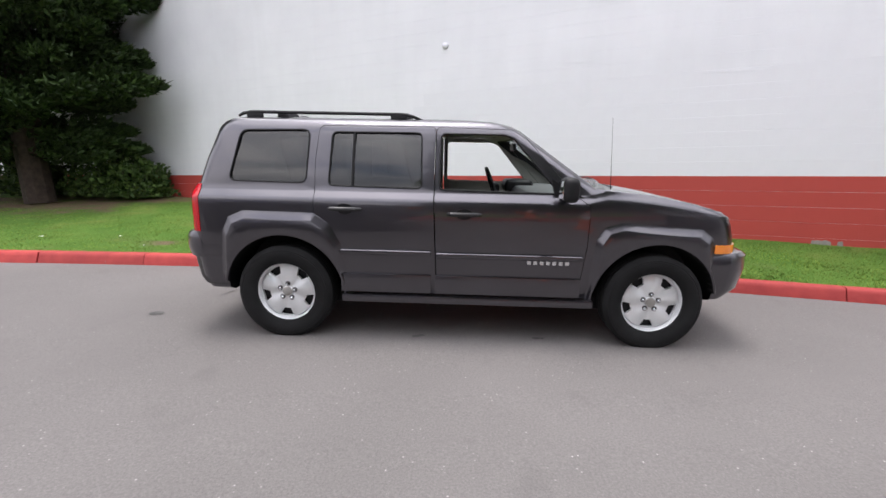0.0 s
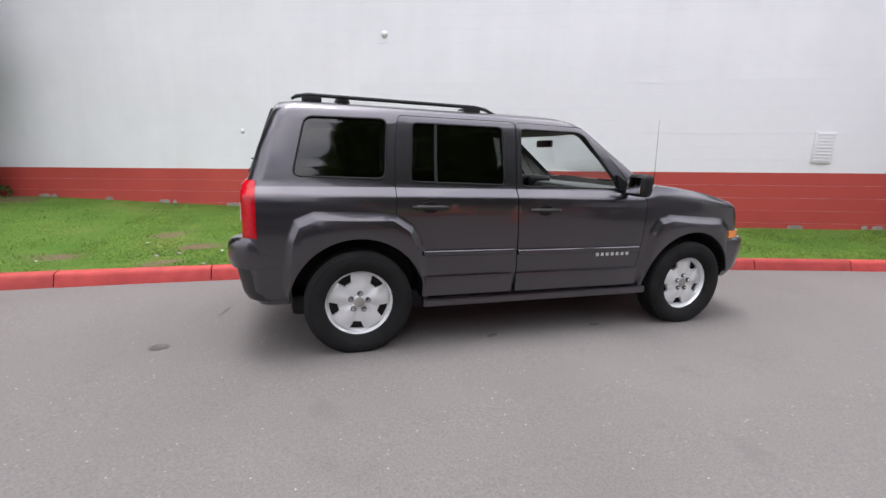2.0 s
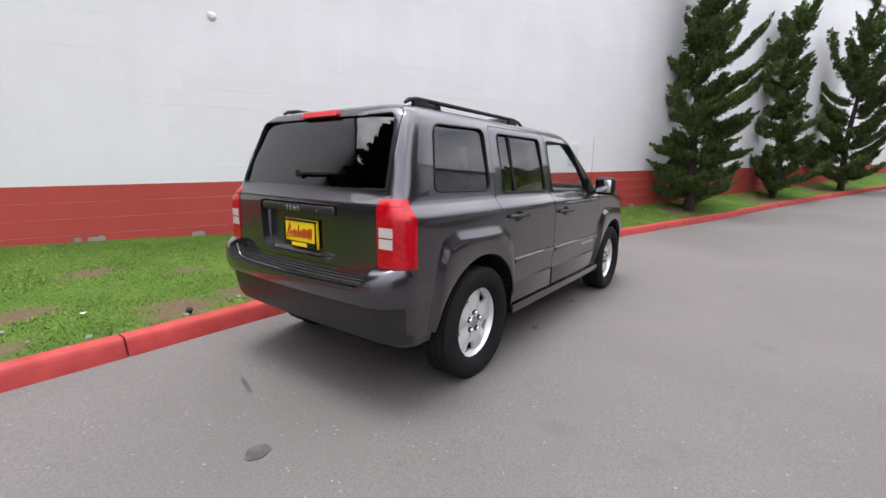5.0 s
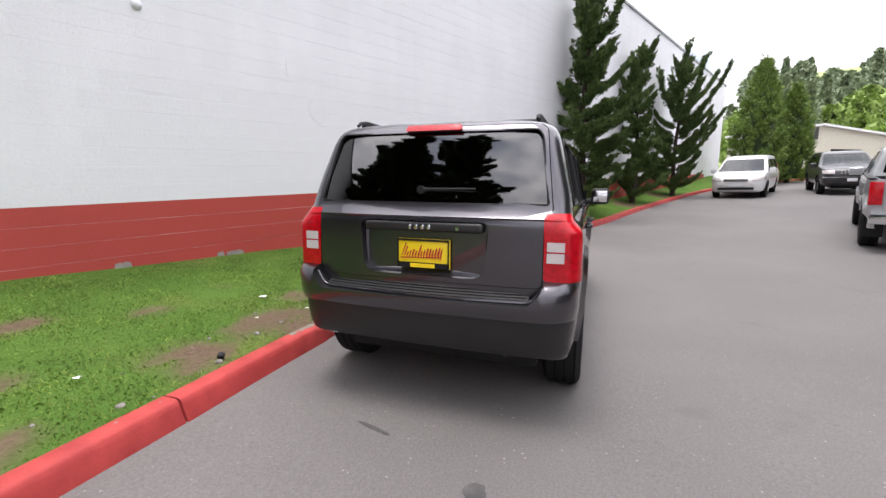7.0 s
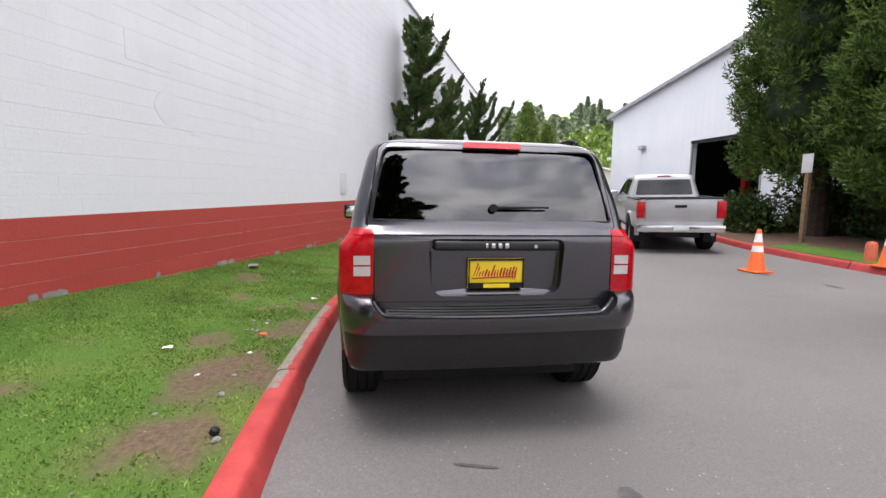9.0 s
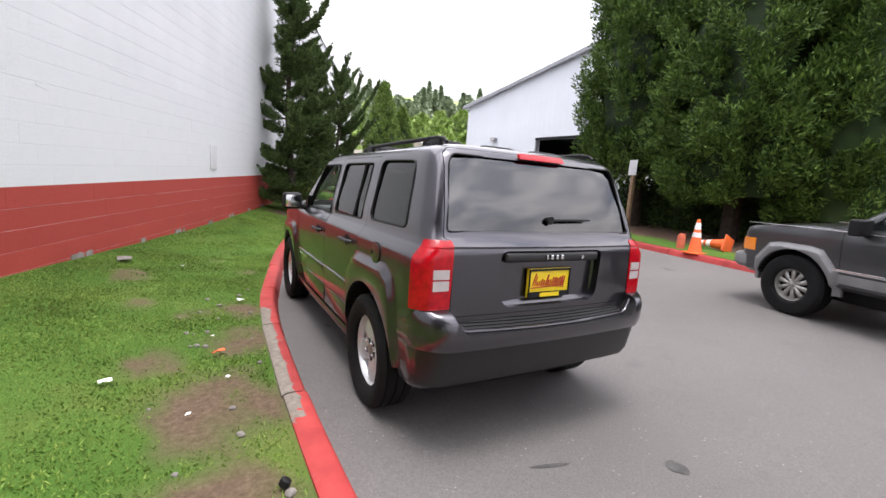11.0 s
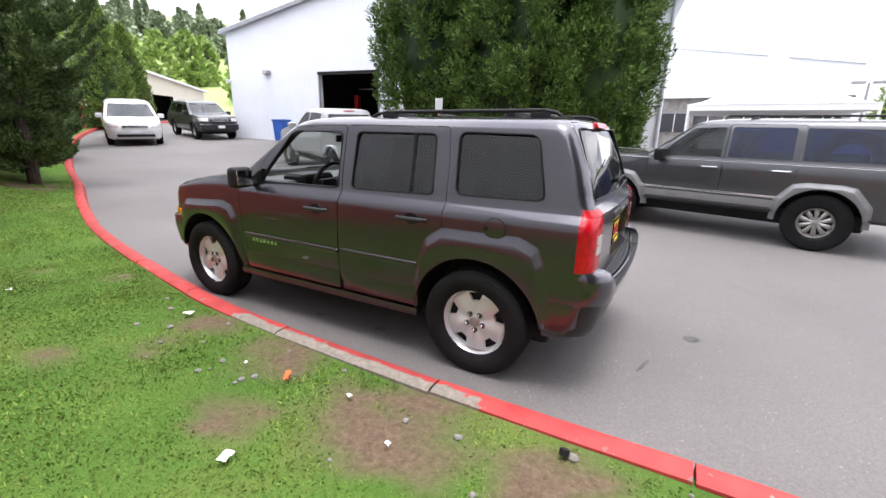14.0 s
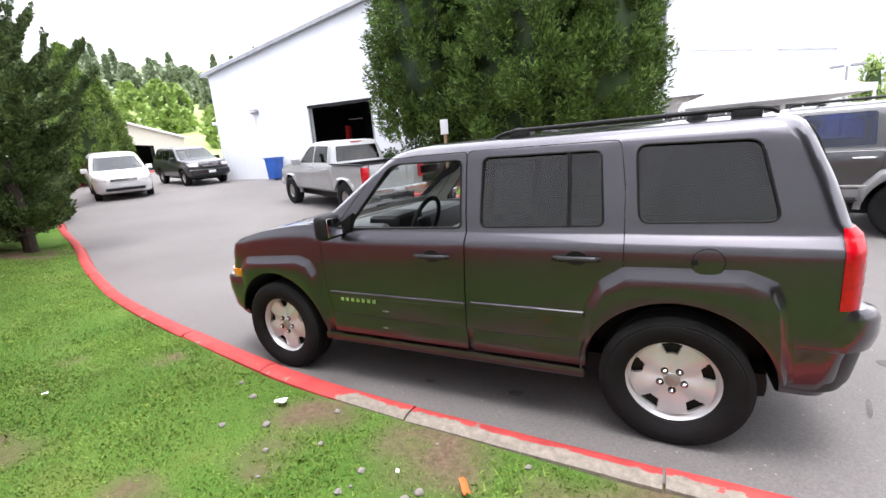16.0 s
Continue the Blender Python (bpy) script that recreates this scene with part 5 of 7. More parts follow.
def vehicle(name, m, label, category, s):
    """A parked vehicle from its outlines: shell, doors, glass, flares, bumpers, lamps, mirrors and wheels."""
    car = thing(name, m, label, category)
    R, B, paint = s["rings"], s.get("bonnet"), M[s["paint"]]
    cuts = [("DIFFERENCE", hull(R, 0.04, None, s["floor"], s["cowl"]), M["cabin"]), ("DIFFERENCE", arch_cutters(R, s["axles"], s["r"], s["r"] + s.get("arch", 0.075), 0.4), M["trim"])]
    for k, poly, _ in s["side"]:
        cuts.append(("DIFFERENCE", prism(poly, "y", -1.4, 1.4), M["trim"]))
    cuts.append(("DIFFERENCE", prism(s["screen"], "x", s["cowl"] - 0.9, s["cowl"] + 0.8), M["trim"]))
    if s.get("back"):
        cuts.append(("DIFFERENCE", prism(s["back"], "x", -4.0, s["back_x"]), M["trim"]))
    shell = carve(hull(R, 0, B), cuts, paint)
    steps = []
    for d in s["doors"]:
        bm = bmesh.new()
        for sd in (1, -1):
            prism(grow(d, 0.004), "y", *sorted((sd * 0.4, sd * 1.4)), bm)
        steps.append(("DIFFERENCE", bm, M["trim"]))
    part("body", carve(shell, steps), paint, car)
    for sd in (1, -1):
        rng = sorted((sd * 0.4, sd * 1.4))
        made = []
        for d in s["doors"]:
            door = part("door", carve(shell, [("INTERSECT", prism(d, "y", *rng), paint)]), paint, car)
            made.append(door)
            x, z = min(p[0] for p in d) + 0.16, s["handle_z"]
            y = sd * (width_at(R, z) + 0.004)
            part("door_handle", tube([(x - 0.10, y, z), (x - 0.08, y + sd * 0.022, z), (x + 0.08, y + sd * 0.022, z), (x + 0.10, y, z)], 0.012, 8), M[s.get("handle", "trim")], door)
        for k, poly, g in s["side"]:
            part("side_glass", pane_of(R, B, poly, "y", *rng), M[g], car)
        for x0, x1, z0, z1, mt, nm in s.get("strips", ()):
            y = sd * (width_at(R, (z0 + z1) / 2) + 0.004)
            part(nm, box(x0, x1, y - 0.02, y + 0.014, z0, z1, 0.006), M[mt], car)
        if s.get("flares"):
            for ax in s["axles"]:
                k, a = s["flares"], s["r"] + s.get("arch", 0.075)
                out = [(ax - a - k, s["r"] - 0.02), (ax - a - k + 0.02, s["r"] + a * 0.6), (ax - a * 0.72, s["r"] + a + k * 0.6), (ax - a * 0.4, s["r"] + a + k), (ax + a * 0.4, s["r"] + a + k), (ax + a * 0.72, s["r"] + a + k * 0.6), (ax + a + k - 0.02, s["r"] + a * 0.6), (ax + a + k, s["r"] - 0.02)]
                part("wheel_arch_flare", flare(R, ax, s["r"], a, out, sd, 0.035), M[s.get("flare_mat", s["paint"])], car)
        mx, mz = s["mirror"]
        y = sd * (width_at(R, mz) + 0.14)
        mir = part("wing_mirror", box(mx - 0.05, mx + 0.06, y - 0.11, y + 0.11, mz - 0.08, mz + 0.09, 0.03, 3), M[s.get("mirror_mat", "trim")], car)
        part("mirror_arm", tube([(mx, sd * (width_at(R, mz) - 0.03), mz - 0.05), (mx, y - sd * 0.08, mz - 0.05)], 0.025, 8), M["trim"], mir)
        for nm, axis, poly, lo, hi, mt in s["lamps"]:
            poly = [(sd * a, b) for a, b in poly] if axis == "x" else poly
            lim = (lo, hi) if axis == "x" else sorted((sd * 0.3, sd * 1.3))
            part(nm, carve(hull(R, -0.008, B), [("INTERSECT", prism(poly, axis, *lim), None), ("DIFFERENCE", hull(R, 0.03, B), None)]), M[mt], car)
    part("windscreen", pane_of(R, B, s["screen"], "x", s["cowl"] - 0.9, s["cowl"] + 0.8), M["mid"], car)
    if s.get("back"):
        part("rear_glass", pane_of(R, B, s["back"], "x", -4.0, s["back_x"]), M["tint"], car)
    for nm, rings, mt in s["bumpers"]:
        part(nm, hull(rings), M[mt], car)
    if s["floor"] < 1.0:
        for y in (0.36, -0.36):
            seat_part(car, s["seat_x"], y, 0.48, s["floor"])
    part("underbody", box(R[3][1] + 0.3, R[3][2] - 0.3, -0.55, 0.55, s["r"] - 0.12, s["r"] + 0.12, 0.04), M["trim"], car)
    wheel_set(car, s["axles"], s["track"], s["r"], s["rim"], s["tyre_w"], s["rim_mesh"], 0.0, False)
    return car


def ground_pose(x, y, yaw):
    """Stands a vehicle on the sloping pavement."""
    a = radians(yaw)
    f, l = Vector((math.cos(a), math.sin(a))), Vector((-math.sin(a), math.cos(a)))
    g = lambda v: lie(x + v.x, y + v.y)
    fx = Vector((f.x * 2, f.y * 2, g(f) - g(-f))).normalized()
    ly = Vector((l.x * 2, l.y * 2, g(l) - g(-l))).normalized()
    up = fx.cross(ly).normalized()
    ly = up.cross(fx)
    m = Matrix((fx, ly, up)).transposed().to_4x4()
    m.translation = (x, y, lie(x, y))
    return m


def lvl(z, xr, xf, w, rr=0.08, rf=0.12, bow=0.05):
    return (z, xr, xf, w, rr, rf, bow)


def wagon():
    """Older boxy grey estate with silver flares and side cladding."""
    rings = [lvl(0.42, -2.0, 1.95, 0.78), lvl(0.46, -2.03, 1.99, 0.83), lvl(0.60, -2.05, 2.0, 0.85), lvl(0.80, -2.05, 2.0, 0.855), lvl(0.95, -2.04, 1.99, 0.85), lvl(1.04, -2.03, 1.97, 0.84), lvl(1.06, -2.03, 1.94, 0.825),
             lvl(1.066, -2.03, 1.70, 0.82), lvl(1.07, -2.03, 1.4, 0.82), lvl(1.074, -2.03, 1.05, 0.82), lvl(1.08, -2.02, 0.90, 0.815), lvl(1.12, -2.01, 0.84, 0.81), lvl(1.3, -1.95, 0.60, 0.765), lvl(1.45, -1.90, 0.40, 0.725), lvl(1.53, -1.88, 0.30, 0.70),
             lvl(1.575, -1.85, 0.20, 0.665), lvl(1.60, -1.80, 0.08, 0.61), lvl(1.615, -1.65, -0.1, 0.50), lvl(1.622, -1.3, -0.4, 0.25)]
    y = lambda *p: soft_poly(list(p), 0.03)
    s = {"rings": rings, "bonnet": (0.88, 1.09, 0.075, 1.07, 0.85), "paint": "xj_paint", "floor": 0.80, "cowl": 0.80, "axles": (1.288, -1.288), "r": 0.36, "arch": 0.07,
         "side": [("f", y((-0.13, 1.115), (0.66, 1.105), (0.28, 1.49), (-0.13, 1.51)), "mid"), ("r", y((-0.92, 1.12), (-0.21, 1.115), (-0.21, 1.51), (-0.90, 1.51)), "sky_tint"), ("q", y((-1.86, 1.13), (-1.02, 1.12), (-1.00, 1.51), (-1.78, 1.505)), "sky_tint")],
         "doors": [y((-0.16, 0.47), (0.80, 0.47), (0.82, 1.04), (0.74, 1.09), (0.31, 1.53), (-0.165, 1.545)), y((-0.178, 0.47), (-0.78, 0.47), (-0.88, 0.72), (-0.99, 0.86), (-0.99, 1.545), (-0.175, 1.547))],
         "screen": y((-0.70, 1.13), (0.70, 1.13), (0.62, 1.50), (-0.62, 1.50)), "back": y((-0.66, 1.13), (0.66, 1.13), (0.60, 1.50), (-0.60, 1.50)), "back_x": -1.65, "handle_z": 0.98, "handle": "chrome",
         "strips": [(-0.82, 0.80, 0.50, 0.60, "moulding", "lower_cladding"), (-0.90, 0.86, 0.625, 0.655, "chrome", "side_strip"), (-1.95, 1.9, 1.052, 1.066, "chrome", "belt_strip")],
         "flares": 0.07, "flare_mat": "moulding", "mirror": (0.62, 1.12),
         "lamps": [("side_marker", "y", [(1.78, 0.70), (2.2, 0.70), (2.2, 0.86), (1.78, 0.86)], 0, 0, "amber"), ("tail_lamp", "x", [(0.66, 0.75), (0.95, 0.75), (0.95, 1.02), (0.66, 1.02)], -2.4, -1.93, "lamp_red")],
         "bumpers": [("front_bumper", [lvl(0.46, 1.9, 2.05, 0.82, 0.02, 0.06, 0.03), lvl(0.50, 1.88, 2.10, 0.85, 0.02, 0.08, 0.03), lvl(0.62, 1.88, 2.10, 0.85, 0.02, 0.08, 0.03), lvl(0.65, 1.9, 2.06, 0.83, 0.02, 0.06, 0.03)], "moulding"),
                     ("rear_bumper", [lvl(0.46, -2.12, -1.9, 0.82, 0.06, 0.02, 0.0), lvl(0.50, -2.16, -1.9, 0.85, 0.08, 0.02, 0.0), lvl(0.62, -2.16, -1.9, 0.85, 0.08, 0.02, 0.0), lvl(0.65, -2.12, -1.9, 0.83, 0.06, 0.02, 0.0)], "moulding")],
         "seat_x": -0.2, "track": 0.74, "rim": 0.205, "tyre_w": 0.23, "rim_mesh": spoke_rim_mesh(0.21, 10, (0.36, 0.78, 0.50), 0.03, "alloy")}
    car = vehicle("estate_car", ground_pose(-2.80, -5.00, -13.0), "dark grey boxy estate car with silver flares", "car", s)
    for sd in (1, -1):
        part("roof_rack_rail", tube([(-1.7, sd * 0.55, 1.615), (-1.66, sd * 0.55, 1.66), (-0.1, sd * 0.55, 1.66), (-0.06, sd * 0.55, 1.615)], 0.014, 8), M["trim"], car, "black roof rack rail")
    for x in (-1.45, -0.35):
        part("cross_bar", tube([(x, -0.55, 1.66), (x, 0.55, 1.66)], 0.012, 8), M["trim"], car)
    part("spare_tyre", tyre_mesh(0.34, 0.2, 0.2), M["tyre"], car, "spare wheel stored inside", 0, Matrix.Translation((-1.45, 0.58, 1.15)))


def pickup():
    """Silver crew-cab pickup with an open bed."""
    rings = [lvl(0.50, -0.95, 2.35, 0.80), lvl(0.56, -0.98, 2.40, 0.86), lvl(0.75, -0.98, 2.42, 0.885), lvl(0.95, -0.98, 2.41, 0.885), lvl(1.10, -0.98, 2.38, 0.87), lvl(1.17, -0.97, 2.33, 0.85), lvl(1.18, -0.97, 2.0, 0.845), lvl(1.186, -0.97, 1.6, 0.845),
             lvl(1.19, -0.97, 1.25, 0.84), lvl(1.2, -0.97, 1.12, 0.835), lvl(1.24, -0.96, 1.06, 0.825), lvl(1.45, -0.92, 0.76, 0.765), lvl(1.62, -0.89, 0.50, 0.71), lvl(1.70, -0.87, 0.38, 0.68), lvl(1.745, -0.84, 0.27, 0.635), lvl(1.77, -0.78, 0.12, 0.56), lvl(1.785, -0.6, -0.1, 0.4)]
    y = lambda *p: soft_poly(list(p), 0.04)
    s = {"rings": rings, "bonnet": (1.08, 1.21, 0.10, 1.187, 0.95), "paint": "silver", "floor": 0.9, "cowl": 1.0, "axles": (1.62,), "r": 0.39, "arch": 0.09,
         "side": [("f", y((0.08, 1.235), (0.84, 1.225), (0.42, 1.64), (0.08, 1.66)), "tint"), ("r", y((-0.76, 1.25), (0.0, 1.24), (0.0, 1.66), (-0.68, 1.655)), "tint")],
         "doors": [y((0.05, 0.58), (1.02, 0.58), (1.03, 1.15), (0.95, 1.21), (0.44, 1.69), (0.045, 1.705)), y((0.03, 0.58), (-0.85, 0.58), (-0.86, 1.3), (-0.82, 1.705), (0.033, 1.707))],
         "screen": y((-0.72, 1.25), (0.72, 1.25), (0.62, 1.66), (-0.62, 1.66)), "back": y((-0.66, 1.26), (0.66, 1.26), (0.60, 1.64), (-0.60, 1.64)), "back_x": -0.7, "handle_z": 1.08, "handle": "silver",
         "flares": 0.05, "mirror": (0.88, 1.25), "mirror_mat": "silver", "lamps": [], "bumpers": [("front_bumper", [lvl(0.5, 2.2, 2.42, 0.80, 0.02, 0.1), lvl(0.56, 2.2, 2.5, 0.88, 0.02, 0.1), lvl(0.75, 2.2, 2.5, 0.88, 0.02, 0.1), lvl(0.78, 2.2, 2.45, 0.86, 0.02, 0.1)], "silver")],
         "seat_x": 0.2, "track": 0.78, "rim": 0.21, "tyre_w": 0.25, "rim_mesh": spoke_rim_mesh(0.215, 6, (0.4, 0.8, 0.6), 0.03, "alloy")}
    m = ground_pose(6.86, -6.88, -22.4)
    car = vehicle("pickup_truck", m, "silver crew-cab pickup truck by the far kerb", "truck", s)
    br = [lvl(0.55, -2.50, -1.02, 0.80, 0.04, 0.04, 0), lvl(0.62, -2.53, -1.01, 0.87, 0.05, 0.05, 0), lvl(0.85, -2.54, -1.0, 0.885, 0.05, 0.05, 0), lvl(1.10, -2.53, -1.0, 0.875, 0.05, 0.05, 0), lvl(1.21, -2.52, -1.0, 0.86, 0.05, 0.05, 0)]
    part("bed", carve(hull(br), [("DIFFERENCE", box(-2.46, -1.06, -0.76, 0.76, 0.72, 1.4), M["trim"]), ("DIFFERENCE", arch_cutters(br, (-1.62,), 0.39, 0.48, 0.12), M["trim"])], M["silver"]), M["silver"], car, "open pickup bed")
    part("bed_rim", box(-2.55, -1.0, 0.80, 0.90, 1.205, 1.235, 0.012), M["trim"], car)
    part("bed_rim", box(-2.55, -1.0, -0.90, -0.80, 1.205, 1.235, 0.012), M["trim"], car)
    gate = part("tailgate", box(-2.565, -2.50, -0.70, 0.70, 0.70, 1.22, 0.015), M["silver"], car, "silver tailgate")
    part("gate_cap", box(-2.572, -2.49, -0.72, 0.72, 1.212, 1.24, 0.01), M["trim"], gate)
    part("gate_handle", box(-2.575, -2.56, -0.12, 0.12, 1.03, 1.09, 0.006), M["trim"], gate)
    part("rear_bumper", box(-2.70, -2.52, -0.86, 0.86, 0.50, 0.66, 0.03), M["chrome"], car, "silver step bumper")
    part("licence_plate", box(-2.708, -2.698, -0.15, 0.15, 0.55, 0.65, 0.003), M["plate_white"], car, "pale plate")
    for sd in (1, -1):
        part("tail_lamp", box(-2.575, -2.46, sd * 0.80 - 0.085, sd * 0.80 + 0.085, 0.80, 1.17, 0.02), M["lamp_red"], car, "red tail lamp")
        out = [(-1.62 - 0.53, 0.37), (-1.62 - 0.5, 0.72), (-1.62 - 0.3, 0.90), (-1.62, 0.935), (-1.62 + 0.3, 0.90), (-1.62 + 0.5, 0.72), (-1.62 + 0.53, 0.37)]
        part("wheel_arch_flare", flare(br, -1.62, 0.39, 0.48, out, sd, 0.04), M["silver"], car)
        part("mud_flap", box(-2.08, -2.06, sd * 0.76 - 0.13, sd * 0.76 + 0.13, 0.22, 0.50), M["trim"], car)
    part("cab_brake_lamp", box(-0.90, -0.82, -0.16, 0.16, 1.715, 1.745, 0.008), M["lamp_red"], car)
    part("chassis", box(-2.45, 0.5, -0.45, 0.45, 0.36, 0.58, 0.03), M["trim"], car)
    wheel_set(car, (-1.62,), 0.78, 0.39, 0.21, 0.25, s["rim_mesh"], 0.0, False)


def minivan():
    rings = [lvl(0.25, -2.45, 2.30, 0.82), lvl(0.30, -2.5, 2.42, 0.93, 0.1, 0.35), lvl(0.50, -2.53, 2.48, 0.97, 0.1, 0.40, 0.1), lvl(0.75, -2.53, 2.46, 0.98, 0.1, 0.40, 0.12), lvl(0.92, -2.52, 2.40, 0.965, 0.1, 0.40, 0.14), lvl(0.98, -2.52, 2.30, 0.95, 0.1, 0.35, 0.14), lvl(0.99, -2.52, 2.1, 0.945, 0.1, 0.3, 0.12),
             lvl(1.0, -2.51, 1.8, 0.94, 0.1, 0.2, 0.12), lvl(1.01, -2.51, 1.55, 0.935, 0.1, 0.15, 0.12), lvl(1.05, -2.50, 1.45, 0.925, 0.1, 0.12, 0.14), lvl(1.3, -2.42, 1.08, 0.86, 0.1, 0.12, 0.14), lvl(1.5, -2.34, 0.78, 0.80, 0.1, 0.12, 0.12), lvl(1.62, -2.28, 0.58, 0.75, 0.1, 0.12, 0.1), lvl(1.69, -2.2, 0.35, 0.66, 0.1, 0.14, 0.06), lvl(1.725, -2.0, 0.0, 0.5), lvl(1.735, -1.6, -0.5, 0.25)]
    y = lambda *p: soft_poly(list(p), 0.04)
    s = {"rings": rings, "bonnet": (1.40, 1.05, 0.16, 1.0, 0.75), "paint": "white_paint", "floor": 0.85, "cowl": 1.40, "axles": (1.54, -1.54), "r": 0.33, "arch": 0.06,
         "side": [("f", y((0.25, 1.06), (1.20, 1.04), (0.66, 1.48), (0.28, 1.52)), "tint"), ("m", y((-0.95, 1.08), (0.18, 1.06), (0.20, 1.53), (-0.95, 1.53)), "tint"), ("b", y((-2.28, 1.10), (-1.05, 1.08), (-1.05, 1.53), (-2.15, 1.52)), "tint")],
         "doors": [y((0.22, 0.36), (1.12, 0.36), (1.28, 1.02), (0.70, 1.56), (0.225, 1.58)), y((0.205, 0.36), (-0.95, 0.36), (-1.0, 1.0), (-1.0, 1.58), (0.208, 1.582))],
         "screen": y((-0.82, 1.08), (0.82, 1.08), (0.68, 1.56), (-0.68, 1.56)), "back": y((-0.72, 1.1), (0.72, 1.1), (0.66, 1.52), (-0.66, 1.52)), "back_x": -2.1, "handle_z": 0.95, "handle": "white_paint", "mirror": (1.12, 1.10), "mirror_mat": "white_paint",
         "lamps": [("headlamp", "x", [(0.52, 0.70), (1.0, 0.74), (1.0, 0.88), (0.56, 0.84)], 1.9, 3.0, "lamp_white"), ("tail_lamp", "x", [(0.78, 0.7), (1.1, 0.7), (1.1, 1.3), (0.78, 1.3)], -3, -2.35, "lamp_red")],
         "bumpers": [], "seat_x": 0.3, "track": 0.84, "rim": 0.2, "tyre_w": 0.21, "rim_mesh": spoke_rim_mesh(0.205, 5, (0.4, 0.8, 0.6), 0.02, "alloy")}
    car = vehicle("minivan", ground_pose(19.0, -7.3, 157), "white minivan with dark windows facing down the drive", "van", s)
    part("grille", box(2.52, 2.60, -0.42, 0.42, 0.70, 0.80, 0.02), M["dark_metal"], car, "dark grille with chrome bars")
    for z in (0.725, 0.770):
        part("grille_bar", box(2.59, 2.615, -0.42, 0.42, z - 0.010, z + 0.010, 0.004), M["chrome"], car)
    part("lower_grille", box(2.55, 2.60, -0.62, 0.62, 0.36, 0.46, 0.02), M["trim"], car)
    part("licence_plate", box(2.595, 2.612, -0.15, 0.15, 0.50, 0.62, 0.004), M["plate_white"], car)


def dark_suv():
    rings = [lvl(0.36, -2.2, 2.15, 0.80), lvl(0.42, -2.26, 2.24, 0.90, 0.1, 0.25), lvl(0.60, -2.28, 2.28, 0.94, 0.1, 0.28, 0.08), lvl(0.85, -2.28, 2.27, 0.945, 0.1, 0.26, 0.08), lvl(1.03, -2.26, 2.22, 0.93, 0.1, 0.22, 0.08), lvl(1.09, -2.25, 2.15, 0.91, 0.1, 0.2, 0.08), lvl(1.10, -2.25, 1.8, 0.905), lvl(1.108, -2.25, 1.35, 0.90),
             lvl(1.12, -2.24, 1.12, 0.89), lvl(1.3, -2.16, 0.85, 0.835), lvl(1.5, -2.05, 0.55, 0.77), lvl(1.64, -1.96, 0.32, 0.715), lvl(1.70, -1.88, 0.16, 0.65), lvl(1.73, -1.7, -0.1, 0.5), lvl(1.74, -1.3, -0.5, 0.25)]
    y = lambda *p: soft_poly(list(p), 0.04)
    s = {"rings": rings, "bonnet": (1.10, 1.13, 0.07, 1.108, 0.85), "paint": "black_paint", "floor": 0.85, "cowl": 1.05, "axles": (1.42, -1.42), "r": 0.37, "arch": 0.08,
         "side": [("f", y((-0.05, 1.15), (0.86, 1.14), (0.42, 1.54), (-0.05, 1.57)), "mid"), ("r", y((-0.95, 1.16), (-0.13, 1.15), (-0.13, 1.57), (-0.95, 1.57)), "tint"), ("q", y((-1.95, 1.2), (-1.05, 1.17), (-1.05, 1.57), (-1.75, 1.54)), "tint")],
         "doors": [y((-0.09, 0.45), (0.88, 0.45), (1.0, 1.12), (0.46, 1.61), (-0.09, 1.62)), y((-0.105, 0.45), (-0.85, 0.45), (-1.0, 0.85), (-1.0, 1.62), (-0.106, 1.622))],
         "screen": y((-0.78, 1.16), (0.78, 1.16), (0.66, 1.60), (-0.66, 1.60)), "back": y((-0.7, 1.2), (0.7, 1.2), (0.64, 1.56), (-0.64, 1.56)), "back_x": -1.7, "handle_z": 1.02, "handle": "black_paint", "mirror": (0.78, 1.18), "mirror_mat": "black_paint",
         "lamps": [("headlamp", "x", [(0.52, 0.86), (0.86, 0.86), (0.90, 1.0), (0.52, 1.0)], 1.9, 3.0, "lamp_white")], "bumpers": [("front_bumper", [lvl(0.42, 2.05, 2.28, 0.85, 0.02, 0.2, 0.08), lvl(0.50, 2.05, 2.36, 0.93, 0.02, 0.25, 0.08), lvl(0.70, 2.05, 2.36, 0.93, 0.02, 0.25, 0.08), lvl(0.74, 2.05, 2.3, 0.9, 0.02, 0.22, 0.08)], "black_paint")],
         "seat_x": 0.0, "track": 0.80, "rim": 0.22, "tyre_w": 0.24, "rim_mesh": spoke_rim_mesh(0.225, 5, (0.4, 0.82, 0.62), 0.02, "alloy")}
    car = vehicle("dark_sport_utility", ground_pose(19.5, -10.9, 166), "black sport-utility car parked by the white building", "car", s)
    for k in range(7):
        part("grille_slot", box(2.33, 2.385, -0.36 + k * 0.105, -0.29 + k * 0.105, 0.84, 1.0, 0.01), M["chrome"], car)
    part("licence_plate", box(2.43, 2.45, -0.15, 0.15, 0.55, 0.67, 0.004), M["plate_white"], car)


wagon()
pickup()
minivan()
dark_suv()


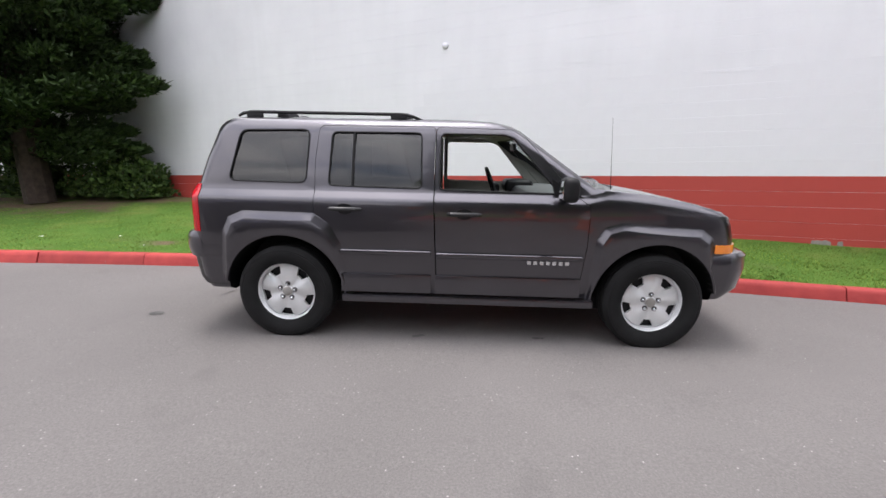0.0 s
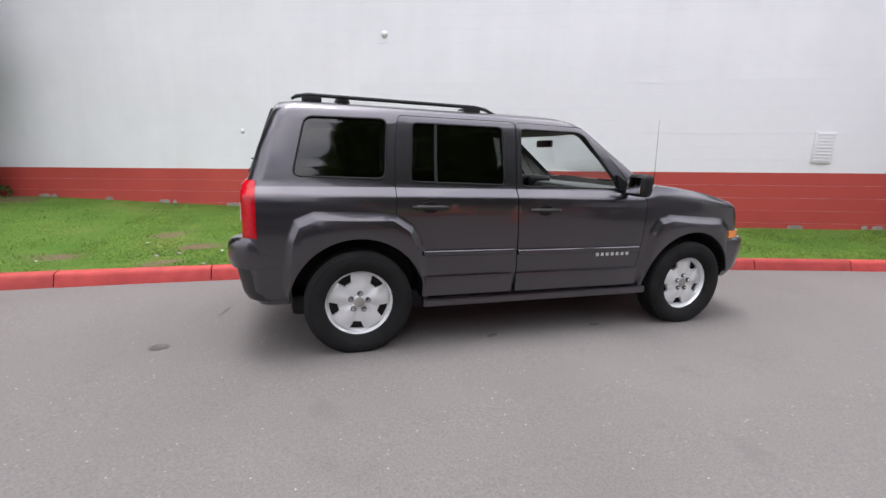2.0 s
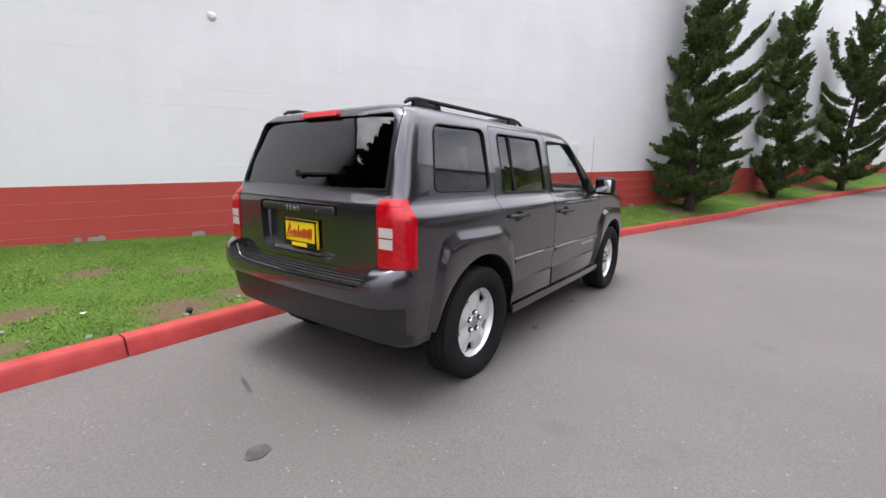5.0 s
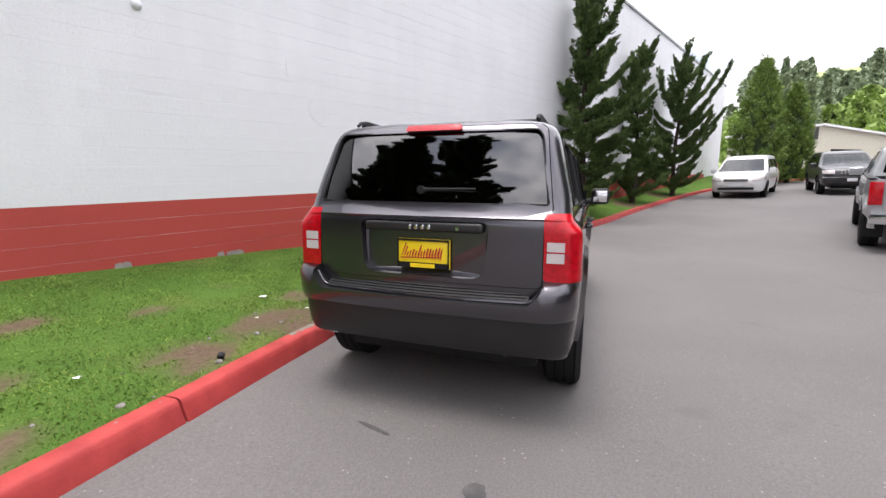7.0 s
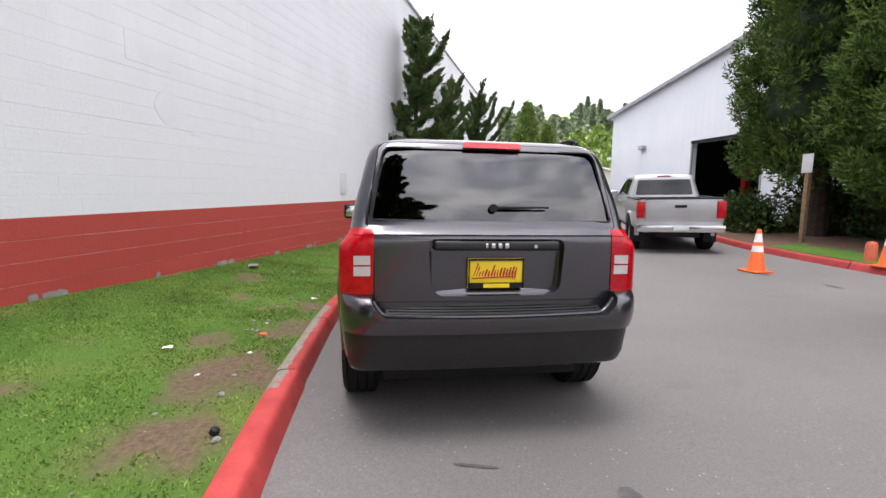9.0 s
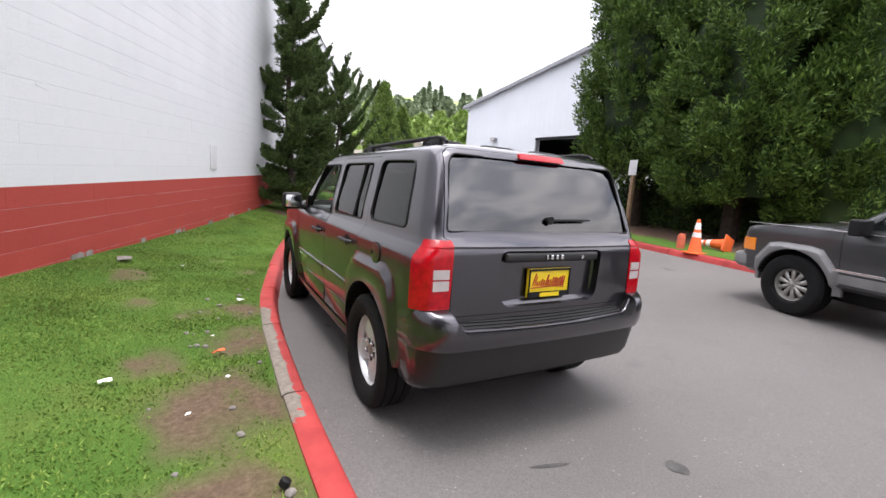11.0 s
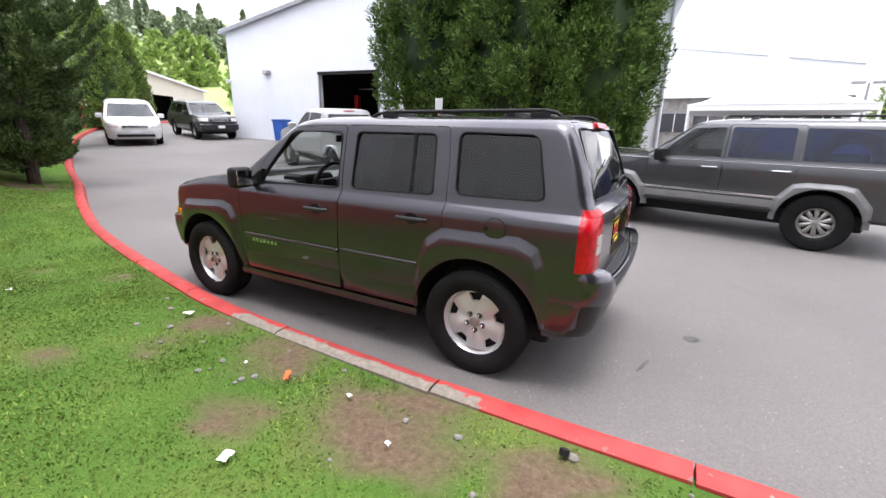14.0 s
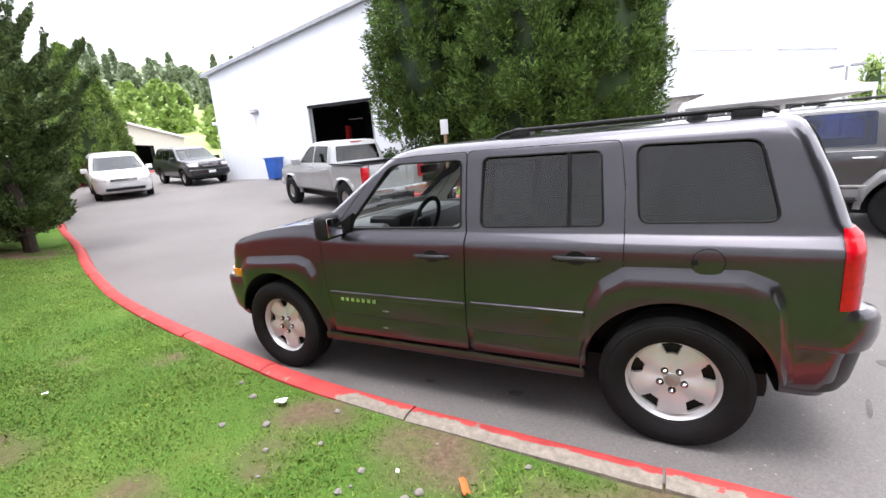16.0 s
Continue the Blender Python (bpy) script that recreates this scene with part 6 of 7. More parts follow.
# ---- trees ----
def sprays(rng, centres, outward, size, droop=0.0, slim=0.24):
    """Small bent leaf sprays: two triangles and a tip each, pointing roughly outward."""
    n = len(centres)
    d = outward + rng.normal(0, 0.55, (n, 3))
    d[:, 2] -= droop
    d /= np.linalg.norm(d, axis=1)[:, None] + 1e-9
    u = np.cross(d, rng.normal(0, 1, (n, 3)))
    u /= np.linalg.norm(u, axis=1)[:, None] + 1e-9
    s = (size * (0.6 + 0.8 * rng.random(n)))[:, None]
    up = np.cross(u, d)
    a, b = centres - d * s * 0.4, centres + u * s * slim + up * s * 0.1
    c, e = centres + d * s * 0.8, centres - u * s * slim + up * s * 0.1
    verts = np.stack([a, b, c, e], 1).reshape(-1, 3)
    i = np.arange(n)[:, None] * 4
    faces = np.concatenate([i + np.array([[0, 1, 2]]), i + np.array([[0, 2, 3]])], 1).reshape(-1, 3)
    return verts, faces


def limb_conifer(name, x, y, z, height, spread, mat, seed, label, limbs=60, bare=0.06, per=170, size=0.085, lift=0.5, group="", droop=0.0, tuft=1.0, slim=0.24, even=0.0):
    """A conifer of separate ragged limbs: tapered trunk, curved branches and tufts along them."""
    rng = np.random.default_rng(seed)
    tree = thing(name, Matrix.Translation((x, y, z)), label, "tree", group)
    lean = rng.normal(0, 0.03, 2)
    axis = lambda h: Vector((lean[0] * h + 0.05 * math.sin(h * 1.7 + seed), lean[1] * h + 0.05 * math.cos(h * 1.3), h))
    bm = tube([axis(height * k / 12) - Vector((0, 0, 0.1 if k == 0 else 0)) for k in range(13)], [0.019 * height * (1 - k / 12.6) ** 0.9 + 0.012 for k in range(13)], 10)
    part("trunk", bm, M["bark"], tree, "rough brown trunk")
    wood, cs, os_ = bmesh.new(), [], []
    for k in range(limbs):
        f = bare + (1 - bare) * (k + rng.random()) / limbs
        h = height * f
        reach = spread * (1.05 - f) ** 0.62 * (0.40 + 0.42 * even + (0.85 - 0.55 * even) * rng.random()) * (0.75 if f < 0.15 else 1)
        a = k * 2.399 + rng.normal(0, 0.4)
        base, out = axis(h), Vector((math.cos(a), math.sin(a), 0))
        rise = lift * reach * (0.5 + 0.8 * rng.random()) * min(1, 0.1 + 2.5 * f)
        pts = [base + out * reach * t + Vector((0, 0, rise * t ** 1.6 - droop * reach * t)) for t in (0, 0.35, 0.7, 1.0)]
        tube(pts, [0.03 * reach / spread + 0.012, 0.02, 0.012, 0.004], 5, wood)
        m = int(per * (0.35 + reach / spread))
        t = 0.22 + 0.80 * rng.random(m) ** 0.75
        p = np.array([base + out * reach * q + Vector((0, 0, rise * q ** 1.6 - droop * reach * q)) for q in t])
        wide = (0.04 + 0.17 * np.sin(np.clip(t, 0, 1) * math.pi * 0.96))[:, None] * (0.45 + 0.5 * reach) * tuft
        off = rng.normal(0, 1, (m, 3))
        off = off / (np.linalg.norm(off, axis=1)[:, None] + 1e-6) * (rng.random(m) ** 0.4)[:, None] * 1.7 * wide * np.array([1, 1, 0.6])
        cs.append(p + off)
        os_.append(off / (np.linalg.norm(off, axis=1)[:, None] + 1e-6) * 0.6 + np.array([out.x, out.y, 0.45]))
    top = np.array([axis(height * q) for q in 0.9 + 0.12 * rng.random(160)])
    off = rng.normal(0, 0.05, (160, 3))
    cs.append(top + off)
    os_.append(off * 4 + np.array([0, 0, 1.0]))
    part("branches", wood, M["bark"], tree)
    v, f = sprays(rng, np.concatenate(cs), np.concatenate(os_), size, slim=slim)
    tagged(part("crown", faces_mesh("crown", v, f), M[mat], tree, "ragged dark green foliage", 0), kind="stuff")


def spiky_juniper(name, x, y, z, height, spread, seed, label, limbs=34, vase=0.0, group=""):
    """A ragged juniper: upswept arms, each set with short foliage fingers and open gaps between the arms."""
    rng = np.random.default_rng(seed)
    tree = thing(name, Matrix.Translation((x, y, z)), label, "tree", group)
    axis = lambda h: Vector((0.06 * math.sin(h * 1.4 + seed), 0.06 * math.cos(h * 1.1 + seed), h))
    part("trunk", tube([axis(height * k / 12) - Vector((0, 0, 0.1 if k == 0 else 0)) for k in range(13)], [0.017 * height * (1 - k / 12.6) ** 0.9 + 0.01 for k in range(13)], 10), M["bark"], tree, "rough brown trunk")
    wood, cs, os_ = bmesh.new(), [], []

    def finger(p, d, length, fat, n):
        t = rng.random(n)
        off = rng.normal(0, 1, (n, 3))
        off /= np.linalg.norm(off, axis=1)[:, None] + 1e-6
        wide = fat * np.sin(np.clip(0.12 + 0.85 * t, 0, 1) * math.pi) ** 0.7
        cs.append(np.array(p) + np.outer(t * length, np.array(d)) + off * (wide * (0.45 + 0.55 * rng.random(n)))[:, None])
        os_.append(off * 0.55 + np.array(d) * 0.9 + np.array([0, 0, 0.25]))

    for k in range(limbs):
        f = 0.035 + 0.93 * ((k + 0.9 * rng.random()) / limbs) ** 1.12
        taper = (1.0 - f) ** 0.62 * (0.75 + 0.25 * min(1, f * 5)) + vase * f * (1.15 - f) * 1.6
        long_arm = rng.random() < 0.26
        reach = spread * taper * (1.0 + 0.45 * rng.random() if long_arm else 0.42 + 0.45 * rng.random())
        reach = max(reach, 0.14)
        a = k * 2.399 + rng.normal(0, 0.7)
        out = Vector((math.cos(a), math.sin(a), 0))
        side = Vector((-out.y, out.x, 0))
        lift = reach * (0.10 + 0.45 * f + 0.25 * rng.random() + (0.25 if long_arm else 0)) + vase * reach * 0.5
        at = lambda q: axis(height * f) + out * reach * q + side * 0.10 * reach * math.sin(q * 3 + k) + Vector((0, 0, lift * q ** 2.0 - 0.08 * reach * q))
        tube([at(q) for q in (0, 0.3, 0.6, 0.85, 1.0)], [0.03, 0.022, 0.015, 0.009, 0.004], 5, wood)
        n = max(5, int(6 + reach * 15))
        for i in range(n):
            q = 0.12 + 0.88 * (i + rng.random()) / n
            tan = (at(min(1, q + 0.05)) - at(q - 0.05)).normalized()
            w = side * rng.choice([-1, 1]) * (0.9 * rng.random()) + Vector((0, 0, 0.15 + 0.55 * rng.random()))
            d = (tan * (0.7 + 0.5 * q) + w).normalized()
            finger(at(q), d, (0.20 + 0.26 * rng.random()) * (1.2 - 0.4 * q), 0.125 * (1.35 - 0.65 * q), 130)
        tip = (at(1.0) - at(0.85)).normalized()
        finger(at(0.92), (tip + Vector((0, 0, 0.25))).normalized(), 0.32 + 0.18 * rng.random(), 0.06, 90)
    for k in range(10):
        finger(axis(height * (0.90 + 0.008 * k)), Vector((rng.normal(0, 0.35), rng.normal(0, 0.35), 1)).normalized(), 0.28, 0.05, 70)
    part("branches", wood, M["bark"], tree)
    v, fc = sprays(rng, np.concatenate(cs), np.concatenate(os_), 0.062, slim=0.22)
    tagged(part("crown", faces_mesh("crown", v, fc), M["juniper"], tree, "ragged dark green foliage on upswept arms", 0), kind="stuff")


def column_conifer(name, x, y, z, height, radius, mat, seed, label, clumps, size, foot=0.0, group="", lump=0.22, point=0.75, clump=0.30, per=120, sink=0.22):
    """A dense upright conifer: many separate upswept foliage clumps with dark gaps; a solid dark core stands in for the
    inner shade.
    """
    rng = np.random.default_rng(seed)
    tree = thing(name, Matrix.Translation((x, y, z)), label, "tree", group)
    part("trunk", tube([(0, 0, -0.1), (0.03, 0, foot + 0.4), (0, 0.02, height * 0.55), (0, 0, height * 0.93)], [0.05 + 0.018 * height, 0.04 + 0.014 * height, 0.05, 0.015], 10), M["bark"], tree, "brown trunk")
    def shape(f, a):
        r = radius * (1 - f ** 2.2) ** point * (0.80 + 0.20 * min(1, f * 6))
        q = Vector((math.cos(a) * 1.3, math.sin(a) * 1.3, f * height * 0.40 + seed * 3.1))
        return max(0.02, r * (1 + lump * noise.noise(q * 1.3) + lump * 0.8 * noise.noise(q * 2.7)))
    # Solid dark core put in for the shade deep in the crown
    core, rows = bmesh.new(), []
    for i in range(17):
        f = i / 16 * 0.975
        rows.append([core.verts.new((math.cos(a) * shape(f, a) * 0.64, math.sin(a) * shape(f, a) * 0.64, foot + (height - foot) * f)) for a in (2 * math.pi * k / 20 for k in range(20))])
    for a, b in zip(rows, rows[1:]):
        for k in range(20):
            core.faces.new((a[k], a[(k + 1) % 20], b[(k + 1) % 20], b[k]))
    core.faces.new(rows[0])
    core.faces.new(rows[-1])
    part("inner_growth", core, M["cedar"], tree, "solid dark core standing in for shade inside the foliage")
    cs, os_ = [], []
    for _ in range(clumps):
        f = rng.random() ** 1.1
        a = rng.random() * 2 * math.pi
        r = shape(f, a) * (1.03 - sink * rng.random() ** 1.3)
        c = np.array([math.cos(a) * r, math.sin(a) * r, foot + (height - foot) * f])
        d = np.array([math.cos(a) * 0.75, math.sin(a) * 0.75, 0.75 + 0.4 * rng.random()])
        d /= np.linalg.norm(d)
        big = clump * (0.6 + 0.8 * rng.random())
        off = rng.normal(0, 1, (per, 3))
        off /= np.linalg.norm(off, axis=1)[:, None]
        q = off * (0.55 + 0.45 * rng.random((per, 1))) * big * 0.62
        q += np.outer(q @ d, d) * 0.55
        cs.append(c + q)
        os_.append(off * 0.9 + d * 0.8)
    v, fc = sprays(rng, np.concatenate(cs), np.concatenate(os_), size, slim=0.2)
    tagged(part("crown", faces_mesh("crown", v, fc), M[mat], tree, "dense green foliage clumps", 0), kind="stuff")


def shrub(name, x, y, z, r, h, seed, count=2600, mat="shrub", label="dark green leafy shrub", group=""):
    rng = np.random.default_rng(seed)
    ob = thing(name, Matrix.Translation((x, y, z)), label, "shrub", group)
    wood = bmesh.new()
    for k in range(7):
        a = k * 0.9
        tube([(0, 0, 0), (0.3 * r * math.cos(a), 0.3 * r * math.sin(a), h * 0.4), (0.7 * r * math.cos(a), 0.7 * r * math.sin(a), h * 0.8)], [0.02, 0.014, 0.006], 5, wood)
    part("stems", wood, M["bark"], ob)
    # Dark solid core in place of the shade between the leaves
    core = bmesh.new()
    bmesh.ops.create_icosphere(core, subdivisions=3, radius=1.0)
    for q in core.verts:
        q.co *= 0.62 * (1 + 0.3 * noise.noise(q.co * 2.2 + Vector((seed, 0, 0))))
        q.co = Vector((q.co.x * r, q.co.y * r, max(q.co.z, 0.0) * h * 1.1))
    part("inner_growth", core, M["cedar"], ob, "solid dark core standing in for shade inside the foliage")
    d = rng.normal(0, 1, (count, 3))
    d /= np.linalg.norm(d, axis=1)[:, None]
    d[:, 2] = np.abs(d[:, 2])
    rad = (0.55 + 0.5 * rng.random(count) ** 0.6)
    rad *= np.array([1 + 0.35 * noise.noise(Vector(q) * 2.2 + Vector((seed, 0, 0))) for q in d])
    c = d * rad[:, None] * np.array([r, r, h])
    v, f = sprays(rng, c, d, 0.07, slim=0.5)
    tagged(part("leaves", faces_mesh("leaves", v, f), M[mat], ob, "", 0), kind="stuff")


def plant_all():
    for x, y, h, spread, seed, limbs, vase in ((9.1, -0.48, 6.2, 1.65, 3, 62, 0.0), (13.6, -2.20, 5.5, 1.25, 8, 46, 0.25), (17.6, -4.15, 5.6, 1.45, 11, 50, 0.65)):
        spiky_juniper("juniper_tree", x, y, lie(x, y) + 0.16, h, spread, seed, "ragged dark green juniper against the wall", limbs, vase, "junipers by the wall")
    # big dark conifer on the lawn near the start
    limb_conifer("dark_conifer", -9.45, 5.4, 0.30, 14.5, 2.75, "cedar", 21, "large dark spreading conifer on the lawn", 190, 0.07, 1100, 0.13, 0.12, droop=0.10, even=1.0)
    limb_conifer("dark_conifer", -12.6, 6.3, 0.35, 12.0, 3.2, "cedar", 25, "large dark spreading conifer on the lawn", 80, 0.08, 500, 0.18, 0.12, droop=0.10)
    limb_conifer("dark_conifer", -12.2, 3.0, 0.30, 17.5, 3.7, "cedar", 27, "large dark spreading conifer on the lawn", 120, 0.30, 700, 0.19, 0.12, droop=0.10)
    shrub("shrub", -7.75, 6.35, 0.33, 0.7, 0.80, 31, 2600)
    shrub("shrub", -8.4, 6.45, 0.33, 0.9, 1.0, 32, 2600)
    shrub("shrub", -10.6, 6.6, 0.33, 1.1, 1.2, 33, 2600)
    # tall group on the island across the drive
    g = "tall conifers on the island"
    t = "tall dense dark green conifer with a bare trunk foot"
    for x, y, h, r, seed, clumps, foot in ((5.55, -10.6, 10.5, 2.0, 41, 460, 1.7), (2.35, -10.2, 10.0, 2.05, 42, 500, 1.15), (0.35, -10.6, 10.0, 1.35, 43, 330, 0.7), (0.05, -11.6, 9.6, 1.15, 44, 240, 0.4)):
        column_conifer("tall_conifer", x, y, lie(x, y) + 0.1, h, r, "thuja", seed, t, clumps, 0.10, foot, g, 0.25, 0.45, 0.46, 230, 0.34)
    for k, (x, y, r, h) in enumerate([(7.3, -10.0, 0.9, 1.1), (6.5, -11.8, 1.2, 1.9), (4.3, -12.1, 1.4, 2.1), (3.1, -12.1, 1.3, 2.0), (1.5, -12.1, 1.3, 2.0), (0.2, -11.6, 1.2, 1.3), (-0.9, -10.2, 0.7, 0.7), (5.4, -12.4, 1.3, 2.0)]):
        shrub("shrub", x, y, lie(x, y) + 0.08, r, h, 60 + k, 4200, "shrub", "dark green shrub under the tall conifers", "island shrubs")
    # clipped columns at the bend
    a = "tall clipped arborvitae at the bend"
    for k, (x, y, h, r) in enumerate([(26.0, -9.6, 6.9, 1.25), (28.0, -11.9, 5.5, 1.1)]):
        column_conifer("arborvitae", x, y, lie(x, y) + 0.1, h, r, "arbor", 70 + k, "tall clipped bright green arborvitae", 420, 0.13, 0.15, a, 0.10, 0.85, 0.30, 50)


plant_all()


def build_hill():
    """Wooded hillside beyond the buildings: one far stand of trees, distance haze put into the leaf colours."""
    rng = np.random.default_rng(5)
    cs, os_ = [], []
    bs, bo = [], []
    for k in range(520):
        az = radians(rng.uniform(-75, 12))
        d = rng.uniform(75, 150)
        base = Vector((d * math.cos(az), d * math.sin(az), 0))
        rise = (d - 70) / 80 * (24 if -55 < math.degrees(az) < -16 else 12)
        h = rng.uniform(5, 10)
        pointy = rng.random() < 0.35
        m = 700
        f = rng.random(m)
        a = rng.random(m) * 6.283
        w = (1 - f) * 2.0 if pointy else 2.6 * np.sqrt(np.clip(1 - (2 * f - 0.9) ** 2, 0.05, 1))
        r = w * (0.8 + 0.3 * rng.random(m)) * (1 + 0.25 * np.sin(a * 3 + k))
        p = np.stack([base.x + r * np.cos(a), base.y + r * np.sin(a), rise + 1 + h * f * (1.25 if pointy else 1)], 1)
        o = np.stack([np.cos(a), np.sin(a), 0.6 + 0 * a], 1)
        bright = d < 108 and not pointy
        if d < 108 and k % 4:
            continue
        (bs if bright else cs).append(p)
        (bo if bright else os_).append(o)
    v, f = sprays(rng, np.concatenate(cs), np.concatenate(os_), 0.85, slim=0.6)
    single("far_woods", faces_mesh("far_woods", v, f), M["hill_tree"], Matrix.Identity(4), "distant wooded hillside with haze put into its pale green", "woods", kind="stuff", angle=0)
    v, f = sprays(rng, np.concatenate(bs), np.concatenate(bo), 0.8, slim=0.6)
    single("near_woods", faces_mesh("near_woods", v, f), M["bright_tree"], Matrix.Identity(4), "spring-green slope of trees, haze put into its bright colour", "woods", kind="stuff", angle=0)
    rows, verts, faces = 24, [], []
    for i in range(61):
        az = radians(-85 + i * 1.7)
        hi = 24 if -55 < math.degrees(az) < -16 else 12
        for j in range(rows):
            d = 60 + j * 6
            verts.append((d * math.cos(az), d * math.sin(az), max(1.0, (d - 68) / 80 * hi + 1.0) if j else -2))
    faces = [(i * rows + j, (i + 1) * rows + j, (i + 1) * rows + j + 1, i * rows + j + 1) for i in range(60) for j in range(rows - 1)]
    mesh = faces_mesh("hillside", verts, faces)
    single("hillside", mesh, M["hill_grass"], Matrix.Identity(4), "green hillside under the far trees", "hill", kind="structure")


build_hill()


# ---- buildings ----
def service_building():
    """White steel-clad workshop with a gable front and an open bay; local x runs along the front from its far corner, -y is inside."""
    o = Vector((18.3, -11.86, 0.2))
    house = thing("service_building", Matrix.Translation(o) @ Matrix.Rotation(radians(188), 4, "Z"), "white steel-clad workshop with an open bay door", "building")
    W, eave, peak = 19.8, 5.72, 7.75
    gable = [(0, -0.4), (W, -0.4), (W, eave), (W / 2, peak), (0, eave)]
    door = [(5.35, -0.5), (8.45, -0.5), (8.45, 3.72), (5.35, 3.72)]
    part("front_wall", carve(prism(gable, "y", 0, 0.25), [("DIFFERENCE", prism(door, "y", -1, 1), M["cladding"])], M["cladding"]), M["cladding"], house, "white steel-clad gable wall", 0)
    part("side_wall", box(0, 0.25, 0.25, 24, -0.4, eave), M["cladding"], house, "", 0)
    part("side_wall", box(W - 0.25, W, 0.25, 24, -0.4, eave), M["cladding"], house, "", 0)
    part("back_wall", prism(gable, "y", 24, 24.2), M["cladding"], house, "", 0)
    for k, poly in enumerate(([(-0.25, eave - 0.02), (W / 2, peak + 0.03), (W / 2, peak + 0.2), (-0.25, eave + 0.14)], [(W + 0.25, eave - 0.02), (W / 2, peak + 0.03), (W / 2, peak + 0.2), (W + 0.25, eave + 0.14)])):
        part("roof", prism(poly, "y", -0.18, 24.3), M["cladding"], house, "", 0)
        edge = [(a, b) for a, b in poly]
        part("barge_trim", prism([(a, b - 0.05) for a, b in edge], "y", -0.24, -0.182), M["roof_grey"], house, "grey roof edge trim", 0)
    # ribs of the cladding
    rib = as_mesh("cladding_rib", box(-0.012, 0.012, -0.005, 0.0, 0, 1.0), M["cladding"], 0)
    for k in range(64):
        u = 0.15 + k * 0.31
        if u > W:
            break
        top = eave + (peak - eave) * (1 - abs(u - W / 2) / (W / 2)) - 0.1
        z0 = 3.80 if 5.3 < u < 8.5 else -0.3
        part("cladding_rib", rib, None, house, "", 0, Matrix.Translation((u, 0, z0)) @ Matrix.Diagonal((1, 1, top - z0, 1)))
    # bay interior; near-black linings carry its shade in their colour
    part("bay_floor", box(0.3, W - 0.3, 0.26, 23.9, 0.3, 0.42), M["foundation"], house, "", 0)
    part("bay_partition", box(3.0, 12, 9, 9.2, 0.4, 5.5), M["dark_void"], house, "near-black lining, workshop shade put into its colour", 0)
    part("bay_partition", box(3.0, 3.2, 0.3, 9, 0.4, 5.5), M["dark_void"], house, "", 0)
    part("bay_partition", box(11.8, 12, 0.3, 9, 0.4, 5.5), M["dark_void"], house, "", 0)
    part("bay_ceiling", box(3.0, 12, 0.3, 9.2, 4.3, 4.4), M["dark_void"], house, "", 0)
    part("door_header", box(5.28, 8.52, -0.03, 0.05, 3.70, 3.82), M["trim"], house, "dark door header", 0)
    for u in (5.30, 8.44):
        part("door_jamb", box(u, u + 0.06, -0.03, 0.05, 0.3, 3.72), M["roof_grey"], house, "", 0)
    for u, d in ((6.0, 3.0), (7.5, 3.4), (6.8, 5.5)):
        part("bay_tube_light", box(u - 0.4, u + 0.4, d, d + 0.06, 3.3, 3.35), M["lamp_white"], house, "pale tube light")
    part("workbench", box(5.6, 8.2, 5.2, 5.9, 0.4, 1.3, 0.02), M["red_thing"], house, "red tool chest inside the bay")
    part("post_lift", box(5.55, 5.75, 2.6, 2.9, 0.4, 3.0, 0.02), M["red_thing"], house)
    lamp = part("wall_lamp", box(2.25, 2.60, -0.22, 0.0, 3.78, 3.95, 0.02), M["roof_grey"], house, "grey wall lamp")
    part("lamp_lens", box(2.28, 2.57, -0.235, -0.215, 3.80, 3.90, 0.005), M["lamp_white"], lamp)
    part("corner_lamp", box(-0.05, 0.12, -0.25, -0.05, 3.45, 3.6, 0.02), M["band"], house)
    part("downpipe", tube([(W - 0.1, -0.08, 0.0), (W - 0.1, -0.08, eave - 0.1)], 0.05, 8), M["roof_grey"], house, "grey downpipe")
    part("wall_lamp", box(W - 1.0, W - 0.7, -0.2, 0.0, 3.3, 3.45, 0.02), M["roof_grey"], house)


service_building()


def shed():
    o = Matrix.Translation((33.0, -15.3, lie(33, -15))) @ Matrix.Rotation(radians(-62), 4, "Z")
    house = thing("cream_shed", o, "low cream shed with a dark open door", "building")
    W, e, p = 8.0, 2.7, 3.5
    # Near-black door reveal and inner wall stand in for the shed's inner shade
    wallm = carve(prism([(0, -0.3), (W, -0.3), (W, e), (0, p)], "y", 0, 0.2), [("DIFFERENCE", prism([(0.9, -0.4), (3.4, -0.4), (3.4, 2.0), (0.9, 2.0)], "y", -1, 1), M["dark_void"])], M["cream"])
    part("front_wall", wallm, M["cream"], house, "", 0)
    part("side_wall", box(W - 0.2, W, 0.2, 8, -0.3, e - 0.05), M["cream"], house, "", 0)
    part("side_wall", box(0, 0.2, 0.2, 8, -0.3, e - 0.05), M["cream"], house, "", 0)
    part("roof", prism([(-0.2, p + 0.02), (W + 0.3, e - 0.02), (W + 0.3, e + 0.12), (-0.2, p + 0.16)], "y", -0.3, 8.2), M["band"], house, "pale roof", 0)
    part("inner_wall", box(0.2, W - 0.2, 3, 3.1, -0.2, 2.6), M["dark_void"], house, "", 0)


shed()


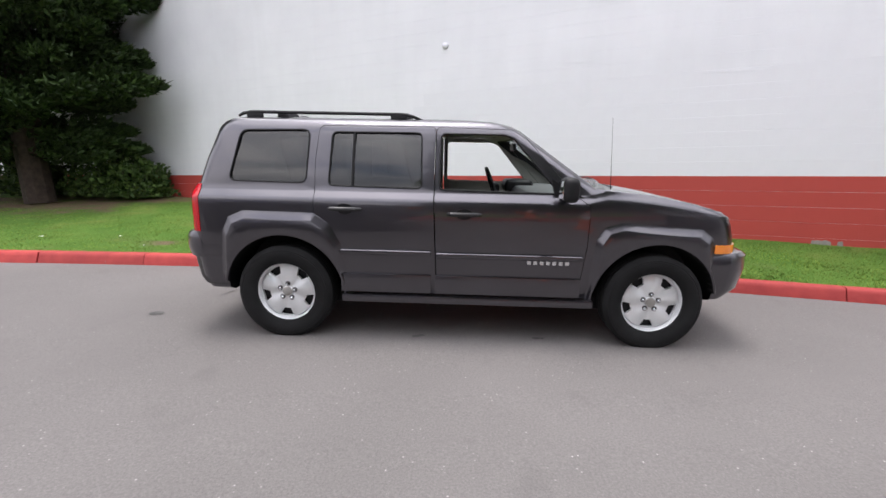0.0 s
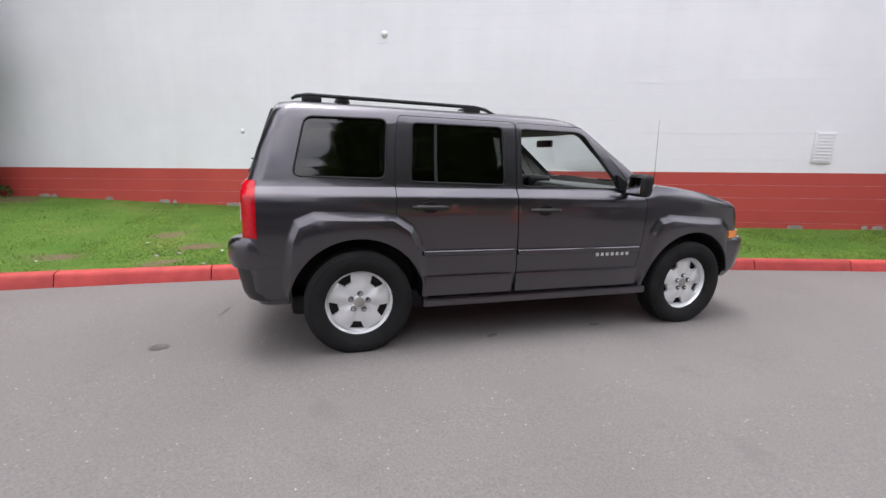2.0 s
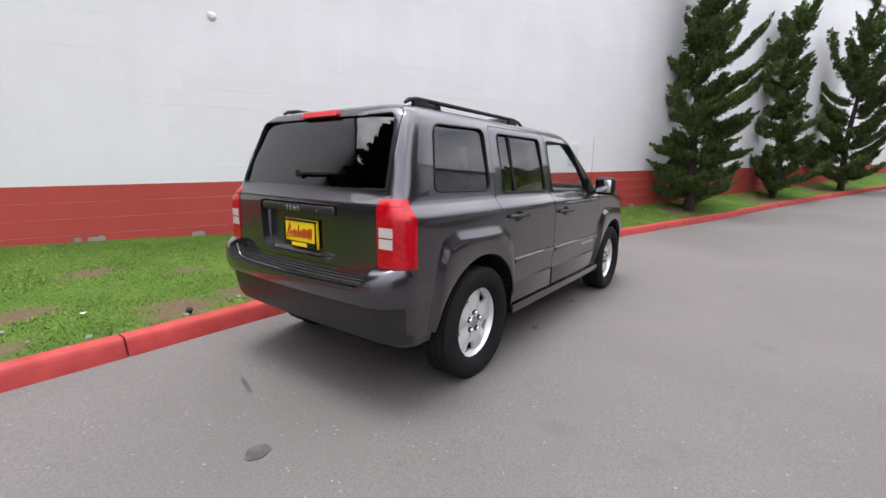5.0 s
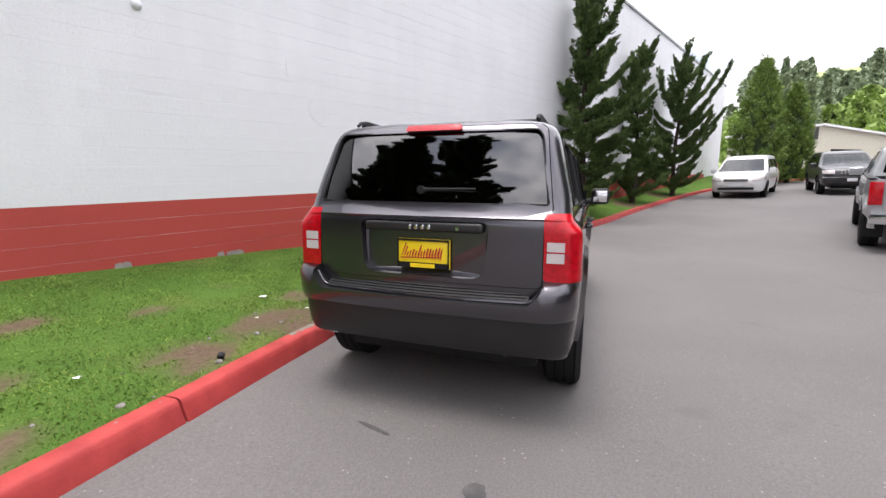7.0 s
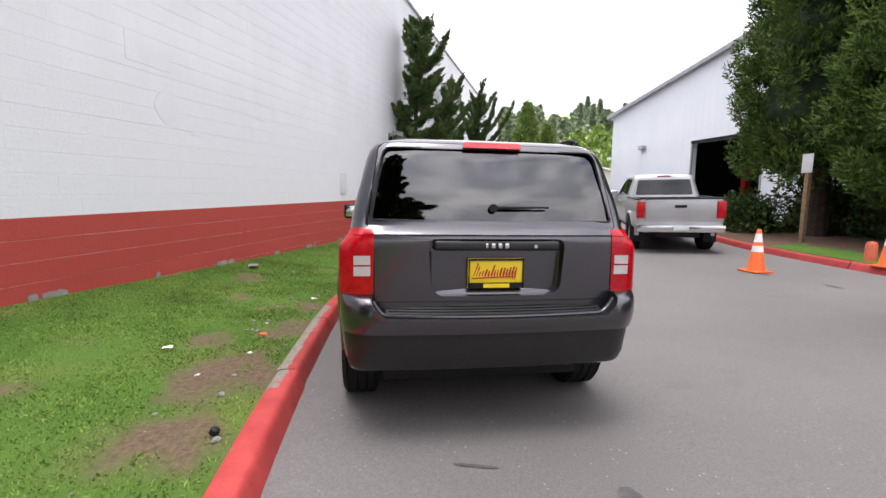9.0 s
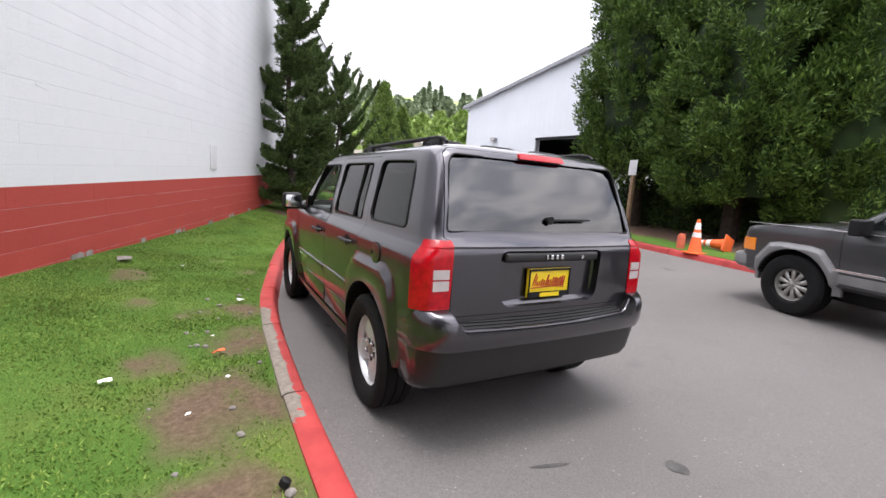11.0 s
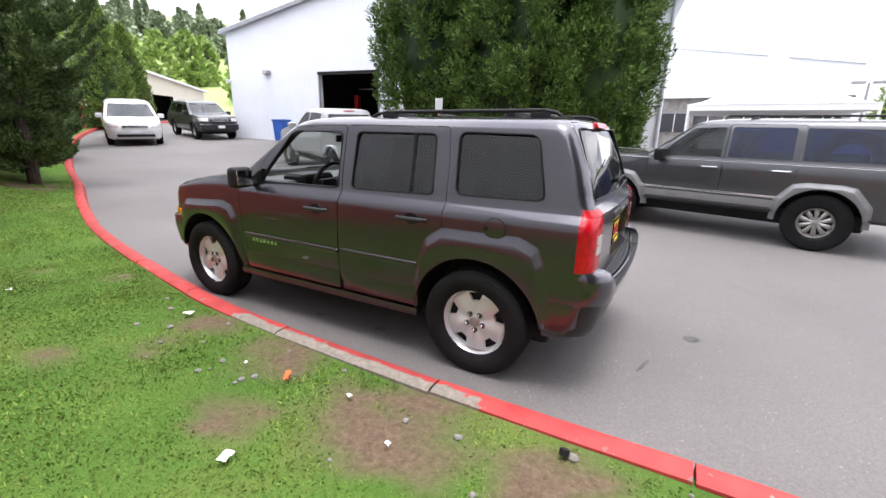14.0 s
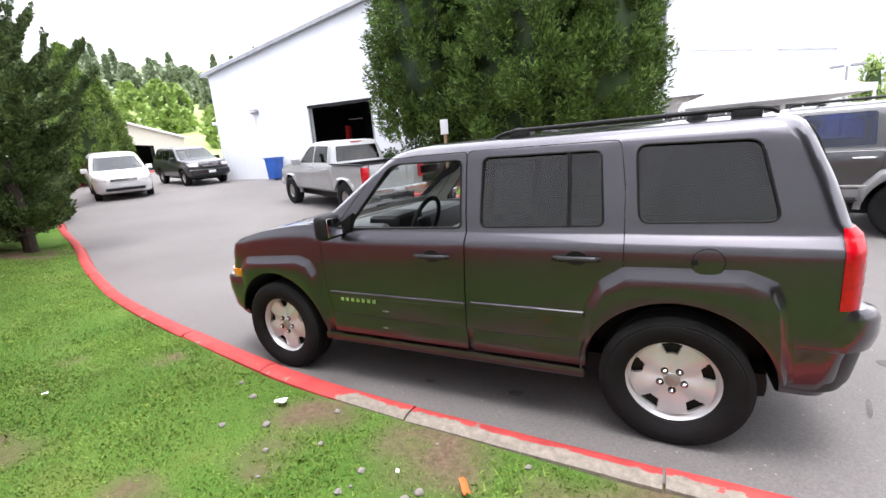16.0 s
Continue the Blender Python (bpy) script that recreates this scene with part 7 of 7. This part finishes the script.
def showroom():
    """Low white showroom far across the lot, with a tented canopy in front."""
    house = thing("showroom", Matrix.Translation((-2.0, -36, lie(-2, -36))), "low white showroom with a dark window band", "building")
    part("upper_wall", prism([(-9.4, 3.6), (2.6, 3.6), (2.6, 7.3), (-9.4, 5.5)], "y", -8, 0), M["cladding"], house, "", 0)
    part("parapet", prism([(-9.5, 5.48), (2.7, 7.31), (2.7, 7.45), (-9.5, 5.62)], "y", -8, 0.12), M["band"], house, "", 0)
    part("lower_wall", box(-9.4, 2.6, -8, -0.4, -0.3, 3.6), M["foundation"], house, "grey lower wall", 0)
    for k in range(5):
        x = 2.0 - k * 2.25
        w = part("window", box(x - 1.9, x, -0.5, -0.32, 1.1, 2.5), M["black_paint"], house, "", 0)
        part("window_mullion", box(x - 0.98, x - 0.92, -0.34, -0.28, 1.1, 2.5), M["band"], w, "", 0)
        part("window_frame", box(x - 2.0, x + 0.1, -0.36, -0.26, 2.48, 2.58), M["roof_grey"], w, "", 0)
    tent = thing("canopy_tent", Matrix.Translation((-5.1, -22.0, lie(-5.1, -22))), "white peaked canopy tent over the lot", "tent")
    bm = bmesh.new()
    rows = []
    for i in range(13):
        f = i / 12
        hgt, half = 2.15 + 2.45 * f ** 1.7, 3.1 * (1 - f) + 0.03
        rows.append([bm.verts.new((half * cx, half * cy, hgt)) for cx, cy in ((1, 1), (0, 1), (-1, 1), (-1, 0), (-1, -1), (0, -1), (1, -1), (1, 0))])
    for a, b in zip(rows, rows[1:]):
        for k in range(8):
            bm.faces.new((a[k], a[(k + 1) % 8], b[(k + 1) % 8], b[k]))
    bm.faces.new(rows[-1])
    part("canopy", bm, M["tent"], tent, "white peaked fabric roof", 50)
    part("valance", prism([(-3.1, -3.1), (3.1, -3.1), (3.1, 3.1), (-3.1, 3.1)], "z", 1.9, 2.16), M["tent"], tent, "", 0)
    for cx in (-3.05, 3.05):
        for cy in (-3.05, 3.05):
            part("tent_pole", tube([(cx, cy, 0), (cx, cy, 2.1)], 0.05, 8), M["band"], tent)
    pole = thing("light_pole", Matrix.Translation((-10.35, -30, lie(-10, -30))), "tall parking-lot light pole with twin heads", "lamp")
    part("mast", tube([(0, 0, 0), (0, 0, 3.8)], [0.09, 0.06], 8), M["roof_grey"], pole)
    for sd in (-0.45, 0.45):
        part("lamp_head", box(sd - 0.3, sd + 0.3, -0.16, 0.16, 3.75, 3.9, 0.03), M["roof_grey"], pole)
    for k, (x, y) in enumerate(((-11.5, -30), (-13, -31))):
        column_conifer("slender_tree", x, y, lie(x, y), 4.0, 0.7, "bright_tree", 90 + k, "slender spring-green tree across the lot", 60, 0.22, 0.8, "slender trees", 0.3, 0.6, 0.4, 20)


showroom()


# ---- small things ----
def traffic_cone(m, label="orange traffic cone with two white bands", lying=False):
    c = thing("traffic_cone", m, label, "cone", "traffic cones")
    part("base", box(-0.18, 0.18, -0.18, 0.18, 0.0, 0.03, 0.012), M["orange"], c)
    part("cone", lathe([(0.135, 0.03), (0.128, 0.05), (0.032, 0.70), (0.026, 0.712)], 28, "z"), M["orange"], c)
    rad = lambda z: 0.128 + (0.032 - 0.128) * (z - 0.05) / 0.65 + 0.002
    for z0, z1 in ((0.34, 0.44), (0.50, 0.64)):
        part("reflective_band", lathe([(rad(z0), z0), (rad(z1), z1)], 28, "z"), M["band"], c, "white reflective band")
    return c


def small_things():
    traffic_cone(Matrix.Translation((2.16, -5.60, lie(2.16, -5.6))))
    traffic_cone(Matrix.Translation((1.45, -7.25, lie(1.45, -7.2) + 0.11)))
    traffic_cone(Matrix.Translation((1.25, -8.1, lie(1.3, -8.1) + 0.27)) @ Matrix.Rotation(radians(92), 4, "Y") @ Matrix.Rotation(0.4, 4, "Z"), "orange traffic cone lying on its side")
    b = single("bollard_stub", lathe([(0.085, 0.0), (0.08, 0.30), (0.06, 0.345), (0.02, 0.36)], 20, "z"), M["orange_sign"], Matrix.Translation((1.95, -7.55, lie(1.9, -7.5) + 0.1)), "faded short bollard behind the kerb", "bollard")
    post = thing("sign_post", Matrix.Translation((4.62, -9.15, lie(4.62, -9.15) + 0.1)), "weathered wooden post with a small pale sign", "sign")
    part("post", box(-0.05, 0.05, -0.05, 0.05, -0.1, 1.75, 0.01), M["wood"], post)
    part("sign_plate", box(-0.13, 0.13, 0.05, 0.06, 1.62, 2.05, 0.004), M["patch"], post, "pale blank plate")
    sign = thing("sign_post", Matrix.Translation((26.2, -8.45, lie(26.2, -8.45) + 0.1)), "red-brown wooden post sign at the bend", "sign")
    part("post", box(-0.10, 0.10, -0.10, 0.10, -0.1, 1.5, 0.01), M["orange_sign"], sign)
    part("sign_plate", box(-0.13, -0.10, -0.16, 0.16, 0.85, 1.45, 0.004), M["orange_sign"], sign, "red-brown sign plate")
    part("sign_bar", box(-0.137, -0.131, -0.1, 0.1, 1.15, 1.3), M["band"], sign, "pale illegible bar")
    hyd = thing("fire_hydrant", Matrix.Translation((30.0, -13.4, lie(30, -13.4) + 0.1)), "yellow fire hydrant at the bend", "hydrant")
    part("barrel", lathe([(0.14, 0), (0.14, 0.06), (0.11, 0.07), (0.11, 0.5), (0.13, 0.52), (0.12, 0.6), (0.06, 0.68), (0.02, 0.72)], 20, "z"), M["yellow"], hyd)
    part("outlet", tube([(0, -0.2, 0.42), (0, 0.2, 0.42)], 0.055, 12), M["yellow"], hyd)
    can = thing("recycling_bin", Matrix.Translation((14.9, -11.9, lie(14.9, -11.9))) @ Matrix.Rotation(0.14, 4, "Z"), "blue wheeled bin beside the workshop wall", "bin")
    bm = box(-0.28, 0.28, -0.32, 0.32, 0.06, 0.98, 0.03)
    for v in bm.verts:
        v.co.x *= 0.82 + 0.18 * v.co.z
        v.co.y *= 0.82 + 0.18 * v.co.z
    part("bin_body", bm, M["blue"], can)
    part("lid", box(-0.31, 0.31, -0.35, 0.35, 0.97, 1.04, 0.02), M["blue"], can)
    for sd in (-0.24, 0.24):
        part("bin_wheel", lathe([(0.10, sd - 0.03), (0.10, sd + 0.03)], 18, "x", None, (0, -0.28, 0.10)), M["tyre"], can)
    # litter on the lawn
    rng = random.Random(9)
    def litter(name, x, y, w, d, mt, label, cat="litter", lift=0.035):
        z = verge_z(x, y, kerb_y(x) + 0.14, wall_y(x) + 0.02) + lift
        bm = bmesh.new()
        n = 5
        g = [[bm.verts.new((w * (i / (n - 1) - 0.5) + rng.uniform(-1, 1) * w * 0.06, d * (j / (n - 1) - 0.5) + rng.uniform(-1, 1) * d * 0.06, 0.006 * math.sin(i * 1.3 + j) * min(1, w * 10) + 0.005 * rng.random())) for j in range(n)] for i in range(n)]
        for i in range(n - 1):
            for j in range(n - 1):
                bm.faces.new((g[i][j], g[i + 1][j], g[i + 1][j + 1], g[i][j + 1]))
        low = bmesh.ops.extrude_face_region(bm, geom=bm.faces[:])
        for v in (q for q in low["geom"] if isinstance(q, bmesh.types.BMVert)):
            v.co.z -= 0.002
        single(name, bm, M[mt], Matrix.Translation((x, y, z)) @ Matrix.Rotation(rng.uniform(0, 3), 4, "Z"), label, cat)
    litter("paper_scrap", -0.80, 2.17, 0.065, 0.045, "paper", "crumpled white paper on the lawn")
    litter("paper_scrap", 0.81, 1.36, 0.07, 0.045, "paper", "small white paper scrap near the kerb")
    litter("orange_peel", -0.52, 1.59, 0.09, 0.03, "orange", "orange plastic scrap in the grass")
    for x, y, w in ((-0.95, 1.55, 0.055), (-0.2, 1.62, 0.04), (-1.35, 1.75, 0.05), (-2.6, 1.9, 0.06), (-3.5, 2.4, 0.05), (2.4, 1.9, 0.06), (-4.2, 1.6, 0.05), (-5.0, 2.2, 0.07), (-6.0, 2.0, 0.08)):
        litter("paper_scrap", x, y, w * 0.6, w * 0.4, "paper", "tiny white litter scrap in the grass")
    litter("flattened_cup", 2.55, 2.5, 0.22, 0.14, "stone", "grey flattened carton on the lawn")
    z = verge_z(-2.06, 1.36, 1.34, 4.7)
    cap = single("black_cap", lathe([(0.023, 0), (0.023, 0.026), (0.016, 0.031), (0.007, 0.032)], 16, "z"), M["trim"], Matrix.Translation((-2.06, 1.40, z + 0.02)) @ Matrix.Rotation(0.5, 4, "X"), "black plastic cap lying by the kerb", "litter")
    for k in range(28):
        x = rng.uniform(-3.4, 1.4)
        y = kerb_y(x) + 0.20 + abs(rng.gauss(0, 0.35))
        r = rng.uniform(0.008, 0.024)
        bm = bmesh.new()
        bmesh.ops.create_icosphere(bm, subdivisions=2, radius=r)
        for v in bm.verts:
            v.co *= 1 + 0.35 * noise.noise(v.co * (0.9 / r) + Vector((k, 0, 0)))
            v.co.z *= 0.65
        single("pebble", bm, M["stone"], Matrix.Translation((x, y, verge_z(x, y, kerb_y(x) + 0.14, wall_y(x)) + r * 0.3)), "small grey stone on bare soil", "stone", "pebbles by the kerb")
    # stains and leaves on the asphalt
    def stain(x, y, a, b, rot, seed, ring=0.25):
        bm = bmesh.new()
        pts = []
        for k in range(26):
            t = 2 * math.pi * k / 26
            q = 1 + ring * noise.noise(Vector((math.cos(t) * 1.6, math.sin(t) * 1.6, seed)))
            px, py = a * q * math.cos(t), b * q * math.sin(t)
            pts.append((x + px * math.cos(rot) - py * math.sin(rot), y + px * math.sin(rot) + py * math.cos(rot)))
        bm.faces.new([bm.verts.new((px, py, lie(px, py) + 0.004)) for px, py in pts])
        single("oil_stain", bm, M["stain"], Matrix.Identity(4), "dark stain on the asphalt", "stain", "", "structure", 0)
    for k, (x, y, a, b, r) in enumerate([(-2.57, -0.46, 0.062, 0.045, 0.2), (-2.29, 0.146, 0.11, 0.014, 1.3), (-0.35, -0.75, 0.05, 0.025, 0.4), (0.55, -0.72, 0.05, 0.02, 0.1), (-0.45, 0.62, 0.045, 0.03, 0.4), (0.15, 0.66, 0.04, 0.025, 0.2),
                                            (2.05, -5.5, 0.26, 0.07, 0.2), (0.9, -5.6, 0.16, 0.04, -0.2)]):
        stain(x, y, a, b, r, k * 3.7)


M["stain"] = plain("oil_stain", (0.072, 0.069, 0.067), 0.7, var=0.4, scale=14)
small_things()

# ---- kerbs and grass, laid last ----
kerb = thing("kerb", Matrix.Identity(4), "red painted concrete kerb worn along its back edge", "kerb", kind="structure")
KERB_START = next(i for i, p in enumerate(KERB_LINE) if p.x >= -2.64) % 16
kerb_pieces(kerb, KERB_LINE, 1.28, 1, lambda x: 0.22 + 0.90 * max(0.0, 1.0 - ((x + 0.55) / 1.10) ** 4) + (0.9 if 0.16 < x < 0.46 else 0.0), KERB_START)
kerb_far = thing("kerb", Matrix.Identity(4), "red painted concrete kerb round the conifer island", "kerb", kind="structure")
kerb_pieces(kerb_far, ISLAND_LINE, 1.28, -1, lambda x: 0.4)
scatter_blades("lawn_grass", 120000, (-4.2, 3.2), 0.021, 1, 0.8)
scatter_blades("lawn_grass", 34000, (3.2, 9.5), 0.024, 2, 0.8)
scatter_blades("lawn_grass", 34000, (-11.0, -4.2), 0.024, 3, 0.8)
